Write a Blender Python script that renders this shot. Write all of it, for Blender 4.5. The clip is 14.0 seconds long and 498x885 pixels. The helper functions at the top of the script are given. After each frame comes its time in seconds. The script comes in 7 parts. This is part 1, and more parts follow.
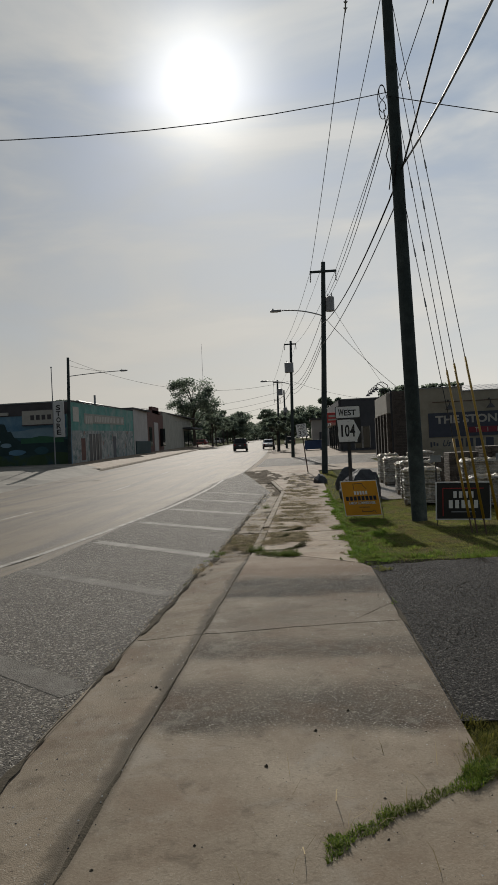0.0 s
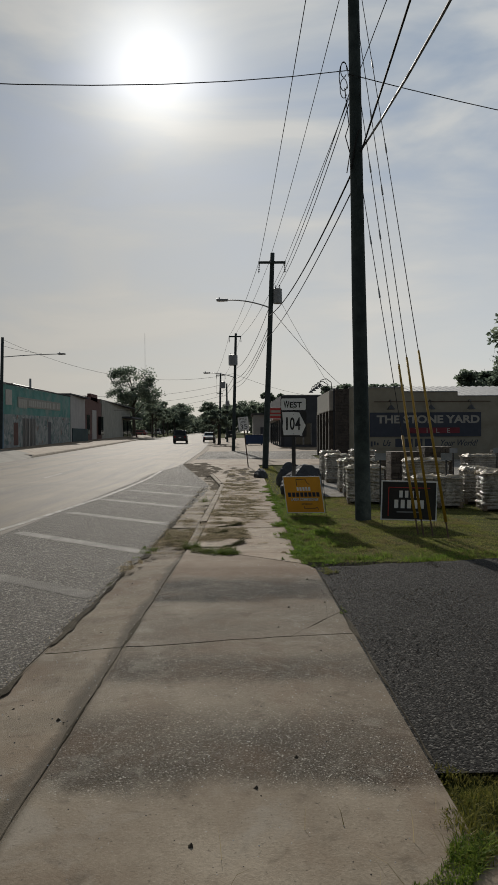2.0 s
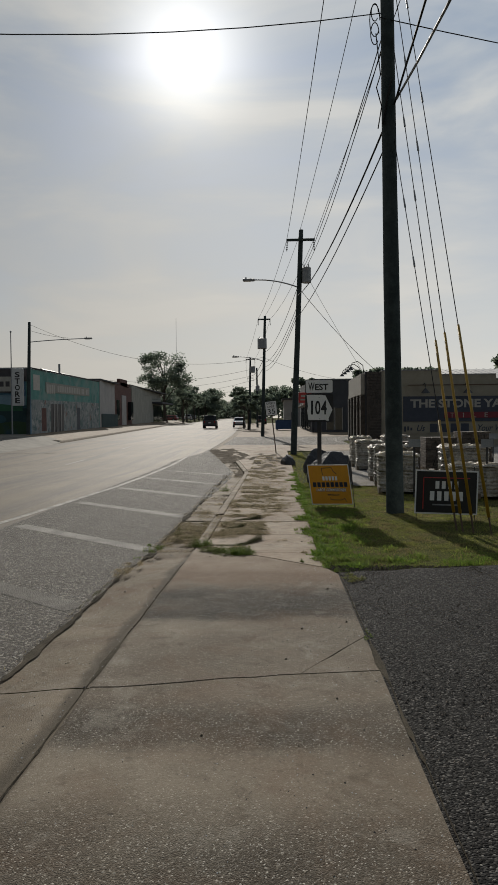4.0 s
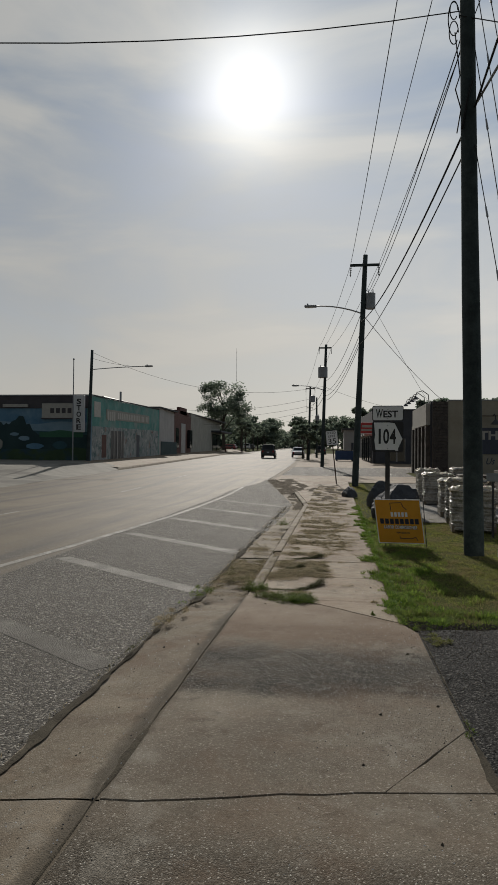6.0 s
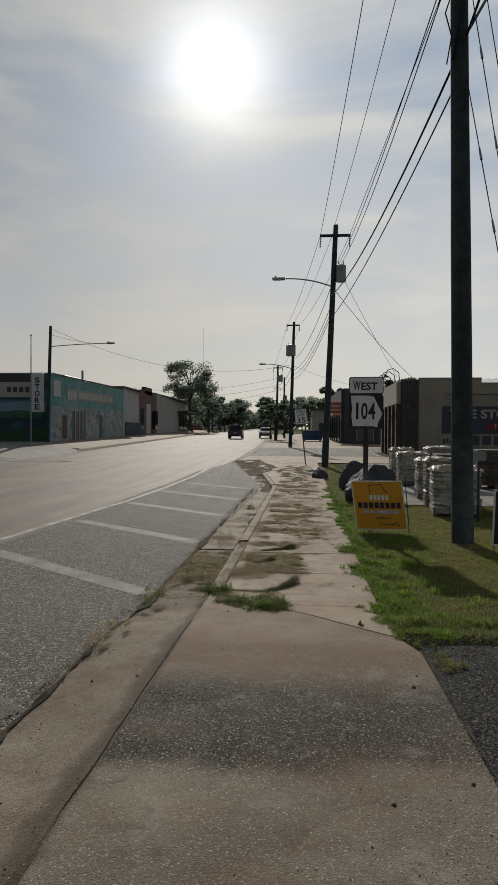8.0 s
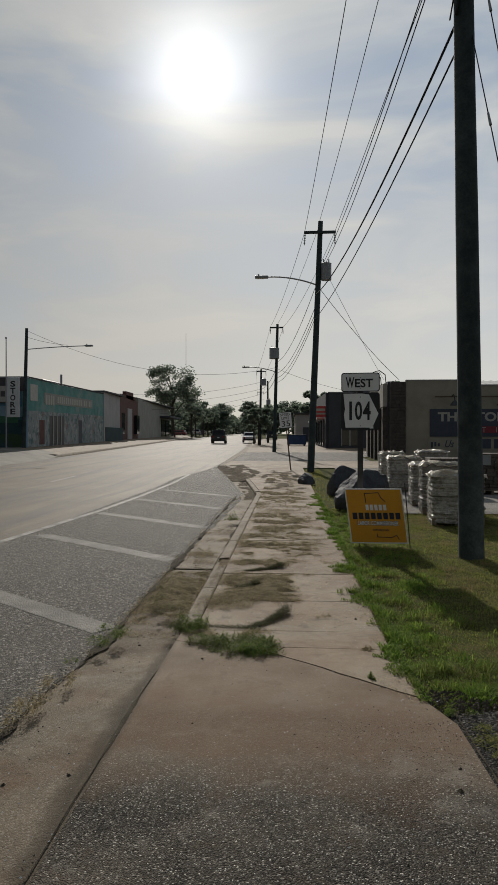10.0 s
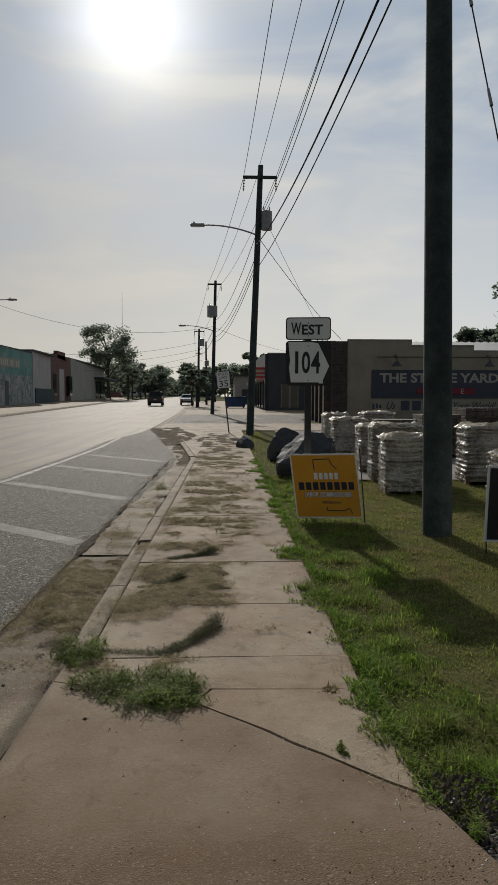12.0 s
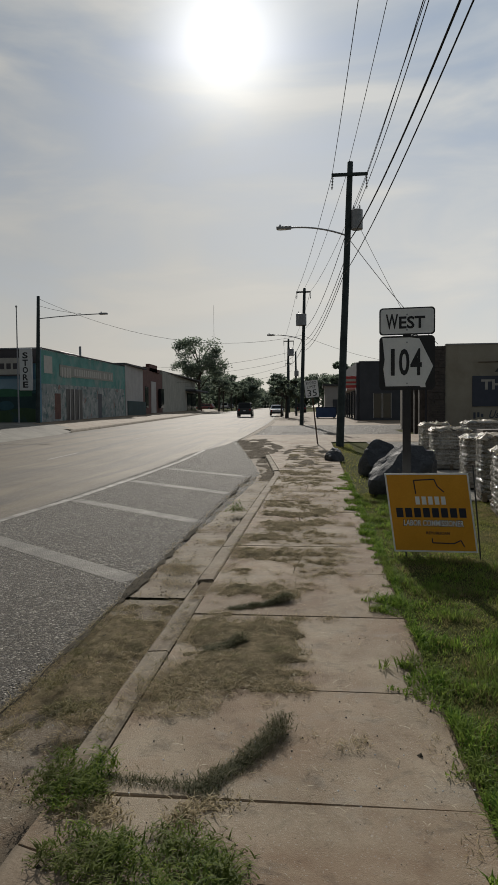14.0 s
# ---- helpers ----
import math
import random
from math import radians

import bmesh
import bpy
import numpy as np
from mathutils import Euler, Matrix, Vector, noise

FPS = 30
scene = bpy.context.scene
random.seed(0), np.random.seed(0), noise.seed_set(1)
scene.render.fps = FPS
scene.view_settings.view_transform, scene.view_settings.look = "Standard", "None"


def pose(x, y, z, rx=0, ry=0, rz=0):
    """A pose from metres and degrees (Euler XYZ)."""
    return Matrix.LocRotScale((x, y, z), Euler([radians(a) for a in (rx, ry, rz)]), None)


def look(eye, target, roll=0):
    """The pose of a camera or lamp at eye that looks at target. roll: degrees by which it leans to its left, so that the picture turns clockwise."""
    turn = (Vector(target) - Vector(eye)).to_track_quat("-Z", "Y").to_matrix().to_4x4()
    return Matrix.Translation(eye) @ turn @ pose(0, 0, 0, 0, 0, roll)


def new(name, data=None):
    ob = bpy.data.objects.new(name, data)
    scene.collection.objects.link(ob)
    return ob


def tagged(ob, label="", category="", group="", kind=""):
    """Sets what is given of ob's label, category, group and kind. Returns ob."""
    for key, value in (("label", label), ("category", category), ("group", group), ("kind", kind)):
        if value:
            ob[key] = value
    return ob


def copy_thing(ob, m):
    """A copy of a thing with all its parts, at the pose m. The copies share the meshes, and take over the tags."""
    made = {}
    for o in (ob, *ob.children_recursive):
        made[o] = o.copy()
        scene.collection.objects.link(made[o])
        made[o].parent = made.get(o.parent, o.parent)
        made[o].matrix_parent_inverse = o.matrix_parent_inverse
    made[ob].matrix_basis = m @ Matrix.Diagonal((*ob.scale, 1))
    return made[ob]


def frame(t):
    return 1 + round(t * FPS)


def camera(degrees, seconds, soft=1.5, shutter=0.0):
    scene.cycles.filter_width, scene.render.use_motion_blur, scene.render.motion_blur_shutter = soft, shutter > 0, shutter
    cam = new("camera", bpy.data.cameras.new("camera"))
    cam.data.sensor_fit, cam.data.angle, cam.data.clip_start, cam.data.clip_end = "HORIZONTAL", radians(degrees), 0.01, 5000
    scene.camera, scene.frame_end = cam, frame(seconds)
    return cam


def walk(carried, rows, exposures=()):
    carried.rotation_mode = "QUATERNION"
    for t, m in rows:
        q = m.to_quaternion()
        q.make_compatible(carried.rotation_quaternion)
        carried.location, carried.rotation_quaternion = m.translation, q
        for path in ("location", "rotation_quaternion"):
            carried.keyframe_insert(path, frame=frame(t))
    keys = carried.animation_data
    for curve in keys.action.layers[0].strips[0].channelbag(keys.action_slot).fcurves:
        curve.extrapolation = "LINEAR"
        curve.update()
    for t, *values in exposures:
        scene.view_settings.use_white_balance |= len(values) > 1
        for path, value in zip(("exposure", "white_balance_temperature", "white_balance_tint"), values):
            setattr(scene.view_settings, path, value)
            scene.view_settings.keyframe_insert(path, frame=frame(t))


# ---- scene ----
cam = camera(41.6, 14.0, soft=1.25)
PATH = [
    (0, (0.1, 1.238, 1.838), (-0.076, 3.23, 1.845), -2.7),
    (0.5, (0.054, 1.425, 1.817), (-0.03, 3.421, 1.892), -0.7),
    (1, (0.011, 1.587, 1.817), (0.056, 3.581, 1.968), 0.3),
    (1.5, (0.031, 1.815, 1.792), (0.076, 3.812, 1.902), -0.7),
    (2, (0.04, 2.087, 1.755), (0.045, 4.087, 1.739), -0.3),
    (2.2, (0.046, 2.217, 1.731), (0.051, 4.216, 1.659), -0.3),
    (4.3, (0.29, 3.375, 1.758), (0.14, 5.368, 1.704), -0.5),
    (4.5, (0.298, 3.465, 1.759), (0.069, 5.452, 1.728), -0.6),
    (5, (0.245, 3.68, 1.746), (-0.036, 5.66, 1.758), 0.5),
    (5.5, (0.173, 3.971, 1.718), (-0.071, 5.956, 1.734), 0.1),
    (6, (0.16, 4.262, 1.729), (-0.11, 6.243, 1.759), 0.5),
    (6.5, (0.121, 4.627, 1.673), (-0.133, 6.61, 1.676), 1.7),
    (7, (0.143, 4.993, 1.637), (-0.112, 6.975, 1.571), 1.2),
    (7.5, (0.145, 5.309, 1.645), (-0.108, 7.291, 1.543), 0.7),
    (8, (0.052, 5.679, 1.656), (-0.119, 7.672, 1.629), 0.3),
    (8.2, (0.041, 5.782, 1.649), (-0.119, 7.775, 1.673), 0.1),
    (10.3, (-0.045, 7.184, 1.611), (-0.145, 9.181, 1.578), 0.0),
    (10.5, (-0.06, 7.374, 1.589), (-0.109, 9.372, 1.534), 0.1),
    (11, (-0.028, 7.775, 1.538), (-0.058, 9.772, 1.44), -0.4),
    (11.5, (-0.027, 8.164, 1.546), (-0.084, 10.16, 1.424), 0.9),
    (12, (0.039, 8.573, 1.539), (0.103, 10.568, 1.414), 0.1),
    (12.5, (0.102, 8.972, 1.54), (0.203, 10.967, 1.449), -1.0),
    (13, (0.078, 9.364, 1.483), (0.154, 11.361, 1.425), 0.6),
    (13.5, (0.115, 9.694, 1.492), (0.102, 11.693, 1.42), 0.2),
    (14, (0.145, 9.961, 1.517), (-0.068, 11.948, 1.426), -0.5),
]
walk(cam, [(t, look(eye, target, roll)) for t, eye, target, roll in PATH],
     ((0, 0.02), (1, -0.07), (2, -0.06), (4.5, 0.0), (5, -0.05), (6.5, -0.04), (8, 0.02), (10.5, -0.02), (12.5, 0.07), (13.5, 0.05), (14, 0.04)))

# ---- light ----
SUN = Vector((-0.121, 0.865, 0.487)).normalized()
sun = new("sun", bpy.data.lights.new("sun", "SUN"))
sun.data.energy, sun.data.angle, sun.data.color = 3.3, radians(0.6), (1.0, 0.94, 0.85)
sun.matrix_world = look((0, 0, 60), Vector((0, 0, 60)) - SUN)


def node(nt, kind, **values):
    n = nt.nodes.new(kind)
    for key, value in values.items():
        if key in n.inputs:
            n.inputs[key].default_value = value
    return n


def math_node(nt, op, a, b=None):
    n = nt.nodes.new("ShaderNodeMath")
    n.operation = op
    for i, v in enumerate((a, b)):
        if v is None:
            continue
        if isinstance(v, (int, float)):
            n.inputs[i].default_value = v
        else:
            nt.links.new(v, n.inputs[i])
    return n.outputs[0]


def mix_color(nt, factor, a, b, blend="MIX"):
    n = nt.nodes.new("ShaderNodeMix")
    n.data_type, n.blend_type = "RGBA", blend
    for socket, v in ((n.inputs[0], factor), (n.inputs[6], a), (n.inputs[7], b)):
        if isinstance(v, (int, float)):
            socket.default_value = v
        elif isinstance(v, tuple):
            socket.default_value = (*v, 1) if len(v) == 3 else v
        else:
            nt.links.new(v, socket)
    return n.outputs[2]


def ramp(nt, source, stops):
    n = nt.nodes.new("ShaderNodeValToRGB")
    while len(n.color_ramp.elements) < len(stops):
        n.color_ramp.elements.new(0.5)
    for e, (at, c) in zip(n.color_ramp.elements, stops):
        e.position, e.color = at, (c, c, c, 1) if isinstance(c, (int, float)) else (*c, 1)
    nt.links.new(source, n.inputs[0])
    return n.outputs[0]


world = bpy.data.worlds.new("world")
scene.world = world
world.use_nodes = True
wt = world.node_tree
wt.nodes.clear()
sky = wt.nodes.new("ShaderNodeTexSky")
sky.sky_type, sky.sun_disc = "NISHITA", False
sky.sun_elevation, sky.sun_rotation = math.asin(SUN.z), math.atan2(SUN.x, SUN.y)
sky.air_density, sky.dust_density, sky.ozone_density = 1.0, 0.4, 2.0
where = wt.nodes.new("ShaderNodeTexCoord")
# thin uneven cloud veil, stretched along the horizon
squash = wt.nodes.new("ShaderNodeMapping")
squash.inputs["Scale"].default_value = (1.2, 1.0, 4.5)
squash.inputs["Rotation"].default_value = (0.0, 0.12, 0.0)
wt.links.new(where.outputs["Generated"], squash.inputs[0])
cloud = node(wt, "ShaderNodeTexNoise", Scale=2.1, Detail=6.0, Roughness=0.5, Distortion=0.5)
wt.links.new(squash.outputs[0], cloud.inputs["Vector"])
veil = ramp(wt, cloud.outputs[0], [(0.34, 0.35), (0.60, 0.9)])
tone = ramp(wt, cloud.outputs[0], [(0.34, (0.27, 0.355, 0.45)), (0.47, (0.385, 0.435, 0.475)), (0.64, (0.60, 0.595, 0.565))])
split = wt.nodes.new("ShaderNodeSeparateXYZ")
wt.links.new(where.outputs["Generated"], split.inputs[0])
low = ramp(wt, split.outputs[2], [(0.0, 1.0), (0.48, 0.0)])
blue = mix_color(wt, 1.0, sky.outputs[0], (0.066, 0.066, 0.066), "MULTIPLY")
mixed = mix_color(wt, veil, blue, tone)
mixed = mix_color(wt, math_node(wt, "MULTIPLY", low, 0.85), mixed, (0.69, 0.642, 0.565))
toward = wt.nodes.new("ShaderNodeVectorMath")
toward.operation = "DOT_PRODUCT"
toward.inputs[1].default_value = SUN
wt.links.new(where.outputs["Generated"], toward.inputs[0])
near_sun = math_node(wt, "MAXIMUM", toward.outputs["Value"], 0.0)
# behind the viewer the veil is darker than round the sun
side = ramp(wt, math_node(wt, "MULTIPLY_ADD", toward.outputs["Value"], 0.5), [(0.0, (0.27, 0.29, 0.315)), (0.5, (0.42, 0.44, 0.465)), (0.82, 1.0), (1.0, 1.0)])
side.node.inputs[0].links[0].from_node.inputs[2].default_value = 0.5
mixed = mix_color(wt, 1.0, mixed, side, "MULTIPLY")
# clearer, brighter air towards the east side of the street
cross = math_node(wt, "ADD", math_node(wt, "MULTIPLY", split.outputs[0], 0.5), 0.5)
mixed = mix_color(wt, 1.0, mixed, ramp(wt, cross, [(0.3, (0.76, 0.765, 0.77)), (0.5, (0.97, 0.98, 0.99)), (0.66, (1.02, 1.05, 1.09))]), "MULTIPLY")
core = math_node(wt, "MULTIPLY", math_node(wt, "POWER", near_sun, 330.0), 0.7)
wide = math_node(wt, "MULTIPLY", math_node(wt, "POWER", near_sun, 36.0), 0.085)
glow = math_node(wt, "ADD", core, wide)
tint = mix_color(wt, 1.0, (1.0, 0.97, 0.9), glow, "MULTIPLY")
total = mix_color(wt, 1.0, mixed, tint, "ADD")
back = wt.nodes.new("ShaderNodeBackground")
back.inputs["Strength"].default_value = 1.0
wt.links.new(total, back.inputs[0])
wo = wt.nodes.new("ShaderNodeOutputWorld")
wt.links.new(back.outputs[0], wo.inputs[0])


# ---- materials ----
def material(name, dark, light, scale=3.0, rough=0.8, fine=60.0, bump=0.3, metal=0.0, speck=None, depth=0.004, gloss=0.5, stain=None, vary=0.0, streak=1.0):
    """Two scales of colour, fine relief; speck: (colour, cell scale, share) for pebbles; stain: (colour, scale, low, high); vary: change from object to object."""
    m = bpy.data.materials.new(name)
    m.use_nodes = True
    nt = m.node_tree
    b = nt.nodes["Principled BSDF"]
    b.inputs["Roughness"].default_value, b.inputs["Metallic"].default_value = rough, metal
    b.inputs["Specular IOR Level"].default_value = gloss
    co = nt.nodes.new("ShaderNodeTexCoord").outputs["Object"]
    big = node(nt, "ShaderNodeTexNoise", Scale=scale, Detail=6.0, Roughness=0.6)
    small = node(nt, "ShaderNodeTexNoise", Scale=fine, Detail=3.0, Roughness=0.7)
    for n in (big, small):
        nt.links.new(co, n.inputs["Vector"])
    f = math_node(nt, "ADD", math_node(nt, "MULTIPLY", big.outputs[0], 0.6), math_node(nt, "MULTIPLY", small.outputs[0], 0.4))
    f = ramp(nt, f, [(0.36, 0.0), (0.64, 1.0)])
    c = mix_color(nt, f, dark, light)
    height = small.outputs[0]
    if stain:
        sc, ss, lo, hi = stain
        sn = node(nt, "ShaderNodeTexNoise", Scale=ss, Detail=7.0, Roughness=0.65, Distortion=0.6)
        pull = nt.nodes.new("ShaderNodeMapping")
        pull.inputs["Scale"].default_value = (1.0, streak, 1.0)
        nt.links.new(co, pull.inputs[0])
        nt.links.new(pull.outputs[0], sn.inputs["Vector"])
        c = mix_color(nt, ramp(nt, sn.outputs[0], [(lo, 0.0), (hi, 0.85)]), c, sc)
    if speck:
        pc, ps, share = speck
        vo = node(nt, "ShaderNodeTexVoronoi", Scale=ps)
        nt.links.new(co, vo.inputs["Vector"])
        rnd = nt.nodes.new("ShaderNodeSeparateColor")
        nt.links.new(vo.outputs["Color"], rnd.inputs[0])
        stone = math_node(nt, "MULTIPLY", math_node(nt, "LESS_THAN", rnd.outputs[0], share), math_node(nt, "LESS_THAN", vo.outputs["Distance"], 0.42))
        c = mix_color(nt, stone, c, pc)
        height = math_node(nt, "ADD", height, math_node(nt, "MULTIPLY", math_node(nt, "SUBTRACT", 0.6, vo.outputs["Distance"]), 0.8))
    if vary:
        ob = nt.nodes.new("ShaderNodeObjectInfo").outputs["Random"]
        c = mix_color(nt, 1.0, c, ramp(nt, ob, [(0.0, 1 - vary), (1.0, 1 + vary)]), "MULTIPLY")
    nt.links.new(c, b.inputs["Base Color"])
    if bump:
        bp = node(nt, "ShaderNodeBump", Strength=bump, Distance=depth)
        nt.links.new(height, bp.inputs["Height"])
        nt.links.new(bp.outputs[0], b.inputs["Normal"])
    return m


def aggregate(m, scale, colours, cover=1.0, strength=0.6, depth=0.006, rough=(0.35, 0.9)):
    """Bare stones in the surface: each cell a pebble with a tone, a dome and a gloss of its own. cover: how much of them shows (value or socket)."""
    nt = m.node_tree
    b = nt.nodes["Principled BSDF"]
    co = nt.nodes.new("ShaderNodeTexCoord").outputs["Object"]
    vo = node(nt, "ShaderNodeTexVoronoi", Scale=scale)
    nt.links.new(co, vo.inputs["Vector"])
    tone = nt.nodes.new("ShaderNodeSeparateColor")
    nt.links.new(vo.outputs["Color"], tone.inputs[0])
    base = b.inputs["Base Color"].links[0].from_socket
    nt.links.new(mix_color(nt, cover, base, ramp(nt, tone.outputs[0], colours)), b.inputs["Base Color"])
    shine = ramp(nt, tone.outputs[1], [(0.0, rough[1]), (0.9, rough[1]), (0.96, rough[0]), (1.0, rough[0])])
    plain = b.inputs["Roughness"].default_value
    nt.links.new(mix_color(nt, cover, (plain, plain, plain), shine), b.inputs["Roughness"])
    lump = math_node(nt, "ADD", math_node(nt, "MULTIPLY", math_node(nt, "SUBTRACT", 0.7, vo.outputs["Distance"]), 1.0), math_node(nt, "MULTIPLY", tone.outputs[2], 0.5))
    bp = node(nt, "ShaderNodeBump", Strength=strength, Distance=depth)
    nt.links.new(lump, bp.inputs["Height"])
    old = b.inputs["Normal"].links[0].from_socket
    nt.links.new(old, bp.inputs["Normal"])
    if not isinstance(cover, float):
        nt.links.new(math_node(nt, "MULTIPLY", cover, strength), bp.inputs["Strength"])
    nt.links.new(bp.outputs[0], b.inputs["Normal"])


M = {
    "asphalt": material("asphalt", (0.045, 0.042, 0.037), (0.10, 0.093, 0.082), 0.6, 0.7, 45, 0.5, depth=0.008, gloss=0.2),
    "road": material("road_asphalt", (0.098, 0.077, 0.051), (0.172, 0.139, 0.097), 0.3, 0.68, 60, 0.6, speck=((0.2, 0.185, 0.16), 60, 0.3), depth=0.006, gloss=0.075, stain=((0.06, 0.054, 0.047), 1.1, 0.45, 0.62), streak=0.04),
    "lot": material("coarse_asphalt", (0.012, 0.012, 0.012), (0.036, 0.034, 0.031), 0.9, 0.85, 30, 0.6, depth=0.02, gloss=0.08),
    "concrete": material("concrete", (0.178, 0.138, 0.092), (0.315, 0.256, 0.183), 1.3, 0.8, 90, 0.6, gloss=0.16, speck=((0.36, 0.33, 0.28), 210, 0.06), stain=((0.17, 0.104, 0.06), 0.8, 0.44, 0.66), depth=0.003, vary=0.09),
    "kerb": material("kerb_concrete", (0.15, 0.124, 0.09), (0.28, 0.232, 0.168), 2.0, 0.84, 90, 0.6, gloss=0.15, stain=((0.14, 0.104, 0.07), 1.4, 0.48, 0.7)),
    "gutter_worn": material("worn_gutter_concrete", (0.15, 0.124, 0.09), (0.255, 0.208, 0.152), 1.8, 0.84, 90, 0.7, gloss=0.12, speck=((0.32, 0.3, 0.26), 160, 0.06), stain=((0.12, 0.092, 0.064), 1.2, 0.48, 0.7)),
    "gutter_rough": material("rough_gutter_concrete", (0.15, 0.122, 0.086), (0.27, 0.22, 0.158), 1.8, 0.84, 90, 0.7, gloss=0.09, stain=((0.12, 0.085, 0.057), 1.0, 0.46, 0.68)),
    "paint_white": material("worn_road_paint", (0.115, 0.105, 0.088), (0.215, 0.2, 0.17), 2.5, 0.75, 40, 0.6, gloss=0.2, speck=((0.05, 0.046, 0.04), 70, 0.4), stain=((0.085, 0.078, 0.066), 1.5, 0.42, 0.62), depth=0.010),
    "paint_ghost": material("almost_worn_off_road_paint", (0.08, 0.073, 0.062), (0.165, 0.152, 0.128), 2.5, 0.75, 40, 0.8, gloss=0.15, speck=((0.04, 0.036, 0.03), 80, 0.5), stain=((0.08, 0.072, 0.059), 1.8, 0.40, 0.56), depth=0.010),
    "line_white": material("white_line_paint", (0.23, 0.215, 0.188), (0.40, 0.38, 0.34), 2.5, 0.75, 40, 0.4, gloss=0.12, speck=((0.1, 0.094, 0.085), 50, 0.25), stain=((0.13, 0.12, 0.105), 2.6, 0.44, 0.62)),
    "pale_lot": material("worn_lot_concrete", (0.13, 0.12, 0.1), (0.24, 0.225, 0.19), 0.5, 0.8, 40, 0.5, gloss=0.1, stain=((0.085, 0.078, 0.066), 0.35, 0.48, 0.66)),
    "soil": material("dry_soil", (0.10, 0.075, 0.05), (0.2, 0.155, 0.105), 3.0, 0.95, 40, 0.8, depth=0.01, gloss=0.05),
    "turf": material("turf_soil", (0.042, 0.052, 0.016), (0.105, 0.1, 0.042), 1.5, 0.95, 30, 0.8, depth=0.02, gloss=0.02),
    "gravel": material("gravel", (0.16, 0.15, 0.135), (0.3, 0.28, 0.25), 1.2, 0.9, 40, 1.0, speck=((0.38, 0.36, 0.33), 30, 0.3), depth=0.02, gloss=0.1),
    "pole": material("weathered_pole_wood", (0.028, 0.04, 0.04), (0.07, 0.086, 0.084), 4, 0.85, 30, 0.6, gloss=0.2, stain=((0.025, 0.034, 0.034), 2.0, 0.45, 0.65), streak=1.0),
    "metal": material("galvanised_steel", (0.3, 0.31, 0.32), (0.42, 0.43, 0.44), 5, 0.45, 60, 0.1, metal=0.8),
    "grey_paint": material("grey_painted_steel", (0.2, 0.21, 0.22), (0.3, 0.31, 0.32), 4, 0.5, 60, 0.1),
    "black_metal": material("black_steel", (0.015, 0.015, 0.016), (0.03, 0.03, 0.03), 6, 0.5, 60, 0.2),
    "wire": material("black_cable", (0.02, 0.02, 0.02), (0.035, 0.035, 0.035), 8, 0.75, 80, 0.1, gloss=0.15),
    "alu_cable": material("bare_aluminium_cable", (0.05, 0.05, 0.05), (0.3, 0.3, 0.3), 5, 0.6, 30, 0.3, metal=0.3, gloss=0.25),
    "rust": material("rusted_steel", (0.07, 0.045, 0.03), (0.14, 0.09, 0.06), 8, 0.8, 60, 0.4),
    "white": material("white_sheeting", (0.76, 0.76, 0.75), (0.86, 0.86, 0.84), 3, 0.5, 50, 0.05),
    "black": material("black_sheeting", (0.012, 0.012, 0.013), (0.022, 0.022, 0.023), 3, 0.5, 50, 0.05),
    "yellow": material("golden_yellow_plastic", (0.66, 0.29, 0.012), (0.76, 0.35, 0.02), 3, 0.55, 60, 0.05),
    "ink": material("navy_ink", (0.01, 0.014, 0.03), (0.016, 0.02, 0.04), 3, 0.5, 60, 0.0),
    "red": material("red_sign_paint", (0.4, 0.03, 0.03), (0.5, 0.05, 0.045), 3, 0.5, 60, 0.05),
}


STONES = [(0.0, (0.017, 0.015, 0.012)), (0.5, (0.066, 0.057, 0.046)), (0.8, (0.135, 0.119, 0.096)), (0.95, (0.28, 0.255, 0.21)), (1.0, (0.5, 0.465, 0.4))]
GRIT = [(0.0, (0.05, 0.044, 0.035)), (0.5, (0.14, 0.122, 0.097)), (0.85, (0.24, 0.215, 0.175)), (1.0, (0.5, 0.47, 0.41))]
aggregate(M["asphalt"], 85.0, STONES, 0.8, 0.8, 0.009)
aggregate(M["lot"], 95.0, [(0.0, (0.007, 0.007, 0.007)), (0.5, (0.024, 0.023, 0.021)), (0.85, (0.065, 0.061, 0.056)), (1.0, (0.19, 0.18, 0.163))], 0.85, 0.9, 0.011)
aggregate(M["gutter_rough"], 150.0, GRIT, 0.3, 0.5, 0.004)


# ---- building tools ----
def smooth(a, b, v):
    k = min(1.0, max(0.0, (v - a) / (b - a)))
    return k * k * (3 - 2 * k)


def gz(y):
    """Height of the carriageway's line of ground along the street."""
    if y < 12.5:
        return 0.024 * (12.5 - max(y, -12.0))
    if y < 30:
        return 0.0
    return 0.015 * (min(y, 130) - 30) + 0.010 * max(0.0, min(y, 500) - 130)


def bend(y):
    """Sideways drift of the street beyond the near stretch."""
    if y < 27:
        return 0.0
    return -0.05 * (y - 27) ** 2 / 24 if y < 39 else -0.05 * (y - 33)


def thing(name, loc, label, category, group="", rz=0.0, kind=""):
    e = new(name)
    e.empty_display_size = 0.2
    e.matrix_basis = pose(*loc, 0, 0, rz)
    return tagged(e, label, category, group, kind)


def mesh_of(bm, name, mat, flat=True):
    me = bpy.data.meshes.new(name)
    bm.normal_update()
    bm.to_mesh(me)
    bm.free()
    for m in mat if isinstance(mat, (list, tuple)) else [mat]:
        me.materials.append(m)
    if not flat:
        me.polygons.foreach_set("use_smooth", [True] * len(me.polygons))
    return me


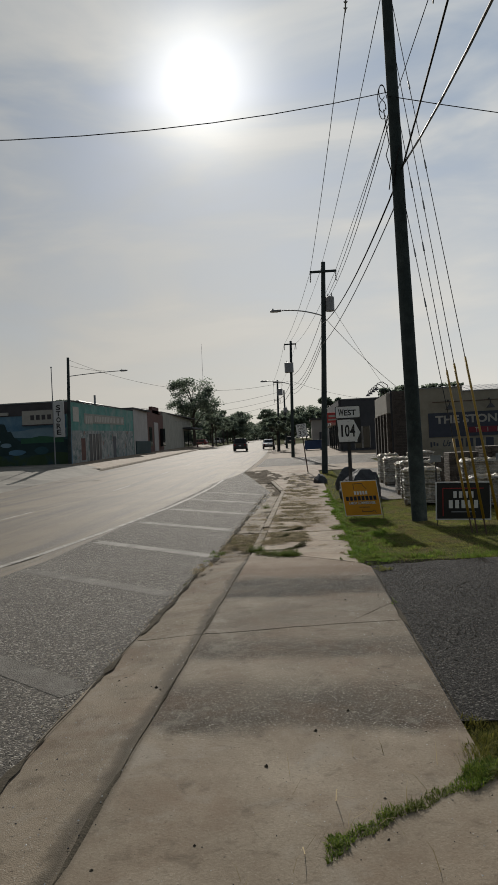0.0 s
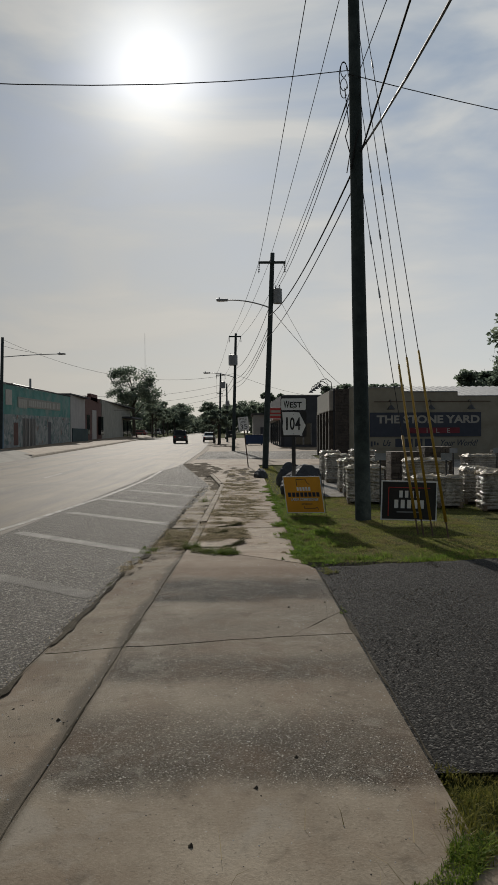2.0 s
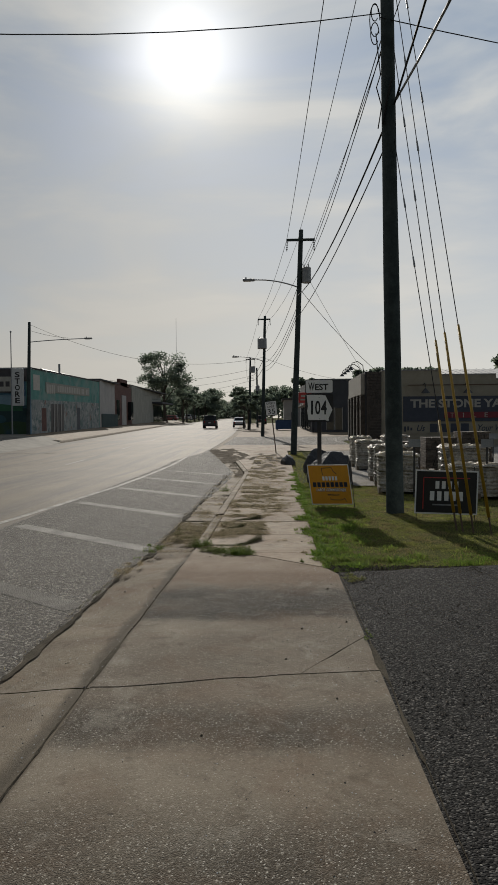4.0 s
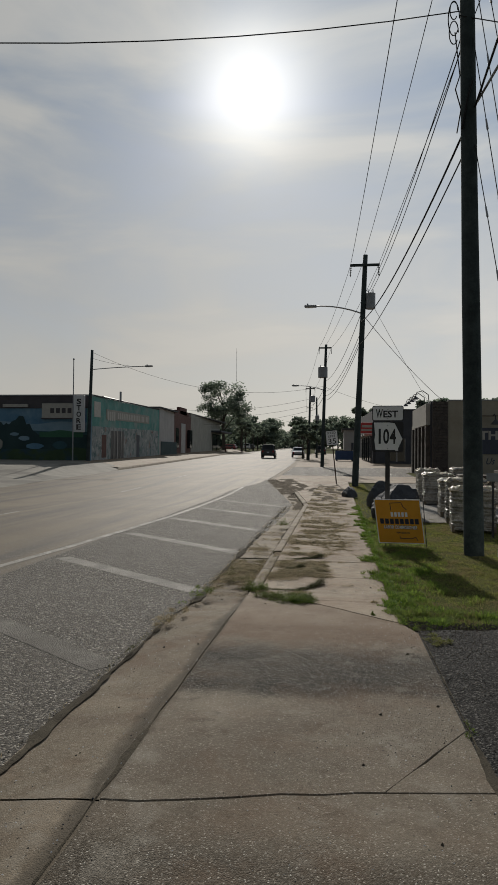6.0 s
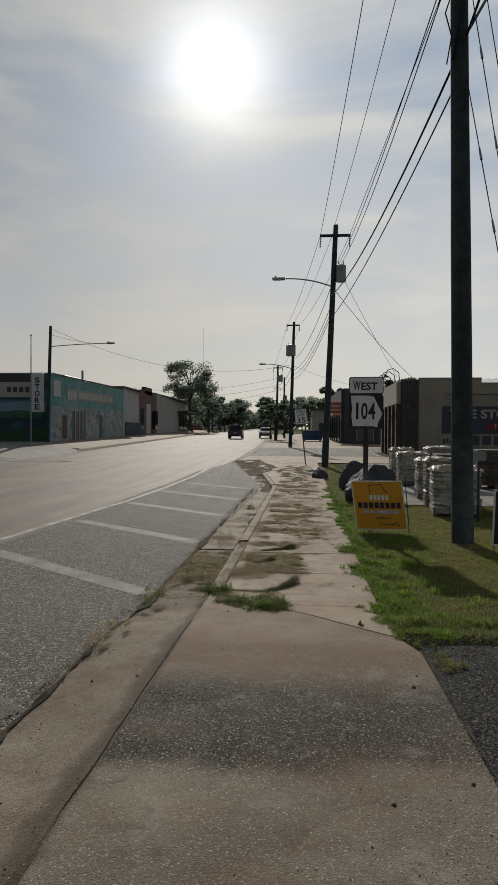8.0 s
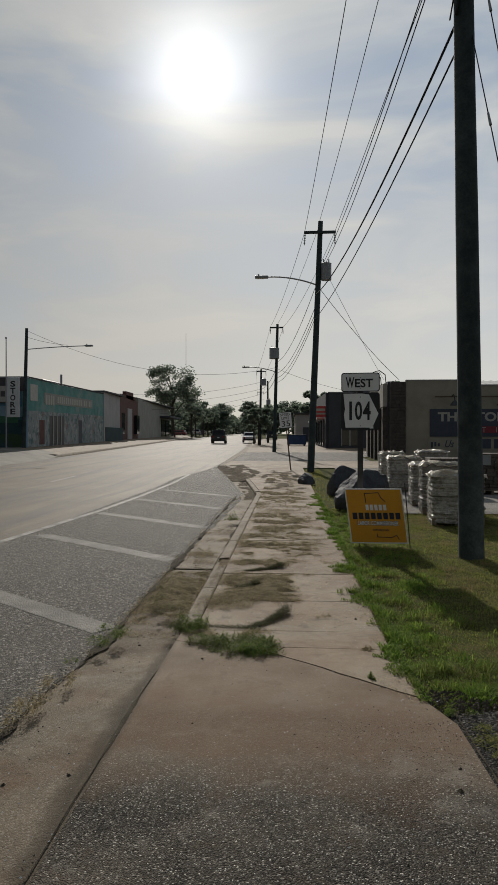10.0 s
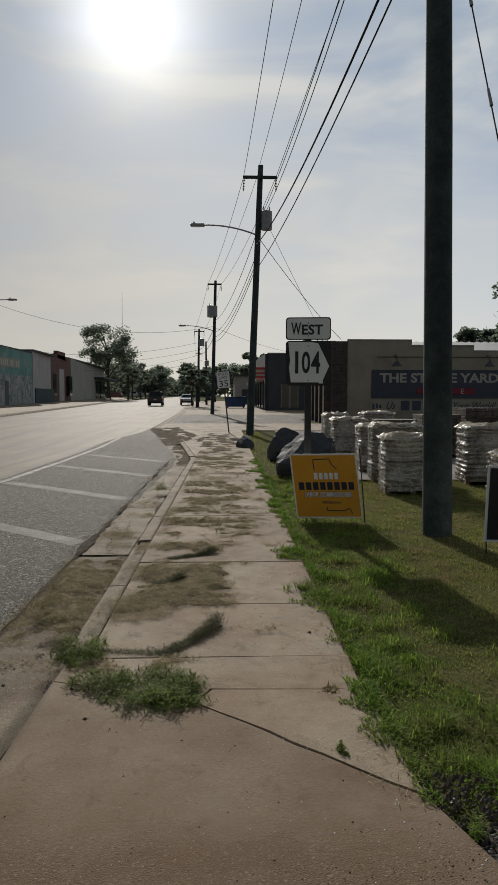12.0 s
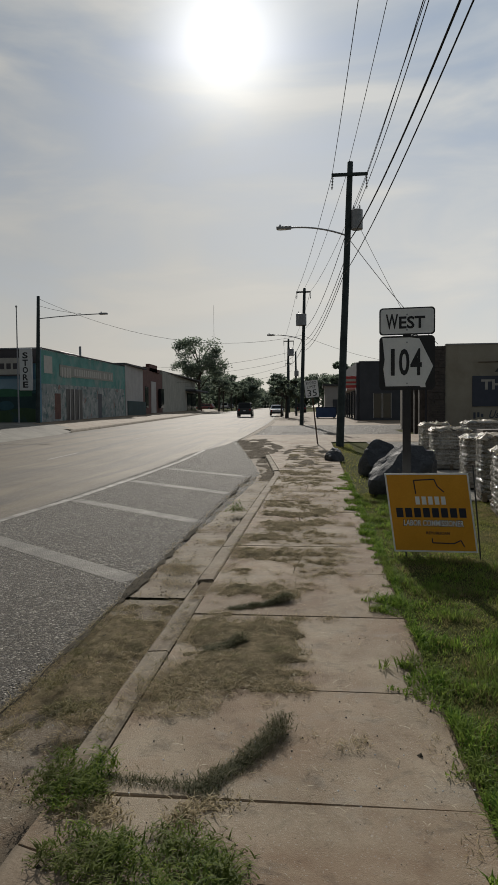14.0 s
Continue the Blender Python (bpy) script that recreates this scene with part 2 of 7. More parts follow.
def part(name, bm, mat, parent, label="", flat=True, m=None):
    ob = new(name, mesh_of(bm, name, mat, flat))
    ob.parent = parent
    if m is not None:
        ob.matrix_basis = m
    return tagged(ob, label)


def box(bm, x0, x1, y0, y1, z0, z1, bevel=0.0, m=None):
    made = bmesh.ops.create_cube(bm, size=1.0, matrix=Matrix.LocRotScale(((x0 + x1) / 2, (y0 + y1) / 2, (z0 + z1) / 2), None, (abs(x1 - x0), abs(y1 - y0), abs(z1 - z0))))
    vs = made["verts"]
    if bevel:
        es = list({e for v in vs for e in v.link_edges})
        vs = list({v for f in bmesh.ops.bevel(bm, geom=es, offset=bevel, segments=2, affect="EDGES", profile=0.5)["faces"] for v in f.verts} | {v for v in vs if v.is_valid})
    if m is not None:
        bmesh.ops.transform(bm, matrix=m, verts=vs)
    return bm


def rod(bm, a, b, r0, r1=None, n=8, caps=True):
    a, b = Vector(a), Vector(b)
    q = (b - a).to_track_quat("Z", "Y").to_matrix().to_4x4()
    bmesh.ops.create_cone(bm, cap_ends=caps, segments=n, radius1=r0, radius2=r0 if r1 is None else r1, depth=(b - a).length, matrix=Matrix.Translation((a + b) / 2) @ q)
    return bm


def tube(bm, points, r, n=6):
    """A bent rod through the points."""
    rings = []
    for i, p in enumerate(points):
        p = Vector(p)
        d = (Vector(points[min(i + 1, len(points) - 1)]) - Vector(points[max(i - 1, 0)])).normalized()
        q = d.to_track_quat("Z", "Y")
        rings.append([bm.verts.new(p + q @ Vector((r * math.cos(k * 2 * math.pi / n), r * math.sin(k * 2 * math.pi / n), 0))) for k in range(n)])
    for a, b in zip(rings, rings[1:]):
        for k in range(n):
            bm.faces.new((a[k], a[(k + 1) % n], b[(k + 1) % n], b[k]))
    bm.faces.new(rings[0][::-1])
    bm.faces.new(rings[-1])
    return bm


def plate(bm, outline, y0, y1):
    """A flat plate in the xz plane, from y0 (front) to y1."""
    front = [bm.verts.new((x, y0, z)) for x, z in outline]
    rear = [bm.verts.new((x, y1, z)) for x, z in outline]
    bm.faces.new(front)
    bm.faces.new(rear[::-1])
    for i in range(len(outline)):
        j = (i + 1) % len(outline)
        bm.faces.new((front[j], front[i], rear[i], rear[j]))
    bmesh.ops.recalc_face_normals(bm, faces=bm.faces[:])
    return bm


def rounded(x0, x1, z0, z1, r, n=4):
    pts = []
    for cx, cz, a in ((x1 - r, z0 + r, -90), (x1 - r, z1 - r, 0), (x0 + r, z1 - r, 90), (x0 + r, z0 + r, 180)):
        for k in range(n + 1):
            t = radians(a + 90 * k / n)
            pts.append((cx + r * math.cos(t), cz + r * math.sin(t)))
    return pts


def text_mesh(words, size, width=None, height=None, thick=0.002, bold=0.0):
    cu = bpy.data.curves.new("lettering", "FONT")
    cu.body, cu.size, cu.align_x, cu.align_y, cu.extrude = words, size, "CENTER", "CENTER", thick / 2
    cu.resolution_u, cu.offset = 3, bold * size
    ob = bpy.data.objects.new("lettering", cu)
    me = bpy.data.meshes.new_from_object(ob)
    bpy.data.objects.remove(ob)
    co = np.empty(len(me.vertices) * 3)
    me.vertices.foreach_get("co", co)
    co = co.reshape(-1, 3)
    co[:, :2] -= (co[:, :2].min(0) + co[:, :2].max(0)) / 2
    span = co[:, :2].max(0) - co[:, :2].min(0)
    if width:
        co[:, 0] *= width / span[0]
    if height:
        co[:, 1] *= height / span[1]
        if not width:
            co[:, 0] *= 0.75 * height / span[1]
    me.vertices.foreach_set("co", co.ravel())
    return me


def lettering(words, parent, x, y, z, mat, width=None, height=None, size=0.2, rz=0.0, label="", bold=0.0):
    me = text_mesh(words, size, width, height, bold=bold)
    me.materials.append(mat)
    ob = new("lettering", me)
    ob.parent = parent
    ob.matrix_basis = pose(x, y, z, 90, 0, rz)
    return tagged(ob, label)


def sheet(name, x0, x1, ys, z, mat, nx=2, label="", kind="structure", wobble=0.0, skirt=0.0):
    """A strip of ground between two lines x0(y), x1(y), at height z(x, y)."""
    bm = bmesh.new()
    rows = []
    for y in ys:
        a, b = x0(y), x1(y)
        row = []
        for k in range(nx + 1):
            x = a + (b - a) * k / nx
            row.append(bm.verts.new((x, y, z(x, y) + (wobble * noise.noise((x * 1.3, y * 1.3, 7.0)) if wobble else 0.0))))
        rows.append(row)
    for p, q in zip(rows, rows[1:]):
        for k in range(nx):
            bm.faces.new((p[k], p[k + 1], q[k + 1], q[k]))
    ob = new(name, mesh_of(bm, name, mat, flat=False))
    return tagged(ob, label, "", "", kind)


def span(a, b, step):
    n = max(1, round((b - a) / step))
    return [a + (b - a) * i / n for i in range(n + 1)]


# ---- ground ----
LEFT_KERB, ASPHALT_EDGE, KERB, WALK = -15.6, -1.56, -0.93, 0.76


def along(y, stops):
    """Straight runs between (y, x) stops."""
    for (a, u), (b, v) in zip(stops, stops[1:]):
        if y <= b:
            return u + (v - u) * max(0.0, (y - a) / (b - a))
    return stops[-1][1]


def shoulder_left(y):
    """Seam between the carriageway and the darker shoulder."""
    r = road_right(y)
    return min(r - 0.01, -4.6 + bend(y) + (r + 4.6 - bend(y)) * smooth(33.0, 45.0, y))


def road_right(y):
    """Right edge of the asphalt: wide beside the near kerb, narrow beyond the bulge."""
    return along(y, ((16, ASPHALT_EDGE), (20, -1.43), (24.5, -1.34), (27, -1.42), (29.5, -1.73), (33, -2.28), (36.7, -2.78), (42, -3.45), (65, -2.75), (85, -2.4), (150, -2.4))) + bend(y)


def road_left(y):
    return LEFT_KERB + bend(y)


def kerb_line(y):
    return along(y, ((26.2, KERB), (35, -1.87), (43, -3.1), (65, -2.27), (85, -1.85), (150, -1.85))) + bend(y)


def left_lot(x, y):
    return gz(y) + 0.10 + 0.45 * smooth(0.5, 3.5, road_left(y) - x) * smooth(36, 48, y)


def road_z(x, y):
    mid = (road_left(y) + road_right(y)) / 2
    return gz(y) - 0.07 + 0.06 * (1 - min(1.0, abs(x - mid) / 7) ** 2) - 0.03 * smooth(11, 13, y)


FAR = span(-40, 0, 2) + span(0, 36, 0.5)[1:] + span(36, 140, 4)[1:] + span(140, 600, 40)[1:] + [900, 1500, 2500]


def ground_z(x, y):
    drop = -0.30 if road_left(y) - 1.0 < x < kerb_line(y) + 1.6 else -0.05
    lift = 0.45 * smooth(0.5, 3.5, road_left(y) - x) * smooth(36, 48, y)
    return gz(y) + drop + lift


def ground():
    bm = bmesh.new()
    rows = []
    for y in FAR:
        xs = [-2500, -600, -150, -60, -40, -30, road_left(y) - 3.6, road_left(y) - 2, road_left(y) - 1.01, road_left(y) - 0.9, kerb_line(y) + 1.5, kerb_line(y) + 1.65, 6, 12, 20, 40, 90, 300, 900, 2500]
        rows.append([bm.verts.new((x, y, ground_z(x, y))) for x in xs])
    for p, q in zip(rows, rows[1:]):
        for k in range(len(p) - 1):
            bm.faces.new((p[k], p[k + 1], q[k + 1], q[k]))
    tagged(new("ground", mesh_of(bm, "ground", M["turf"], False)), "dry mown grass and soil around the street", "ground", "", "structure")


ground()
YS = span(-14, 40, 0.4) + span(40, 160, 3)[1:] + span(160, 700, 30)[1:]
sheet("road", road_left, lambda y: shoulder_left(y) if y < 150 else road_right(y), YS, road_z, M["road"], 12, "sun-bleached grey asphalt carriageway of a wide street")
sheet("road_shoulder", shoulder_left, lambda y: road_right(y) + 0.06 * noise.noise((9.0, y * 0.9, 0)) + 0.03 * noise.noise((9.0, y * 3.3, 0)), span(-14, 46, 0.2), lambda x, y: road_z(x, y) + 0.001, M["asphalt"], 8, "darker coarse asphalt shoulder beside the kerb")

# gutter, kerb and pavement
def gutter_z(x, y):
    """The pan of the gutter; past a broken joint the next pan stands higher."""
    low = gz(y) - 0.055 - 0.05 * smooth(10.8, 12.2, y) + (0.012 * (1 - smooth(23.0, 27.0, y)) if y > 15.5 else 0.0)
    return low + (gz(y) - 0.010 - low) * smooth(ASPHALT_EDGE, -0.93, x - (kerb_line(y) - KERB)) * (1 - smooth(10.8, 12.2, y))


for a, b in ((-14, 7.18), (7.195, 15.475), (15.515, 18.6), (18.615, 21.7), (21.715, 42.5), (42.5, 150)):
    sheet("gutter", lambda y: road_right(y) - 0.02 + 0.03 * noise.noise((1, y * 1.6, 0)), lambda y: kerb_line(y) + 0.03, span(a, b, 0.3 if b < 100 else 2.0), gutter_z, M["gutter_worn" if b < 8 else "gutter_rough" if b < 16 else "kerb"], 6, "stained concrete gutter with dirt along the kerb", wobble=0.012)


# far side of the street: kerb and lot
sheet("kerb_far", lambda y: road_left(y) - 0.16, lambda y: road_left(y) + 0.01, span(53, 161, 2), lambda x, y: gz(y) + (0.10 if x < road_left(y) - 0.04 else -0.12), M["kerb"], 2, "weathered concrete kerb")
sheet("pavement_far", lambda y: road_left(y) - 4.2, lambda y: road_left(y) - 0.15, span(54, 170, 2), lambda x, y: left_lot(x, y), M["concrete"], 8, "pale concrete pavement and drive in front of the shops", wobble=0.02)
sheet("lot_far", lambda y: -62.0, lambda y: road_left(y) + 0.02, span(-14, 55.9, 1.5), lambda x, y: road_z(x, y) + (left_lot(x, y) + 0.01 - road_z(x, y)) * smooth(0.0, 2.2 - 1.8 * smooth(46.0, 53.0, y), road_left(y) - x) + 0.004, M["pale_lot"], 40, "worn pale concrete lot open to the street", wobble=0.02)
# near forecourts
sheet("asphalt_lot", lambda y: 0.9, lambda y: 30.0, span(5.15, 12.6, 0.15), lambda x, y: gz(y) - 0.005 - 0.13 * smooth(-0.12, 0.15, y - 10.85 - 0.24 * (x - 0.9)), M["lot"], 90, "dark coarse crumbling asphalt lot", wobble=0.01)
sheet("yard_gravel", lambda y: 2.3 + 0.3 * noise.noise((0, y, 0)), lambda y: 34.0, span(21.5, 45.8, 0.6), lambda x, y: gz(y) - 0.02, M["gravel"], 24, "pale gravel yard", wobble=0.015)
sheet("drive_concrete", lambda y: kerb_line(y) + 0.02, lambda y: 9.0, span(40.2, 47.0, 0.6), lambda x, y: gz(y) - 0.006, M["concrete"], 8, "pale concrete crossing of a side drive", wobble=0.01)
sheet("drive_asphalt", lambda y: kerb_line(y) + 0.02, lambda y: 14.0 if y > 54 else 5.0, span(47.0, 62.0, 0.8), lambda x, y: gz(y) - 0.012, M["asphalt"], 8, "grey asphalt of a side drive", wobble=0.01)
sheet("forecourt", lambda y: kerb_line(y) + 0.02, lambda y: 12.0, span(62.0, 140.0, 2), lambda x, y: gz(y) - 0.008, M["concrete"], 8, "pale concrete forecourt and pavement beyond the drive", wobble=0.01)


# ---- utility poles and lines ----
def insulator(bm, a, b):
    a, b = Vector(a), Vector(b)
    rod(bm, a, b, 0.02, n=6)
    for k in range(4):
        p = a.lerp(b, 0.15 + 0.22 * k)
        rod(bm, p, p + (b - a).normalized() * 0.035, 0.055, 0.03, n=8)
    return bm


def utility_pole(base, top, r0, r1, arm=None, label="", drum=None, lamp=None, box_at=None):
    pole = thing("utility_pole", base, label, "utility pole", "utility poles along the street")
    b, t = Vector((0, 0, -0.3)), Vector(top) - Vector(base)
    at = lambda z: b + (t - b) * ((z - base[2] + 0.3) / (t.z + 0.3))
    bm = bmesh.new()
    n = 14
    rings = []
    for k in range(9):
        p, r = b.lerp(t, k / 8), r0 + (r1 - r0) * k / 8
        rings.append([bm.verts.new(p + Vector((math.cos(i * 2 * math.pi / n), math.sin(i * 2 * math.pi / n), 0)) * r * random.uniform(0.97, 1.03)) for i in range(n)])
    for p, q in zip(rings, rings[1:]):
        for i in range(n):
            bm.faces.new((p[i], p[(i + 1) % n], q[(i + 1) % n], q[i]))
    bm.faces.new(rings[-1])
    part("shaft", bm, M["pole"], pole, "", False)
    if arm:
        x0, x1, z = arm
        bm = bmesh.new()
        box(bm, x0 - base[0], x1 - base[0], -r1 - 0.11, -r1 - 0.01, z - base[2] - 0.06, z - base[2] + 0.06, 0.008)
        part("crossarm", bm, M["pole"], pole)
        for x in (x0, x1):
            bm = bmesh.new()
            s = 0.1 if x == x0 else -0.1
            insulator(bm, (x - base[0] + s * 0.5, -r1 - 0.06, z - base[2] - 0.05), (x - base[0] + s * 0.2, 0.1, z - base[2] - 0.5 if r0 > 0.15 else z - base[2] - 0.3))
            part("insulator", bm, M["grey_paint"], pole, "grey stacked insulator")
    if drum:
        x, z, r, h = drum
        p = at(z)
        bm = bmesh.new()
        rod(bm, (x - base[0], p.y, z - base[2] - h / 2), (x - base[0], p.y, z - base[2] + h / 2), r, n=16)
        rod(bm, (x - base[0], p.y, z - base[2] + h / 2), (x - base[0], p.y, z - base[2] + h / 2 + 0.05), r * 1.04, r * 0.6, n=16)
        for k in (-0.5, 0.5):
            rod(bm, (x - base[0] + k * r, p.y, z - base[2] + h / 2), (x - base[0] + k * r, p.y, z - base[2] + h / 2 + 0.22), 0.035, 0.02, n=8)
        tr = part("transformer", bm, M["grey_paint"], pole, "grey drum transformer")
        bm = bmesh.new()
        box(bm, min(p.x, x - base[0]), max(p.x, x - base[0]), p.y - 0.04, p.y + 0.04, z - base[2] - 0.08, z - base[2] + 0.08)
        part("bracket", bm, M["metal"], tr)
    if lamp:
        z0, tip = lamp
        a, e = at(z0), Vector(tip) - Vector(base)
        bm = bmesh.new()
        pts = []
        for k in range(9):
            s = k / 8
            pts.append((a.x + (e.x + 0.55 - a.x) * s, a.y + (e.y - a.y) * s, a.z + (e.z - a.z) * (1 - (1 - s) ** 2)))
        tube(bm, pts, 0.035, 8)
        part("lamp_arm", bm, M["metal"], pole)
        bm = bmesh.new()
        box(bm, e.x, e.x + 0.62, e.y - 0.12, e.y + 0.12, e.z - 0.06, e.z + 0.06, 0.035)
        rod(bm, (e.x + 0.16, e.y, e.z + 0.05), (e.x + 0.16, e.y, e.z + 0.14), 0.04, n=8)
        head = part("lamp_head", bm, M["grey_paint"], pole, "grey street lamp head")
        bm = bmesh.new()
        box(bm, e.x + 0.08, e.x + 0.42, e.y - 0.09, e.y + 0.09, e.z - 0.075, e.z - 0.06, 0.006)
        part("lens", bm, M["white"], head)
    return pole


utility_pole((2.54, 16.25, 0), (2.36, 16.35, 13.0), 0.175, 0.115, (1.41, 3.42, 12.09), "tall dark weathered wooden utility pole standing in grass")
utility_pole((0.98, 37.3, gz(37.3)), (1.44, 37.3, 11.62), 0.165, 0.115, (0.68, 2.13, 11.07), "leaning wooden utility pole with transformer and street lamp", (1.70, 9.3, 0.24, 0.75), (8.68, (-1.6, 37.7, 9.2)))
utility_pole((-1.27, 63, gz(63)), (-0.98, 63, 11.4), 0.165, 0.11, (-1.62, -0.48, 11.08), "wooden utility pole with grey transformer and lamp arm", (-1.25, 8.9, 0.42, 0.9), (7.3, (-4.0, 63, 7.75)))
utility_pole((-3.6, 88, gz(88)), (-3.42, 88, 10.2), 0.16, 0.11, (-4.0, -2.8, 9.9), "wooden utility pole farther along the street", (-3.15, 8.6, 0.36, 0.8))
utility_pole((-2.95, 100, gz(100)), (-3.0, 100, 9.8), 0.16, 0.11, None, "far wooden utility pole", (-2.9, 6.8, 0.3, 0.7))
utility_pole((-5.2, 128, gz(128)), (-5.2, 128, 10.6), 0.16, 0.11, (-5.8, -4.6, 10.2), "far wooden utility pole")
utility_pole((-20.0, 55.3, gz(55) + 0.5), (-19.75, 55.3, 9.95), 0.16, 0.11, None, "wooden pole with street lamp beside the shop corner", None, (8.35, (-15.2, 55.0, 8.55)))
utility_pole((3.0, -24.2, gz(-24)), (3.0, -24.2, 16.2), 0.17, 0.12, None, "wooden utility pole behind the pavement")
utility_pole((-26.0, 7.0, 0.1), (-26.0, 7.0, 11.3), 0.17, 0.12, None, "wooden utility pole across the street")
utility_pole((29.2, 16.5, -0.05), (29.2, 16.5, 8.6), 0.16, 0.11, None, "wooden utility pole at the side of the lot")


def line(a, b, sag, r, mat="wire", label="black overhead cable between poles", n=22):
    a, b = Vector(a), Vector(b)
    bm = bmesh.new()
    tube(bm, [a.lerp(b, k / n) - Vector((0, 0, 4 * sag * (k / n) * (1 - k / n))) - a for k in range(n + 1)], r, 5)
    ob = new("overhead_cable", mesh_of(bm, "overhead_cable", M[mat], False))
    ob.location = a
    tagged(ob, label, "cable", "overhead cables")
    return ob


A1L, A1R, A2L, A2R, A3L, A3R = (1.44, 16.3, 11.7), (3.32, 16.3, 11.75), (0.7, 37.3, 11.1), (2.1, 37.3, 11.15), (-1.6, 63, 11.15), (-0.5, 63, 11.15)
line(A1L, A2L, 0.25, 0.011)
line((2.33, 16.4, 12.2), (1.40, 37.3, 11.65), 0.25, 0.010)
line(A1R, A2R, 0.06, 0.011)
line(A2L, A3L, 0.4, 0.011)
line((1.44, 37.3, 11.6), (-0.98, 63, 11.4), 0.4, 0.010)
line(A2R, A3R, 0.5, 0.011)
line(A3L, (-4.0, 88, 10.0), 0.4, 0.011)
line(A3R, (-2.8, 88, 10.0), 0.4, 0.011)
line((-4.0, 88, 10.0), (-5.8, 128, 10.3), 0.5, 0.012)
line((-2.8, 88, 10.0), (-4.6, 128, 10.3), 0.5, 0.012)
line((2.31, 16.3, 9.25), (1.60, 37.2, 9.75), 0.35, 0.011)
line((2.31, 16.3, 9.05), (1.68, 37.2, 9.7), 0.45, 0.011)
line((2.37, 16.3, 7.55), (1.24, 37.2, 8.25), 0.5, 0.020, label="thick bundled black cable between poles")
line((2.44, 16.4, 7.3), (1.18, 37.2, 7.1), 0.35, 0.014)
for z2, z3 in ((8.6, 8.1), (7.7, 7.2), (7.2, 6.4), (7.4, 6.8)):
    line((1.2, 37.4, z2), (-1.1, 62.9, z3), 0.7, 0.014)
line((-1.1, 63.1, 7.6), (-3.5, 88, 7.8), 0.5, 0.02)
line((-1.1, 63.1, 6.9), (-3.5, 88, 7.2), 0.5, 0.02)
# across the street and down to the buildings
line((2.27, 16.2, 9.61), (-25.9, 7.0, 10.83), 2.38, 0.010, label="black cable crossing high over the street")
line((2.25, 16.2, 9.53), (29.1, 16.5, 6.9), 1.06, 0.010, label="black cable dropping away across the lot")
line((-19.8, 55.2, 9.8), (-1.0, 62.9, 7.7), 1.7, 0.012, label="thin cable sagging across the street")
line((-19.8, 55.2, 9.3), (-16.5, 55.0, 8.6), 0.1, 0.012, label="thin stay of the lamp arm")
line((1.3, 37.4, 8.7), (6.5, 46.2, 5.1), 0.2, 0.014, label="service cable dropping to the shop roof")
line((1.35, 37.4, 10.0), (5.7, 47, 5.2), 0.1, 0.010, label="service cable dropping to the shop roof")
line((-1.0, 63.1, 7.6), (9.0, 76, 6.2), 0.4, 0.012, label="service cable dropping to the dark building")
for k, (z1, z2) in enumerate(((8.6, 7.0), (8.0, 6.5), (7.6, 5.5), (7.0, 5.2))):
    line((-3.4, 88 + 3 * k, z1), (-25.0, 100 + 9 * k, z2 + 1.2), 0.8, 0.016, label="cable crossing the street far off")
# heavy cables overhead towards the pole behind
line((2.52, 16.2, 7.88), (2.98, -24, 15.6), 0.63, 0.020, "wire", "thick black bundled cable overhead")
line((2.56, 16.2, 7.97), (2.98, -24, 13.0), 2.96, 0.022, "alu_cable", "thick twisted aluminium cable overhead")
line((2.30, 16.2, 7.5), (2.46, 16.1, 8.3), -0.1, 0.02)


def loops():
    bm = bmesh.new()
    for r, z, s in ((0.16, 9.45, 1.9), (0.13, 9.2, 1.6), (0.11, 9.6, 1.5)):
        pts = [(-0.12 + r * 0.6 * math.cos(a), -0.05, (z - 9.4) + r * s * math.sin(a)) for a in [i * 2 * math.pi / 18 for i in range(17)]]
        tube(bm, pts, 0.01, 5)
    tube(bm, [(-0.1, -0.05, -0.2), (-0.02, -0.1, -1.0), (-0.1, -0.12, -1.25), (0.0, -0.1, -1.6), (-0.06, -0.05, -2.0)], 0.012, 5)
    ob = new("cable_slack_loop", mesh_of(bm, "cable_slack_loop", M["wire"], False))
    ob.location = (2.26, 16.2, 9.4)
    tagged(ob, "coiled slack cable hanging on the tall pole", "cable")


loops()


M["guard"] = material("yellow_guard_plastic", (0.28, 0.165, 0.01), (0.42, 0.25, 0.018), 2, 0.5, 40, 0.1, stain=((0.2, 0.13, 0.03), 3.0, 0.5, 0.75))


def guy(foot, top, guard, wire=0.008):
    g = thing("guy_wire", foot, "steel guy wire with a yellow plastic guard, anchored in grass", "guy wire", "guy wires of the pole")
    d = Vector(top) - Vector(foot)
    bm = bmesh.new()
    rod(bm, -d.normalized() * 0.15, d, wire, n=5)
    part("strand", bm, M["wire"], g)
    if guard:
        u = d.normalized()
        bm = bmesh.new()
        rod(bm, u * 0.25, u * (0.25 + guard), 0.027, 0.022, n=10)
        part("guard", bm, M["guard"], g, "faded yellow plastic guard", False)
    for k in (0.78, 0.62):
        p = d * k
        bm = bmesh.new()
        rod(bm, p, p + d.normalized() * 0.2, 0.019, 0.014, n=8)
        part("strain_insulator", bm, M["grey_paint"], g)
    bm = bmesh.new()
    rod(bm, -d.normalized() * 0.2, d.normalized() * 0.3, 0.014, n=6)
    part("anchor_rod", bm, M["rust"], g)


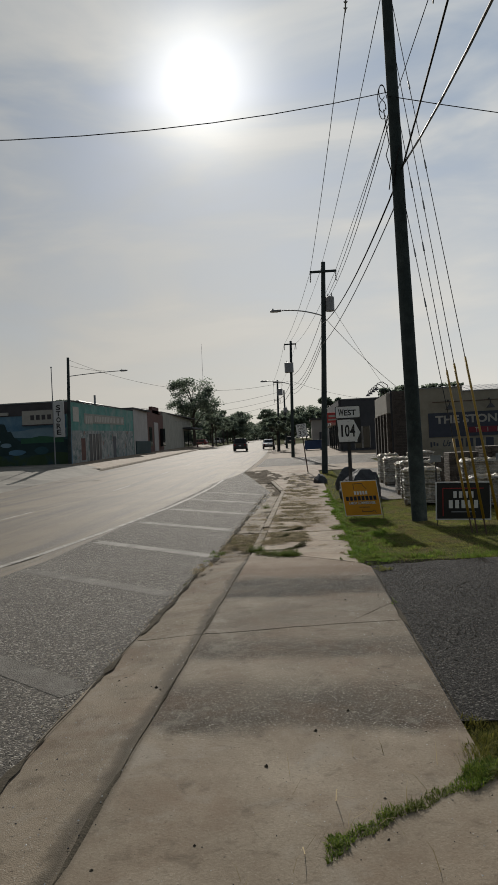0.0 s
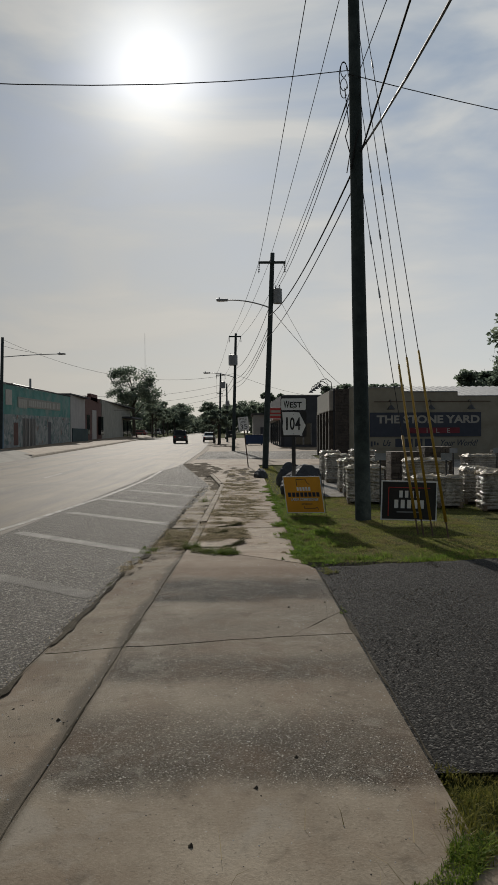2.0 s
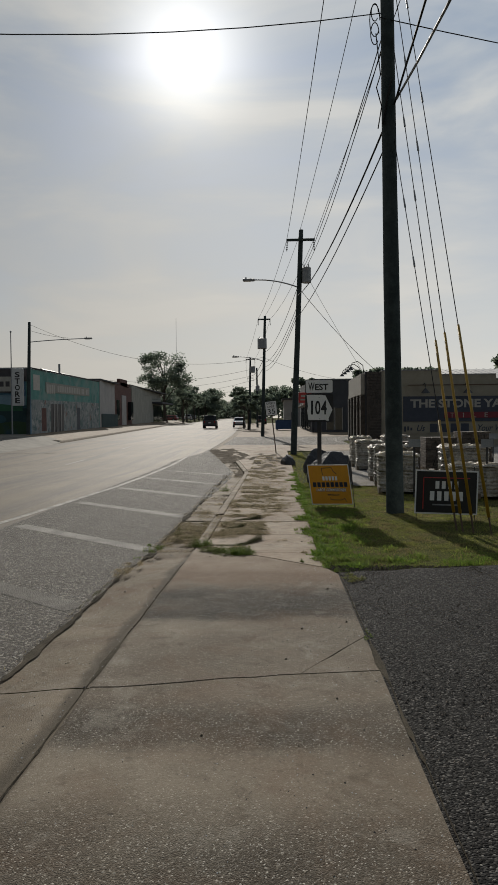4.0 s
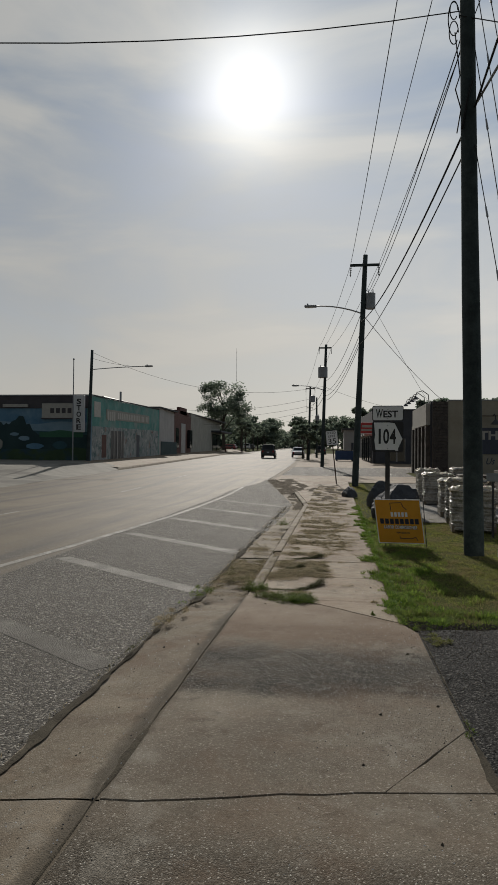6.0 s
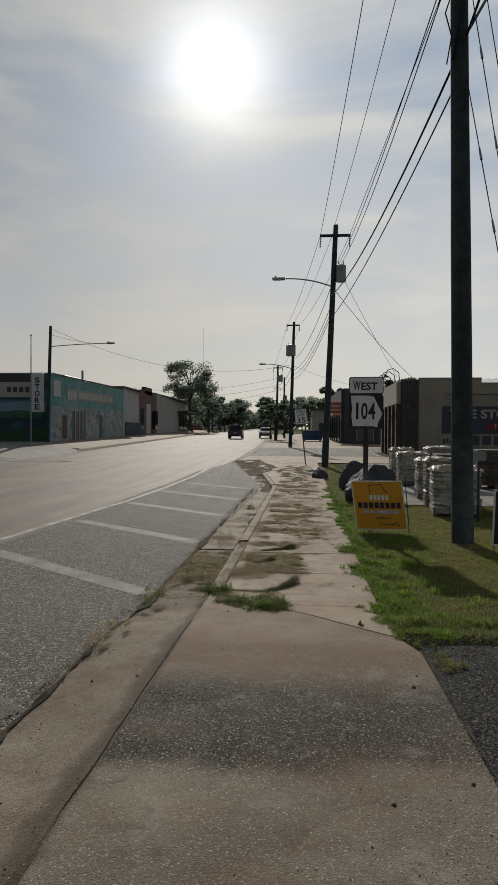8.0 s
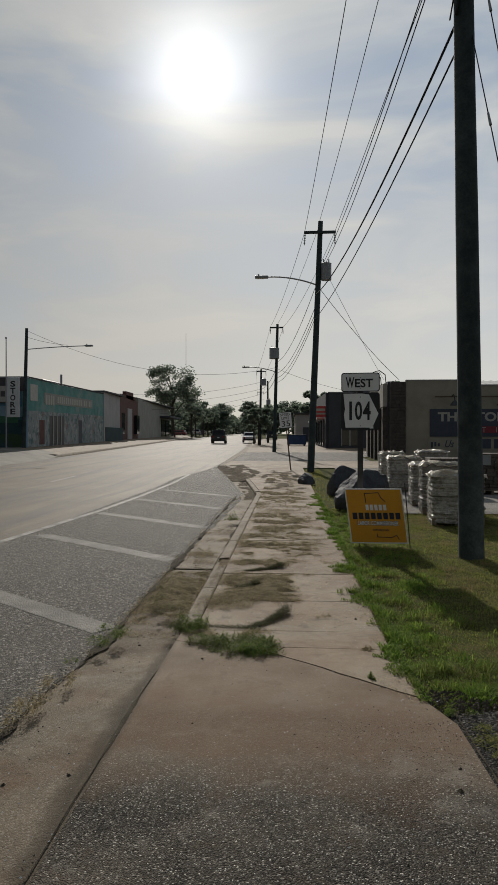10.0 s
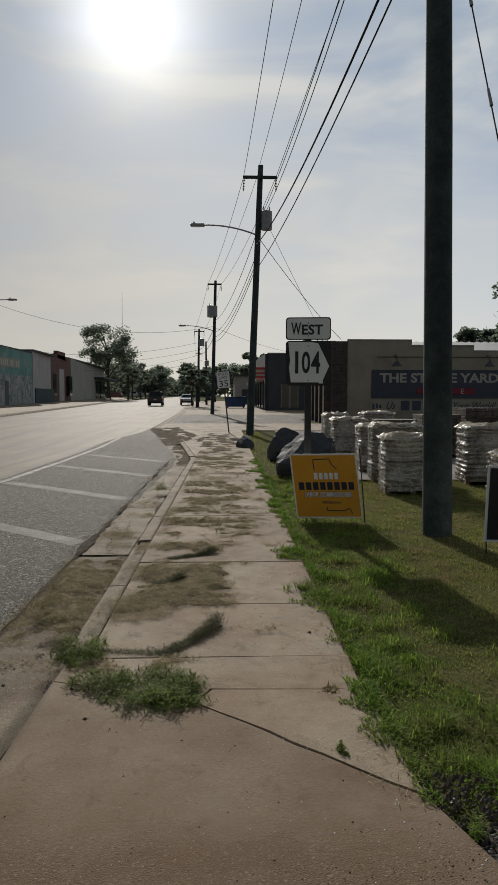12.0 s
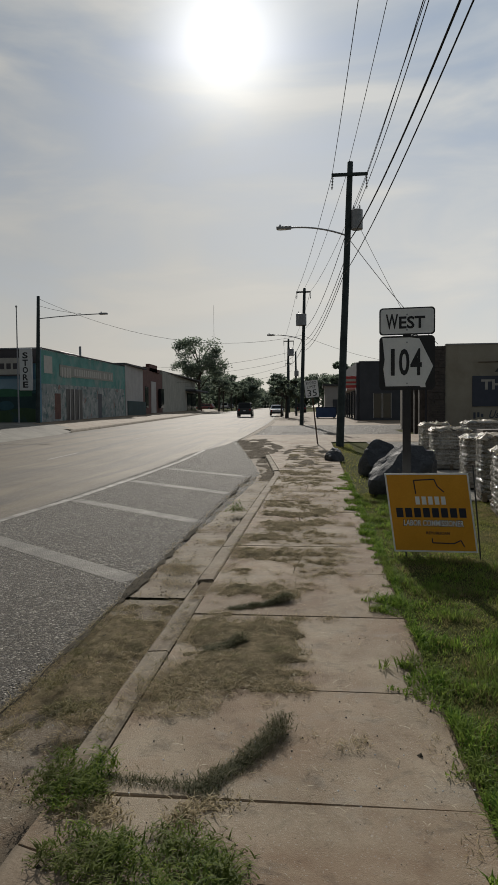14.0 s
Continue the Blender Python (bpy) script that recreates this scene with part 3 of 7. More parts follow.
guy((3.17, 14.15, 0), (2.5, 16.25, 7.4), 1.6)
guy((3.23, 14.0, 0), (2.47, 16.25, 9.3), 3.0)
guy((3.36, 13.85, 0), (2.45, 16.25, 10.7), 3.1)
guy((3.55, 13.55, 0), (2.42, 16.25, 12.0), 3.2)


# ---- signs ----
def bars(parent, rows, y, mat):
    """Plain bars in place of writing: (x centre, z centre, width, height)."""
    for x, z, w, h in rows:
        bm = bmesh.new()
        box(bm, x - w / 2, x + w / 2, y - 0.002, y, z - h / 2, z + h / 2)
        part("bar", bm, mat, parent)


def route_sign():
    s = thing("route_sign", (1.13, 17.52, 0), "state route sign with a west plate on a drilled steel post", "road sign", rz=-6)
    bm = bmesh.new()
    box(bm, -0.045, 0.045, 0.005, 0.045, -0.2, 2.66)
    for k in range(26):
        box(bm, -0.012, 0.012, 0.0035, 0.0052, 0.15 + k * 0.09, 0.174 + k * 0.09)
    part("post", bm, M["black_metal"], s, "dark drilled steel post")
    bm = bmesh.new()
    plate(bm, rounded(-0.305, 0.305, 2.375, 2.68, 0.04), -0.004, 0.003)
    a = part("west_plate", bm, M["black"], s, "white plate with black border reading west")
    bm = bmesh.new()
    plate(bm, rounded(-0.29, 0.29, 2.39, 2.665, 0.034), -0.007, -0.0045)
    part("face", bm, M["white"], a)
    lettering("W", a, -0.165, -0.009, 2.525, M["black"], 0.135, 0.17, bold=0.02)
    lettering("EST", a, 0.055, -0.009, 2.513, M["black"], 0.285, 0.138, bold=0.025)
    bm = bmesh.new()
    plate(bm, rounded(-0.305, 0.305, 1.755, 2.365, 0.05), -0.004, 0.003)
    b = part("number_plate_panel", bm, M["black"], s, "black square with white state outline and route number")
    bm = bmesh.new()
    out = [(-0.27, 2.345), (0.03, 2.345), (0.135, 2.33), (0.285, 2.02), (0.20, 1.83), (0.205, 1.785), (0.15, 1.785), (0.14, 1.80), (-0.235, 1.80), (-0.26, 2.0), (-0.245, 2.1)]
    plate(bm, out[::-1], -0.007, -0.0045)
    part("outline", bm, M["white"], b)
    for ch, x, w in (("1", -0.155, None), ("0", -0.03, 0.115), ("4", 0.10, 0.125)):
        lettering(ch, b, x, -0.009, 2.07, M["black"], w, 0.30, bold=0.02)
    for z in (2.43, 2.6, 1.83, 2.29):
        bm = bmesh.new()
        rod(bm, (0, -0.012, z), (0, -0.004, z), 0.010, n=8)
        part("bolt", bm, M["metal"], s)


route_sign()


def speed_sign():
    s = thing("speed_limit_sign", (0.08, 38.4, gz(38.4)), "leaning white speed limit sign on a thin steel post", "road sign")
    lean = pose(0, 0, 0, 0, -6.0, 0)
    h = gz(38.4)
    bm = bmesh.new()
    box(bm, -0.03, 0.03, 0.004, 0.03, -0.25, 2.75)
    part("post", bm, M["rust"], s, "rust-brown steel post", m=lean)
    bm = bmesh.new()
    plate(bm, rounded(-0.305, 0.305, 2.02, 2.78, 0.04), -0.004, 0.003)
    f = part("panel", bm, M["black"], s, m=lean)
    bm = bmesh.new()
    plate(bm, rounded(-0.29, 0.29, 2.035, 2.765, 0.034), -0.007, -0.0045)
    part("face", bm, M["white"], f)
    lettering("SPEED", f, 0, -0.009, 2.66, M["black"], 0.45, 0.12)
    lettering("LIMIT", f, 0, -0.009, 2.49, M["black"], 0.37, 0.12)
    lettering("35", f, 0, -0.009, 2.23, M["black"], 0.40, 0.28)


speed_sign()


def stake(s, x, top, tilt=0.0):
    bm = bmesh.new()
    rod(bm, (x - 0.05 * tilt, 0.012, -0.2), (x + 0.02 * tilt, 0.012, top), 0.008, n=6)
    part("stake", bm, M["black_metal"], s)


def yellow_sign():
    s = thing("campaign_sign", (1.375, 17.05, 0), "golden yellow corrugated campaign sign on two wire stakes in grass", "yard sign", rz=-5)
    w, h = 0.43, 0.84
    bm = bmesh.new()
    box(bm, -w, w, -0.006, 0.006, 0, h)
    p = part("panel", bm, M["white"], s, "white-edged panel", m=pose(0, -0.012, 0.02))
    bm = bmesh.new()
    box(bm, -w + 0.018, w - 0.018, -0.0085, -0.0062, 0.018, h - 0.018)
    part("yellow_face", bm, M["yellow"], p)
    bars(p, [(-0.12 + 0.066 * k, 0.55, 0.045, 0.085) for k in range(5)], -0.0088, M["white"])
    bars(p, [(-0.32 + 0.092 * k, 0.42, 0.07, 0.10) for k in range(8)], -0.0088, M["ink"])
    line_pts = [(-0.13, 0.62), (-0.135, 0.765), (0.075, 0.775), (0.1, 0.70), (0.16, 0.64)]
    low_pts = [(-0.02, 0.15), (-0.02, 0.10), (0.20, 0.095), (0.27, 0.13), (0.30, 0.06)]
    for pts in (line_pts, low_pts):
        bm = bmesh.new()
        for (xa, za), (xb, zb) in zip(pts, pts[1:]):
            rod(bm, (xa, -0.0098, za), (xb, -0.0098, zb), 0.006, n=4)
        part("outline", bm, M["ink"], p)
    lean = Matrix(((1, 0, -0.13, 0), (0, 1, 0, 0), (0.012, 0, 1, 0), (0, 0, 0, 1)))
    for o in (p, *p.children_recursive):
        o.data.transform(lean)
    lettering("LABOR COMMISSIONER", p, -0.025, -0.0100, 0.31, M["ink"], 0.625, 0.074, bold=0.06)
    lettering("LABOR COMMISSIONER", p, -0.025, -0.0112, 0.31, M["white"], 0.615, 0.064, bold=0.022)
    lettering("REPUBLICAN", p, 0.02, -0.0100, 0.205, M["ink"], 0.24, 0.03, bold=0.02)
    stake(s, -0.36, 0.9, -1.4)
    stake(s, 0.40, 0.95, -1.4)


yellow_sign()


def black_sign():
    s = thing("campaign_sign", (3.28, 15.3, 0), "black campaign sign with white edge on two stakes in grass", "yard sign", rz=2)
    m = pose(0, -0.012, 0.06, 0, 2.0, 0)
    bm = bmesh.new()
    box(bm, -0.57, 0.57, -0.006, 0.006, 0, 0.80)
    p = part("panel", bm, M["white"], s, "white-edged panel", m=m)
    bm = bmesh.new()
    box(bm, -0.545, 0.545, -0.0085, -0.0062, 0.025, 0.775)
    part("black_face", bm, M["black"], p)
    bars(p, [(-0.17 + 0.115 * k, 0.53, 0.07, 0.14) for k in range(4)] + [(-0.26 + 0.13 * k, 0.33, 0.08, 0.17) for k in range(5)], -0.0088, M["white"])
    bars(p, [(0.0, 0.17, 0.5, 0.025)], -0.0088, M["grey_paint"])
    for xa, za, xb, zb in ((-0.42, 0.08, -0.42, 0.66), (-0.42, 0.66, 0.42, 0.66)):
        bm = bmesh.new()
        rod(bm, (xa, -0.0095, za), (xb, -0.0095, zb), 0.009, n=4)
        part("outline", bm, M["red"], p)
    stake(s, -0.53, 0.9, 0)
    stake(s, 0.53, 0.92, 0)


black_sign()


# ---- boulders ----
M["boulder"] = material("dark_boulder", (0.02, 0.022, 0.025), (0.055, 0.058, 0.062), 2.2, 0.7, 18, 0.8, stain=((0.085, 0.083, 0.078), 2.0, 0.6, 0.78), depth=0.02)


def boulder(loc, size, seed, rz=0.0):
    rng = random.Random(seed)
    bm = bmesh.new()
    bmesh.ops.create_icosphere(bm, subdivisions=4, radius=1.0)
    cuts = [Vector((rng.uniform(-1, 1), rng.uniform(-1, 1), rng.uniform(-0.3, 1))).normalized() for _ in range(11)]
    for v in bm.verts:
        n = v.co.normalized()
        r = 1.15
        for c in cuts:
            d = n.dot(c)
            if d > 0.1:
                r = min(r, 0.80 / d)
        r += 0.05 * noise.noise(n * 3 + Vector((seed, 0, 0))) + 0.02 * noise.noise(n * 9 + Vector((seed, 0, 0)))
        v.co = n * r
        v.co.z = max(v.co.z, -0.45)
        v.co = Vector((v.co.x * size[0], v.co.y * size[1], (v.co.z + 0.42) * size[2]))
    ob = new("boulder", mesh_of(bm, "boulder", M["boulder"]))
    ob.matrix_basis = pose(*loc, 0, 0, rz)
    tagged(ob, "dark grey angular boulder resting in the grass", "boulder", "boulders by the sign")


boulder((1.76, 22.6, 0), (0.70, 0.6, 0.62), 5, 20)
boulder((1.64, 26.2, 0), (0.52, 0.5, 0.55), 9, 70)
boulder((0.62, 30.5, 0), (0.32, 0.3, 0.28), 14)


# ---- wrapped pallets of stone ----
def shiny_wrap():
    m = material("stretch_wrap", (0.15, 0.138, 0.118), (0.46, 0.425, 0.36), 2.5, 0.2, 14, 1.0, depth=0.05, gloss=0.8, vary=0.2, stain=((0.09, 0.075, 0.058), 3.0, 0.5, 0.7))
    return m


M["wrap"] = shiny_wrap()
# Tan top film; its colour is raised to imitate a backlit glow.
M["top_sheet"] = material("crumpled_sunlit_top_film", (0.42, 0.35, 0.24), (0.78, 0.69, 0.52), 3, 0.35, 14, 0.8, depth=0.03)
M["stone"] = material("stacked_stone", (0.05, 0.04, 0.032), (0.14, 0.115, 0.09), 3.5, 0.85, 25, 0.9, depth=0.02, vary=0.25)
M["pallet_wood"] = material("pallet_wood", (0.12, 0.09, 0.06), (0.24, 0.19, 0.13), 3, 0.85, 40, 0.5)


def stone_pallet(loc, w, d, h, seed, wrapped=True, rz=0.0):
    rng = random.Random(seed)
    name = "wrapped_stone_pallet" if wrapped else "stone_pallet"
    s = thing(name, loc, "pallet of flat stone wrapped in crinkled white plastic film" if wrapped else "pallet of stacked brown building stone in wire mesh", "stone pallet", "stone pallets in the yard", rz)
    for k in range(5):
        bm = bmesh.new()
        y = -d / 2 + 0.06 + k * (d - 0.12) / 4
        box(bm, -w / 2, w / 2, y - 0.045, y + 0.045, 0.09, 0.115)
        part("deck_board", bm, M["pallet_wood"], s)
    for x in (-w / 2 + 0.06, 0, w / 2 - 0.06):
        bm = bmesh.new()
        box(bm, x - 0.04, x + 0.04, -d / 2, d / 2, -0.03, 0.09)
        part("bearer", bm, M["pallet_wood"], s)
    if wrapped:
        bm = bmesh.new()
        n, rows = 72, 36
        rings = []
        for j in range(rows + 1):
            z = 0.015 + (h - 0.015) * j / rows
            ring = []
            for i in range(n):
                a = i * 2 * math.pi / n
                c, q = math.cos(a), math.sin(a)
                k = (abs(c) ** 12 + abs(q) ** 12) ** (-1 / 12)
                course = z / 0.085
                ledge = noise.noise((int(course) * 3.7, seed, round(a * 2 / math.pi) * 1.9))
                bulge = 1 + 0.055 * ledge - 0.035 * (abs(course % 1 - 0.5) * 2) ** 3 + 0.04 * noise.noise((c * 2.5, q * 2.5 + seed, z * 3)) + 0.04 * noise.noise((a * 3.0 + z * 7 + seed, z * 12, seed)) + 0.02 * noise.noise((a * 11, z * 34, seed)) - 0.05 * (j == rows)
                ring.append(bm.verts.new((w / 2 * c * k * bulge, d / 2 * q * k * bulge, z + 0.03 * noise.noise((c * 2, q * 2 + seed, 3)))))
            rings.append(ring)
        for p, q in zip(rings, rings[1:]):
            for i in range(n):
                bm.faces.new((p[i], p[(i + 1) % n], q[(i + 1) % n], q[i]))
        mid = bm.verts.new((rng.uniform(-0.1, 0.1), 0, h - 0.02))
        for i in range(n):
            bm.faces.new((rings[-1][i], rings[-1][(i + 1) % n], mid))
        part("film_wrap", bm, M["wrap"], s, "crinkled glossy plastic film")
        bm = bmesh.new()
        cells = 9
        grid = [[bm.verts.new((w * 0.53 * (2 * i / cells - 1), d * 0.53 * (2 * k / cells - 1), h + 0.02 + 0.09 * noise.noise((i * 0.7, k * 0.7, seed * 2.0)) + 0.03 * noise.noise((i * 2.1, k * 2.1, seed * 3.0)) - (0.07 if i in (0, cells) or k in (0, cells) else 0))) for i in range(cells + 1)] for k in range(cells + 1)]
        for p, q in zip(grid, grid[1:]):
            for i in range(cells):
                bm.faces.new((p[i], p[i + 1], q[i + 1], q[i]))
        bmesh.ops.solidify(bm, geom=bm.faces[:], thickness=0.012)
        part("top_sheet", bm, M["top_sheet"], s, "crumpled tan top sheet, colour brightened to look sunlit")
    else:
        z = 0.115
        while z < h:
            t = rng.uniform(0.07, 0.13)
            bm = bmesh.new()
            x = -w / 2
            while x < w / 2 - 0.05:
                q = min(rng.uniform(0.18, 0.4), w / 2 - x)
                box(bm, x + 0.006, x + q - 0.006, -d / 2 + rng.uniform(0, 0.05), d / 2 - rng.uniform(0, 0.05), z + 0.004, z + t, 0.012)
                x += q
            part("stone_course", bm, M["stone"], s)
            z += t
    return s


stone_pallet((3.25, 20.05, 0), 1.0, 1.0, 0.95, 1, rz=-7)
stone_pallet((3.42, 21.8, 0), 1.0, 0.95, 1.08, 2, rz=-6)
stone_pallet((3.48, 23.5, 0), 0.95, 1.0, 1.02, 3, rz=-5)
stone_pallet((3.62, 28.0, 0), 1.0, 1.0, 1.05, 5, rz=-4)
stone_pallet((3.5, 29.7, 0), 0.8, 0.9, 1.15, 6)
stone_pallet((4.95, 30.2, 0), 1.0, 1.0, 1.2, 7)
stone_pallet((4.88, 18.85, 0), 1.2, 0.9, 0.74, 8, rz=-8)
stone_pallet((5.25, 21.3, 0), 1.25, 1.0, 1.08, 9, rz=-8)
stone_pallet((6.2, 19.7, 0), 0.8, 0.95, 0.9, 10, rz=-9)
stone_pallet((6.3, 18.1, 0), 1.15, 1.0, 0.9, 11, rz=-9)
stone_pallet((8.6, 20.5, 0), 1.1, 1.0, 1.0, 12)
for k in range(9):
    stone_pallet((4.6 + k * 1.35, 26.5 + 0.5 * (k % 3), 0), 1.1, 1.0, 1.05 + 0.12 * ((k * 7) % 3), 30 + k, k in (3, 6), rz=(k * 13) % 9 - 4)


def marker(x, y):
    s = thing("price_marker", (x, y, 0), "thin black post with a small label plate", "marker post", "marker posts in the yard")
    bm = bmesh.new()
    rod(bm, (0, 0, -0.15), (0, 0, 1.2), 0.025, n=6)
    part("post", bm, M["black_metal"], s)
    bm = bmesh.new()
    box(bm, -0.14, 0.14, -0.03, -0.024, 1.15, 1.33)
    part("plate", bm, M["grey_paint"], s)


for x, y in ((3.45, 18.9), (5.05, 18.6), (7.4, 25.5), (9.0, 25.6), (10.8, 25.5)):
    marker(x, y)


# ---- buildings ----
M["tan"] = material("tan_painted_block", (0.26, 0.235, 0.18), (0.34, 0.31, 0.24), 1.2, 0.85, 30, 0.4, stain=((0.22, 0.195, 0.145), 0.8, 0.5, 0.75))
M["dark_stone"] = material("dark_stone_veneer", (0.035, 0.03, 0.028), (0.10, 0.085, 0.072), 4, 0.85, 20, 0.9, depth=0.02)
M["sign_pale"] = material("weathered_pale_sign_paint", (0.48, 0.49, 0.48), (0.6, 0.61, 0.6), 2, 0.6, 40, 0.1)
M["navy"] = material("navy_sign_paint", (0.03, 0.038, 0.058), (0.048, 0.057, 0.08), 3, 0.6, 40, 0.1)
M["cream"] = material("cream_sign_paint", (0.34, 0.32, 0.28), (0.44, 0.42, 0.37), 3, 0.6, 40, 0.1)
M["roof_metal"] = material("corrugated_roof_metal", (0.2, 0.2, 0.2), (0.32, 0.32, 0.31), 2, 0.6, 30, 0.1, metal=0.2)
M["teal"] = material("faded_teal_paint", (0.05, 0.19, 0.165), (0.13, 0.32, 0.28), 0.6, 0.85, 14, 0.4, stain=((0.26, 0.31, 0.28), 0.5, 0.48, 0.7))

M["mural_sky"] = material("mural_blue_paint", (0.06, 0.15, 0.24), (0.13, 0.26, 0.36), 0.5, 0.8, 20, 0.2, stain=((0.25, 0.36, 0.42), 0.3, 0.5, 0.7))
M["graffiti"] = material("layered_graffiti_paint", (0.17, 0.2, 0.195), (0.36, 0.37, 0.35), 0.9, 0.85, 14, 0.4, stain=((0.06, 0.13, 0.13), 1.3, 0.5, 0.62))


def sprayed(m):
    """Further coats of old sprayed paint, each with its own uneven outline."""
    nt = m.node_tree
    b = nt.nodes["Principled BSDF"]
    c = b.inputs["Base Color"].links[0].from_socket
    co = nt.nodes.new("ShaderNodeTexCoord").outputs["Object"]
    for tone, scale, low, high in (((0.22, 0.09, 0.065), 0.55, 0.60, 0.66), ((0.42, 0.42, 0.4), 1.1, 0.56, 0.62), ((0.03, 0.06, 0.065), 2.0, 0.62, 0.66), ((0.05, 0.11, 0.17), 0.8, 0.64, 0.70)):
        n = node(nt, "ShaderNodeTexNoise", Scale=scale, Detail=5.0, Roughness=0.6, Distortion=1.4)
        shift = nt.nodes.new("ShaderNodeMapping")
        shift.inputs["Location"].default_value = (scale * 7, 3.0, scale * 5)
        nt.links.new(co, shift.inputs[0])
        nt.links.new(shift.outputs[0], n.inputs["Vector"])
        c = mix_color(nt, ramp(nt, n.outputs[0], [(low, 0.0), (high, 0.8)]), c, tone)
    nt.links.new(c, b.inputs["Base Color"])


sprayed(M["graffiti"])
M["mural_haze"] = material("mural_pale_blue_paint", (0.14, 0.24, 0.30), (0.26, 0.36, 0.42), 0.6, 0.8, 20, 0.2)
M["mural_far"] = material("mural_blue_green_paint", (0.02, 0.07, 0.09), (0.045, 0.12, 0.13), 0.5, 0.8, 20, 0.2)
M["mural_green"] = material("mural_meadow_paint", (0.02, 0.09, 0.05), (0.045, 0.15, 0.08), 0.5, 0.8, 20, 0.2)
M["mural_hill"] = material("mural_dark_pine_paint", (0.008, 0.03, 0.033), (0.025, 0.06, 0.06), 0.8, 0.8, 20, 0.2)
M["mural_field"] = material("mural_field_paint", (0.02, 0.05, 0.02), (0.05, 0.09, 0.035), 0.6, 0.8, 20, 0.2, stain=((0.02, 0.06, 0.10), 0.5, 0.5, 0.65))
M["brown"] = material("slate_brown_fascia_paint", (0.048, 0.044, 0.048), (0.085, 0.078, 0.082), 1.0, 0.8, 30, 0.2)
M["brick"] = material("dark_red_brick", (0.085, 0.04, 0.032), (0.15, 0.07, 0.055), 2.0, 0.9, 20, 0.5, vary=0.1)
M["pale_wall"] = material("pale_stucco", (0.32, 0.31, 0.295), (0.43, 0.415, 0.395), 0.8, 0.85, 20, 0.3)
M["grey_wall"] = material("grey_green_stucco", (0.22, 0.22, 0.19), (0.32, 0.315, 0.27), 0.7, 0.85, 20, 0.3)
M["charcoal"] = material("charcoal_painted_wall", (0.04, 0.044, 0.054), (0.07, 0.076, 0.088), 0.8, 0.75, 20, 0.3)
M["roof_dark"] = material("dark_roofing", (0.05, 0.05, 0.052), (0.09, 0.09, 0.09), 1.0, 0.9, 30, 0.4)


def glass_material():
    m = bpy.data.materials.new("window_glass")
    m.use_nodes = True
    b = m.node_tree.nodes["Principled BSDF"]
    b.inputs["Base Color"].default_value = (0.02, 0.025, 0.028, 1)
    b.inputs["Roughness"].default_value = 0.06
    return m


M["glass"] = glass_material()


def wall_box(parent, name, x0, x1, y0, y1, z0, z1, mat, label="", bevel=0.0):
    bm = bmesh.new()
    box(bm, x0, x1, y0, y1, z0, z1, bevel)
    return part(name, bm, mat, parent, label)


def quad_prism(bm, a, b, thick, za0, za1, zb0, zb1):
    """An upright wall from a to b (plan points), to its right-hand side by thick."""
    a, b = Vector(a), Vector(b)
    n = Vector(((b - a).y, -(b - a).x)).normalized() * thick
    ring = []
    for p, z0, z1 in ((a, za0, za1), (b, zb0, zb1), (b + n, zb0, zb1), (a + n, za0, za1)):
        ring.append((bm.verts.new((p.x, p.y, z0)), bm.verts.new((p.x, p.y, z1))))
    for i in range(4):
        j = (i + 1) % 4
        bm.faces.new((ring[i][0], ring[j][0], ring[j][1], ring[i][1]))
    bm.faces.new([r[1] for r in ring])
    bm.faces.new([r[0] for r in ring][::-1])
    bmesh.ops.recalc_face_normals(bm, faces=bm.faces[:])
    return bm


M["sign_red"] = material("faded_crimson_sign_paint", (0.14, 0.012, 0.022), (0.22, 0.02, 0.036), 2, 0.6, 40, 0.1)


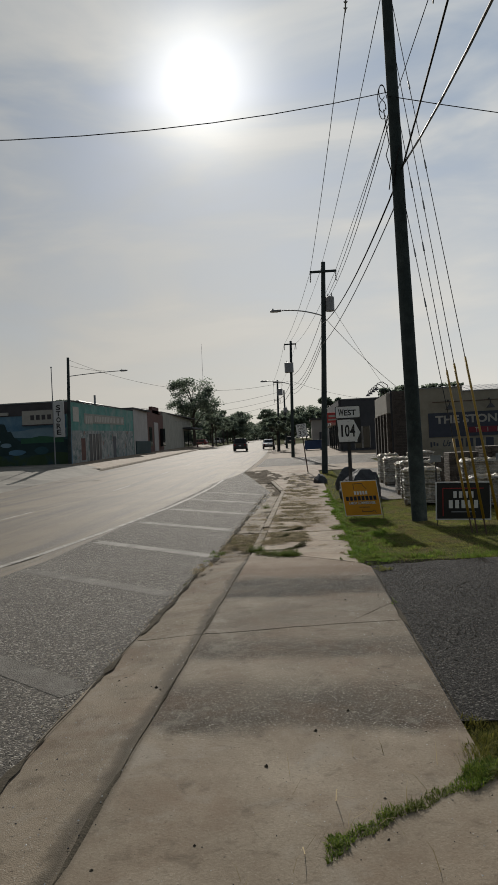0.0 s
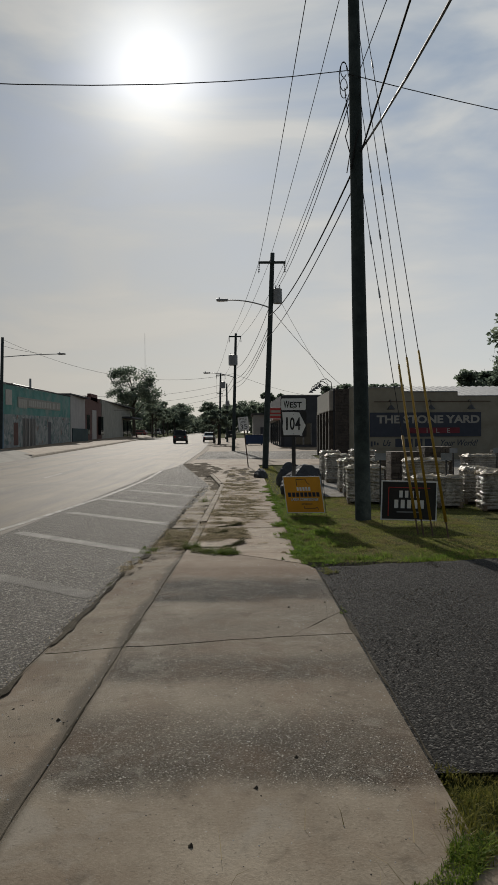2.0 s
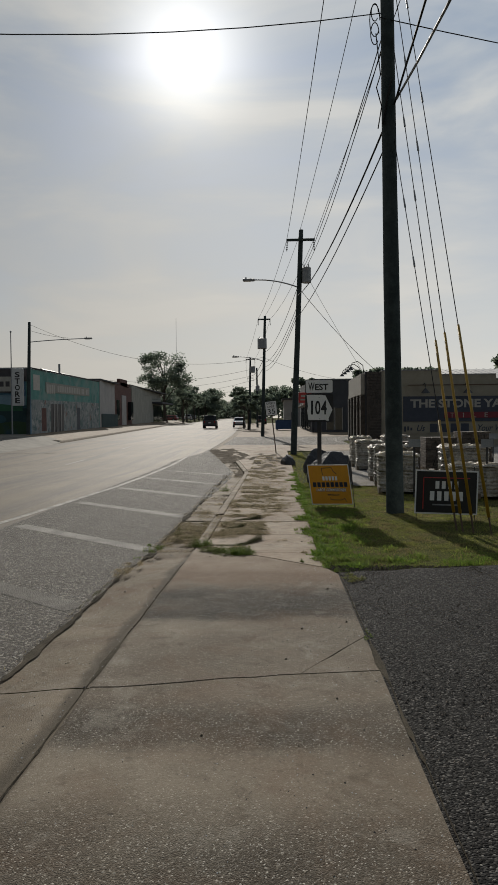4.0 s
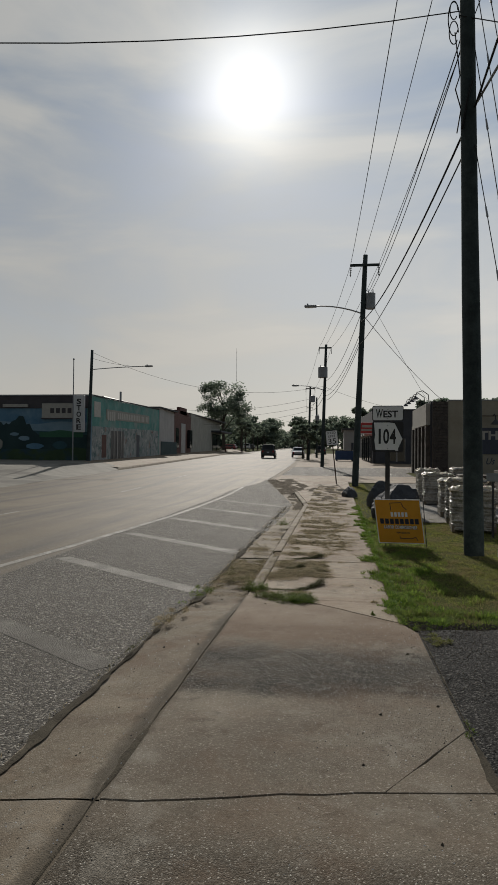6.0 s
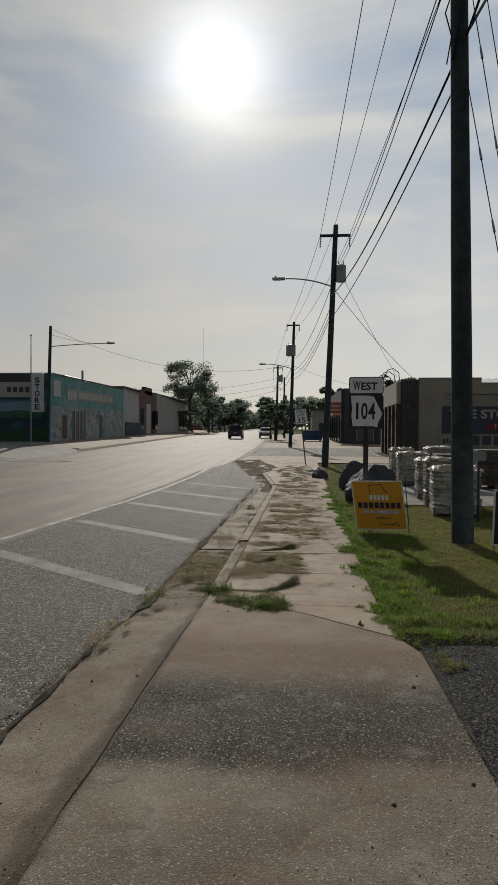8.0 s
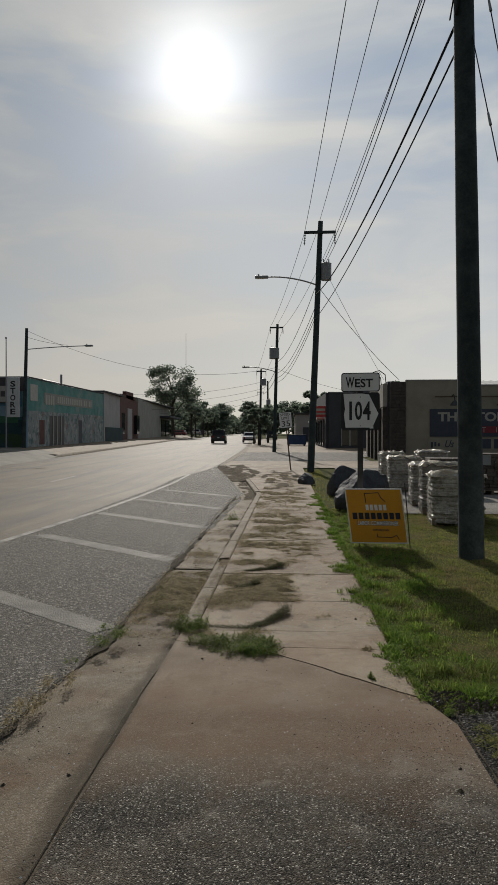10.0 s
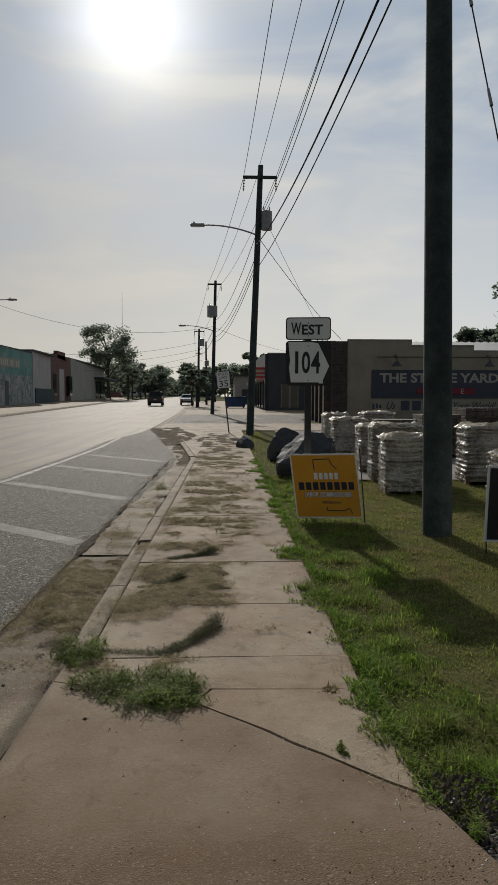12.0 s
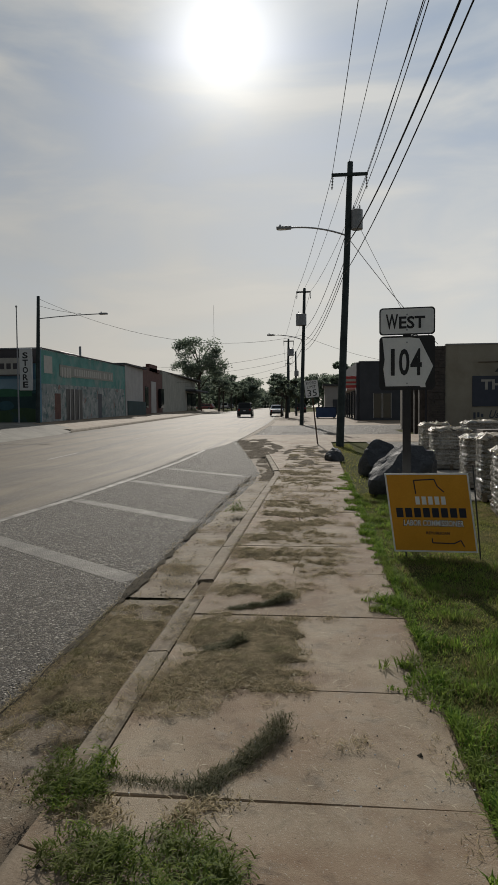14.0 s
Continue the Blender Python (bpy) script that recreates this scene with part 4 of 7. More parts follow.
def stone_shop():
    g = gz(46)
    s = thing("stone_shop", (5.95, 46, g), "low tan shop building with dark stone corner and painted sign", "building")
    H = 4.78
    for x0, x1, z in ((0.9, 4.6, H), (4.6, 8.2, H - 0.3), (8.2, 12.0, H - 0.6)):
        wall_box(s, "wall", x0, x1, 0, 0.25, -0.4, z, M["tan"], "tan painted block wall")
        wall_box(s, "parapet_cap", x0 + 0.02, x1 - 0.02, -0.04, 0.28, z, z + 0.07, M["roof_metal"])
    wall_box(s, "wall", 0.25, 11.75, 0.25, 14, -0.4, H - 1.1, M["tan"])
    bm = bmesh.new()
    for k in range(26):
        z = -0.2 + k * 0.19
        x = 0.0
        while x < 0.86:
            w = min(random.uniform(0.18, 0.42), 0.9 - x)
            box(bm, x + 0.005, x + w - 0.005, -0.10 + random.uniform(-0.02, 0.02), 0.3, z, min(z + 0.18, H + 0.05))
            x += w
    part("stone_corner", bm, M["dark_stone"], s, "dark stone veneer pier")
    # corrugated roof behind the parapet
    bm = bmesh.new()
    rows = []
    for k in range(124):
        x = 5.0 + (k // 2) * 0.27 + 0.03 * (k % 2)
        h = 0.07 * (k // 2 % 2)
        rows.append([bm.verts.new((x, 0.4, H - 0.8 + h)), bm.verts.new((x, 9.0, H + 0.72 + h))])
    for p, q in zip(rows, rows[1:]):
        bm.faces.new((p[0], q[0], q[1], p[1]))
    part("roof", bm, M["roof_metal"], s, "corrugated bare metal roof")
    sign = wall_box(s, "sign_band", 2.3, 9.75, -0.05, -0.004, 1.5, 3.12, M["navy"], "navy painted sign band")
    lettering("THE STONE YARD", sign, 6.2, -0.055, 2.66, M["cream"], 6.9, 0.55, bold=0.035)
    red = wall_box(sign, "red_panel", 4.9, 8.3, -0.075, -0.055, 1.72, 2.10, M["sign_red"])
    red.parent = sign
    for k, ch in enumerate("TILE"):
        lettering(ch, sign, 5.4 + k * 0.72, -0.08, 1.9, M["cream"], 0.05 if ch == "I" else 0.2, 0.3)
    slogan = wall_box(s, "slogan_band", 2.2, 9.6, -0.03, -0.003, 0.72, 1.42, M["tan"])
    bars(slogan, [(2.42 + 0.2 * k, 1.02 + 0.04 * (k % 2), 0.12, 0.34 - 0.08 * (k % 3)) for k in range(3)] + [(4.25 + 0.66 * k, 1.08, 0.5, 0.56) for k in range(4)], -0.032, M["navy"])
    lean = Matrix(((1, 0.3, 0, 0), (0, 1, 0, 0), (0, 0, 1, 0), (0, 0, 0, 1)))
    for words, x, w in (("Us", 3.45, 0.5), ("Your World!", 8.25, 2.5)):
        lettering(words, slogan, x, -0.033, 1.08, M["navy"], w, 0.42, bold=0.012).data.transform(lean)
    bm = bmesh.new()
    tube(bm, [(2.6, -0.03, 3.85), (10.4, -0.03, 3.85)], 0.025, 6)
    part("conduit", bm, M["rust"], s, "rusty conduit along the wall")
    for x in (3.6, 6.25, 8.9):
        bm = bmesh.new()
        tube(bm, [(x, -0.02, 3.85), (x, -0.25, 3.95), (x, -0.5, 3.85), (x, -0.6, 3.6)], 0.03, 6)
        lamp = part("wall_lamp", bm, M["black_metal"], s, "black gooseneck wall lamp")
        bm = bmesh.new()
        rod(bm, (x, -0.6, 3.3), (x, -0.6, 3.6), 0.29, 0.06, n=14)
        part("shade", bm, M["black_metal"], lamp)
    # street front, running back along the pavement
    wall_box(s, "front_wall", -0.1, 0.25, 0.3, 8.2, -0.4, H, M["charcoal"], "dark shop front wall")
    wall_box(s, "front_sign", -0.35, -0.1, 0.5, 8.0, 3.3, 4.65, M["cream"], "long pale fascia sign")
    for k in range(5):
        y = 0.4 + k * 1.85
        wall_box(s, "pier", -0.38, -0.1, y, y + 0.5, -0.3, 3.25, M["dark_stone"], "dark stone pier")
        if k < 4:
            wall_box(s, "window", -0.13, -0.1, y + 0.6, y + 1.75, 0.6, 3.0, M["glass"])
    for k in range(4):
        y = 1.0 + k * 2.0
        bm = bmesh.new()
        tube(bm, [(-0.1, y, 4.75), (-0.15, y, 5.25), (-0.5, y, 5.5), (-0.85, y, 5.4), (-0.95, y, 5.1)], 0.03, 6)
        lamp = part("front_lamp", bm, M["black_metal"], s, "black gooseneck lamp over the fascia")
        bm = bmesh.new()
        rod(bm, (-0.95, y, 4.95), (-0.95, y, 5.12), 0.2, 0.06, n=12)
        part("shade", bm, M["black_metal"], lamp)
    wall_box(s, "roof_deck", 0.25, 11.9, 0.25, 14, H - 1.1, H - 1.0, M["roof_dark"])


stone_shop()


def mural_shop():
    X, Y = -20.1, 56.0
    g = gz(56) + 0.5
    s = thing("mural_shop", (X, Y, g), "one-storey shop with painted mural wall and faded teal front", "building")
    T = 6.3 - g
    wall_box(s, "mural_wall", -34, 0, 0, 0.3, -1.2, T, M["mural_sky"], "wall painted with a blue landscape mural")
    wall_box(s, "fascia", -34, -0.02, -0.05, -0.004, T - 1.05, T - 0.02, M["brown"], "dark brown painted fascia")
    wall_box(s, "cap", -34.1, 0.1, -0.1, 0.35, T, T + 0.09, M["grey_paint"])
    def painted(name, top, x0, x1, y, mat, label, step=0.5, low=-1.0):
        """A painted shape on the wall, closed along its foot, with the given skyline."""
        n = int((x1 - x0) / step)
        line_pts = [(x0 + (x1 - x0) * k / n, top(x0 + (x1 - x0) * k / n)) for k in range(n + 1)]
        bm = bmesh.new()
        plate(bm, ([(x0, low)] + line_pts + [(x1, low)])[::-1], y, y + 0.006)
        part(name, bm, mat, s, label)

    wave = lambda x, f, k: noise.noise((x * f, k, 0.0))
    painted("painted_cloud", lambda x: 3.2 + 0.5 * wave(x, 0.3, 1.0), -34, -0.02, -0.009, M["mural_haze"], "painted pale blue haze over the hills")
    painted("painted_ridge", lambda x: 2.75 - 0.02 * (x + 17) + 0.3 * wave(x, 0.2, 3.0), -34, -0.03, -0.016, M["mural_far"], "painted blue-green far hills")
    painted("painted_wood", lambda x: 2.15 + 1.3 * (1 - smooth(-6.2, -4.3, x)) * (0.8 + 0.4 * wave(x, 0.6, 6.0)) + (0.7 * abs((x * 1.9) % 1 - 0.5) + 0.5 * wave(x, 2.4, 9.0)) * (1 - smooth(-6.0, -4.2, x)) + 0.2 * wave(x, 0.7, 2.0), -34, -0.04, -0.023, M["mural_hill"], "painted dark pine wood", 0.12)
    painted("painted_field", lambda x: 2.45 + 0.25 * wave(x, 0.6, 5.0), -4.4, -0.6, -0.030, M["mural_green"], "painted green meadow", low=1.95)
    painted("painted_shore", lambda x: 0.95 + 0.3 * wave(x, 0.4, 8.0), -34, -0.05, -0.037, M["mural_field"], "painted dark green bank with water")
    for x, z, w, h, mt in ((-6.6, 2.2, 0.8, 0.28, "mural_haze"), (-5.75, 1.85, 1.0, 0.4, "mural_haze"), (-4.8, 1.2, 1.5, 0.5, "mural_sky"), (-8.3, 1.35, 1.4, 1.1, "grey_wall"), (-8.5, 3.1, 0.6, 1.2, "cream"), (-2.6, 1.3, 1.2, 0.7, "mural_far")):
        bm = bmesh.new()
        plate(bm, [(x + w / 2 * math.cos(t * 0.45) * (1 + 0.3 * noise.noise((t, x, 0))), z + h / 2 * math.sin(t * 0.45)) for t in range(14)], -0.046, -0.039)
        part("painted_patch", bm, M[mt], s)
    # boxed sign on the mural wall
    b = wall_box(s, "wall_sign", -4.1, -0.85, -0.28, -0.05, 3.55, 4.75, M["cream"], "weathered cream boxed sign with faded letters")
    bars(b, [(-3.2 + 0.5 * k, 4.15, 0.34, 0.42) for k in range(4)], -0.283, M["brown"])
    wall_box(b, "frame", -4.18, -0.78, -0.26, -0.06, 3.46, 3.55, M["brown"])
    wall_box(b, "frame", -4.18, -0.78, -0.26, -0.06, 4.75, 4.84, M["brown"])
    wall_box(s, "small_sign", -7.6, -5.4, -0.2, -0.05, 4.45, 4.7, M["cream"])
    # teal front along the street
    e = Vector((-1.15, 25.0))
    bm = bmesh.new()
    quad_prism(bm, (0.002, 0.0), e, -0.3, -0.8, T, -0.2, T + 0.42)
    part("front_wall", bm, M["teal"], s, "faded teal painted front wall with old murals")
    d = e.normalized()
    nrm = Vector((d.y, -d.x))

    def on_front(name, u0, u1, z0, z1, mat, out=0.04, label="", parent=s, rise=0.017):
        a, b = d * u0 + nrm * 0.003, d * u1 + nrm * 0.003
        bm = bmesh.new()
        quad_prism(bm, a, b, out, z0 + rise * u0, z1 + rise * u0, z0 + rise * u1, z1 + rise * u1)
        return part(name, bm, mat, parent, label)

    on_front("lower_paint", 0.3, 24.6, -0.5, 2.9, M["graffiti"], 0.012, "layered graffiti and peeling pale paint on the lower wall")
    band = on_front("name_band", 4.2, 20, 3.6, 4.5, M["grey_wall"], 0.03, "grey band with faded company lettering")
    for k in range(24):
        if k in (4, 18, 21):
            continue
        on_front("bar", 4.6 + k * 0.63, 4.98 + k * 0.63, 3.75 - (0.25 if k < 4 else 0), 4.32, M["cream"], 0.036, parent=band)
    for u0, u1, z0, z1, mt in ((5.6, 9.8, -0.2, 2.6, "black"), (14.6, 15.8, -0.2, 2.3, "charcoal"), (3.0, 4.3, 0.2, 2.2, "brick"), (0.9, 2.6, 3.7, 5.0, "cream")):
        on_front("painted_patch" if mt not in ("black", "charcoal") else "door_opening", u0, u1, z0, z1, M[mt], 0.02)
    for u in (6.4, 7.5, 8.7):
        on_front("door_post", u, u + 0.18, -0.2, 2.6, M["pale_wall"], 0.06)
    for k in range(62):
        u = 0.2 + k * 0.4
        on_front("eave_tile", u, u + 0.2, T, T + 0.12, M["roof_dark"], 0.10, rise=0.0168)
    # roof and gable behind
    bm = bmesh.new()
    box(bm, -33.9, -1.2, 0.3, 24.5, T - 0.6, T - 0.45)
    part("roof", bm, M["roof_dark"], s)
    bm = bmesh.new()
    v = [bm.verts.new(p) for p in ((-9, 15, T - 0.45), (-2.2, 15, T - 0.45), (-4.5, 15, T + 1.3), (-9, 24, T - 0.45), (-2.2, 24, T - 0.45), (-4.5, 24, T + 1.3))]
    for f in ((0, 1, 2), (3, 5, 4), (0, 2, 5, 3), (1, 4, 5, 2)):
        bm.faces.new([v[i] for i in f])
    part("gable", bm, M["roof_metal"], s, "grey metal gable roof")
    bm = bmesh.new()
    rod(bm, (-3.6, 18, T), (-3.6, 18, T + 2.0), 0.12, n=8)
    part("vent_pipe", bm, M["grey_paint"], s)
    # vertical shop sign
    v = wall_box(s, "store_sign", -1.05, -0.15, -1.0, -0.75, 2.35, 5.35, M["sign_pale"], "tall pale vertical sign reading store", 0.03)
    for k, ch in enumerate("STORE"):
        lettering(ch, v, -0.6, -1.004, 4.85 - k * 0.52, M["black"], 0.4, 0.44, bold=0.03)
    for z in (2.9, 4.8):
        wall_box(v, "bracket", -0.7, -0.5, -0.76, 0.0, z, z + 0.08, M["black_metal"])


mural_shop()


def flagpole():
    s = thing("flagpole", (-20.55, 53.5, gz(53.5) + 0.45), "slim bare grey flagpole", "flagpole")
    bm = bmesh.new()
    rod(bm, (0, 0, -0.3), (0, 0, 8.1), 0.06, 0.035, n=8)
    part("mast", bm, M["grey_paint"], s)
    bm = bmesh.new()
    bmesh.ops.create_uvsphere(bm, u_segments=8, v_segments=6, radius=0.08, matrix=Matrix.Translation((0, 0, 8.15)))
    part("finial", bm, M["metal"], s)


flagpole()


def front_x(y):
    return -20.1 - 0.048 * (y - 56)


def row_building(name, y0, y1, top, mat, label, depth=14):
    g = gz(y0) + 0.45
    s = thing(name, (front_x(y0), y0, g), label, "building")
    bm = bmesh.new()
    dx = front_x(y1) - front_x(y0)
    quad_prism(bm, (0, 0), (dx, y1 - y0), -depth, -1, top - g, -0.6, top - g)
    part("wall", bm, mat, s)
    return s, g


s, g = row_building("pale_building", 81.4, 90.3, 7.0, M["pale_wall"], "pale stucco building with a dark loading bay")
wall_box(s, "loading_bay", 0.004 - 0.5, 0.05, 0.8, 8.5, -0.6, 1.75, M["mural_hill"], "dark green screened bay")
wall_box(s, "roof_edge", -14, 0.12, -0.1, 8.9, 7.0 - g, 7.0 - g + 0.18, M["roof_dark"])
s, g = row_building("brick_building", 90.4, 102.9, 7.1, M["brick"], "dark red brick building with a stepped parapet")
for y0, y1, z in ((2.6, 9.9, 0.45), (4.2, 8.3, 0.95)):
    wall_box(s, "parapet", -0.75, -0.25, y0, y1, 7.1 - g, 7.1 - g + z, M["brick"], "stepped brick parapet")
wall_box(s, "shop_window", -0.35, -0.15, 4.6, 7.2, 0.2, 4.4, M["pale_wall"], "tall pale boarded window", 0.02)
for y in (1.0, 9.5):
    wall_box(s, "window", -0.4, 0.0, y, y + 1.6, 0.9, 3.6, M["glass"])
s, g = row_building("grey_building", 103.2, 137, 7.6, M["grey_wall"], "long low grey-green stucco building with dark shop windows")
for y in (23.0, 27.5):
    wall_box(s, "window", -2.0, -1.0, y, y + 3.6, 0.4, 3.6, M["glass"], "dark shop window")
wall_box(s, "awning", -1.3, 0.9, 21.5, 33.5, 3.9, 4.2, M["charcoal"], "flat dark awning")
wall_box(s, "roof_edge", -12, -0.2, -0.1, 33.9, 7.6 - g, 7.6 - g + 0.15, M["roof_dark"])


def dark_shop():
    g = gz(75)
    s = thing("dark_shop", (4.1, 75, g), "charcoal painted shop building with white framed windows", "building")
    T = 6.35 - g
    wall_box(s, "wall", 0, 14, 0, 0.3, -0.4, T, M["charcoal"], "charcoal painted wall")
    bm = bmesh.new()
    quad_prism(bm, (0.0, 0.3), (-0.6, 20), 0.0 - 0.3, -0.3, T, -0.2, T + 0.2)
    part("side_wall", bm, M["charcoal"], s)
    wall_box(s, "roof", 0.2, 13.8, 0.3, 19.5, T - 0.3, T - 0.2, M["roof_dark"])
    wall_box(s, "cap", -0.08, 14.05, -0.06, 0.36, T, T + 0.1, M["grey_paint"])
    for x in (1.35, 2.25):
        w = wall_box(s, "window", x, x + 0.75, -0.03, -0.004, 0.25, 2.6, M["glass"], "tall shop window")
        wall_box(w, "frame", x - 0.06, x, -0.06, -0.003, 0.2, 2.65, M["pale_wall"])
        wall_box(w, "frame", x + 0.75, x + 0.81, -0.06, -0.003, 0.2, 2.65, M["pale_wall"])
    b = wall_box(s, "red_sign", -1.7, -0.1, 0.4, 0.65, 3.2, 4.35, M["red"], "red box sign with pale unreadable lettering", 0.03)
    bars(b, [(-0.9, 3.95, 1.1, 0.25), (-0.9, 3.55, 1.2, 0.18)], 0.398, M["cream"])
    for k in range(5):
        y = 2.0 + k * 3.4
        wall_box(s, "front_window", -0.42 - 0.03 * y, -0.03 * y - 0.01, y, y + 2.2, 0.2, 2.9, M["glass"])
        wall_box(s, "awning", -1.1 - 0.03 * y, -0.03 * y, y - 0.2, y + 2.4, 3.0, 3.2, M["pale_wall"])


dark_shop()


def dumpster():
    s = thing("dumpster", (0.9, 84, gz(84)), "blue steel dumpster standing on the forecourt", "dumpster")
    M["blue"] = material("blue_painted_steel", (0.02, 0.06, 0.16), (0.04, 0.09, 0.22), 2, 0.5, 30, 0.2)
    wall_box(s, "bin", -1.1, 1.1, -0.8, 0.8, 0.12, 1.2, M["blue"], "", 0.04)
    wall_box(s, "lid", -1.12, 1.12, -0.82, 0.82, 1.2, 1.28, M["black"], "black plastic lid", 0.02)
    for x in (-0.9, 0.9):
        wall_box(s, "foot", x - 0.08, x + 0.08, -0.7, 0.7, -0.01, 0.12, M["black_metal"])


dumpster()
s = thing("far_shop", (2.0, 110, gz(110)), "small pale far shop building", "building")
wall_box(s, "wall", -1.0, 8, 0, 12, -0.5, 4.2, M["pale_wall"])
wall_box(s, "roof", -1.3, 8.3, -0.3, 12.3, 4.2, 4.5, M["roof_dark"])
wall_box(s, "door", 0.2, 1.3, -0.05, -0.003, 0.0, 2.2, M["charcoal"])
wall_box(s, "window", 2.2, 4.4, -0.05, -0.003, 0.9, 2.4, M["glass"])


# ---- road markings ----
def stripe(name, pts, w, label, group, mat="line_white"):
    """A worn painted line along plan points, lying just above the asphalt."""
    bm = bmesh.new()
    rows = []
    for i, (x, y) in enumerate(pts):
        a, b = Vector(pts[max(0, i - 1)]), Vector(pts[min(len(pts) - 1, i + 1)])
        d = (b - a).normalized()
        n = Vector((d.y, -d.x)) * w / 2
        rows.append([bm.verts.new((x + s * n.x, y + s * n.y, road_z(x + s * n.x, y + s * n.y) + 0.004)) for s in (-1, 1)])
    for p, q in zip(rows, rows[1:]):
        bm.faces.new((p[0], p[1], q[1], q[0]))
    bmesh.ops.recalc_face_normals(bm, faces=bm.faces[:])
    ob = new(name, mesh_of(bm, name, M[mat]))
    tagged(ob, label, "road marking", group, "structure")


def run(a, b, step=0.5):
    n = max(1, int((Vector(b) - Vector(a)).length / step))
    return [tuple(Vector(a).lerp(Vector(b), k / n)) for k in range(n + 1)]


stripe("edge_line", [(-5.9, 0), (-5.55, 5), (-5.3, 9), (-5.03, 13.3), (-4.78, 16), (-4.6, 19), (-4.42, 22), (-4.35, 26), (-4.35, 31), (-4.45, 36)], 0.14, "worn white edge line", "road markings")
for k in range(7):
    y = 5.9 + 3.4 * k
    stripe("hatch_stripe", run((-1.66, y), (-1.66 - (2.85 - 0.05 * k), y + 2.05)), 0.29, "faded white diagonal hatch stripe", "road markings", "paint_ghost" if k < 2 else "paint_white")
for k in range(9):
    y = 7.0 + 12.2 * k
    stripe("lane_dash", [(-9.0 + bend(y + j * 0.6), y + j * 0.6) for j in range(6)], 0.12, "worn white lane dash", "road markings")


# ---- grass, weeds, clippings ----
def leaf_material(name, dark, light, through_light=0.45, patch=None):
    m = bpy.data.materials.new(name)
    m.use_nodes = True
    nt = m.node_tree
    nt.nodes.remove(nt.nodes["Principled BSDF"])
    rnd = nt.nodes.new("ShaderNodeNewGeometry").outputs["Random Per Island"]
    c = mix_color(nt, rnd, dark, light)
    if patch:
        where_on = nt.nodes.new("ShaderNodeTexCoord").outputs["Object"]
        drift = node(nt, "ShaderNodeTexNoise", Scale=1.7, Detail=5.0, Roughness=0.65)
        nt.links.new(where_on, drift.inputs["Vector"])
        c = mix_color(nt, ramp(nt, drift.outputs[0], [(0.46, 0.0), (0.62, 0.85)]), c, patch)
    a, b, g = nt.nodes.new("ShaderNodeBsdfDiffuse"), nt.nodes.new("ShaderNodeBsdfTranslucent"), nt.nodes.new("ShaderNodeBsdfGlossy")
    g.inputs["Roughness"].default_value = 0.5
    nt.links.new(c, a.inputs[0])
    nt.links.new(c, b.inputs[0])
    m1, m2 = nt.nodes.new("ShaderNodeMixShader"), nt.nodes.new("ShaderNodeMixShader")
    m1.inputs[0].default_value, m2.inputs[0].default_value = through_light, 0.008
    nt.links.new(a.outputs[0], m1.inputs[1])
    nt.links.new(b.outputs[0], m1.inputs[2])
    nt.links.new(m1.outputs[0], m2.inputs[1])
    nt.links.new(g.outputs[0], m2.inputs[2])
    nt.links.new(m2.outputs[0], nt.nodes["Material Output"].inputs[0])
    return m


M["grass"] = leaf_material("green_grass_blade", (0.05, 0.115, 0.014), (0.27, 0.38, 0.065), 0.55, (0.17, 0.2, 0.055))
M["dry_grass"] = leaf_material("mown_yellowing_grass_blade", (0.13, 0.165, 0.036), (0.34, 0.335, 0.095), 0.55, (0.27, 0.205, 0.11))
M["straw"] = leaf_material("cut_dry_grass", (0.15, 0.125, 0.06), (0.6, 0.49, 0.3), 0.5)
M["swept"] = leaf_material("swept_half_green_clippings", (0.035, 0.045, 0.018), (0.15, 0.14, 0.062), 0.4)
M["corner_grass"] = leaf_material("yellow_green_grass_blade", (0.055, 0.07, 0.014), (0.24, 0.22, 0.045), 0.45, (0.13, 0.1, 0.045))
M["tuft"] = leaf_material("cut_grass_gone_grey_green", (0.085, 0.088, 0.038), (0.38, 0.325, 0.165), 0.5)
M["pale_straw"] = leaf_material("bleached_straw", (0.35, 0.3, 0.2), (0.75, 0.7, 0.55), 0.4)
# Tree leaf colour is paled and blued to stand in for distance haze.
M["leaf"] = leaf_material("hazy_tree_leaf", (0.10, 0.135, 0.105), (0.21, 0.245, 0.18), 0.7)
M["weed"] = leaf_material("weed_leaf", (0.04, 0.085, 0.012), (0.23, 0.3, 0.045), 0.5, (0.12, 0.13, 0.04))


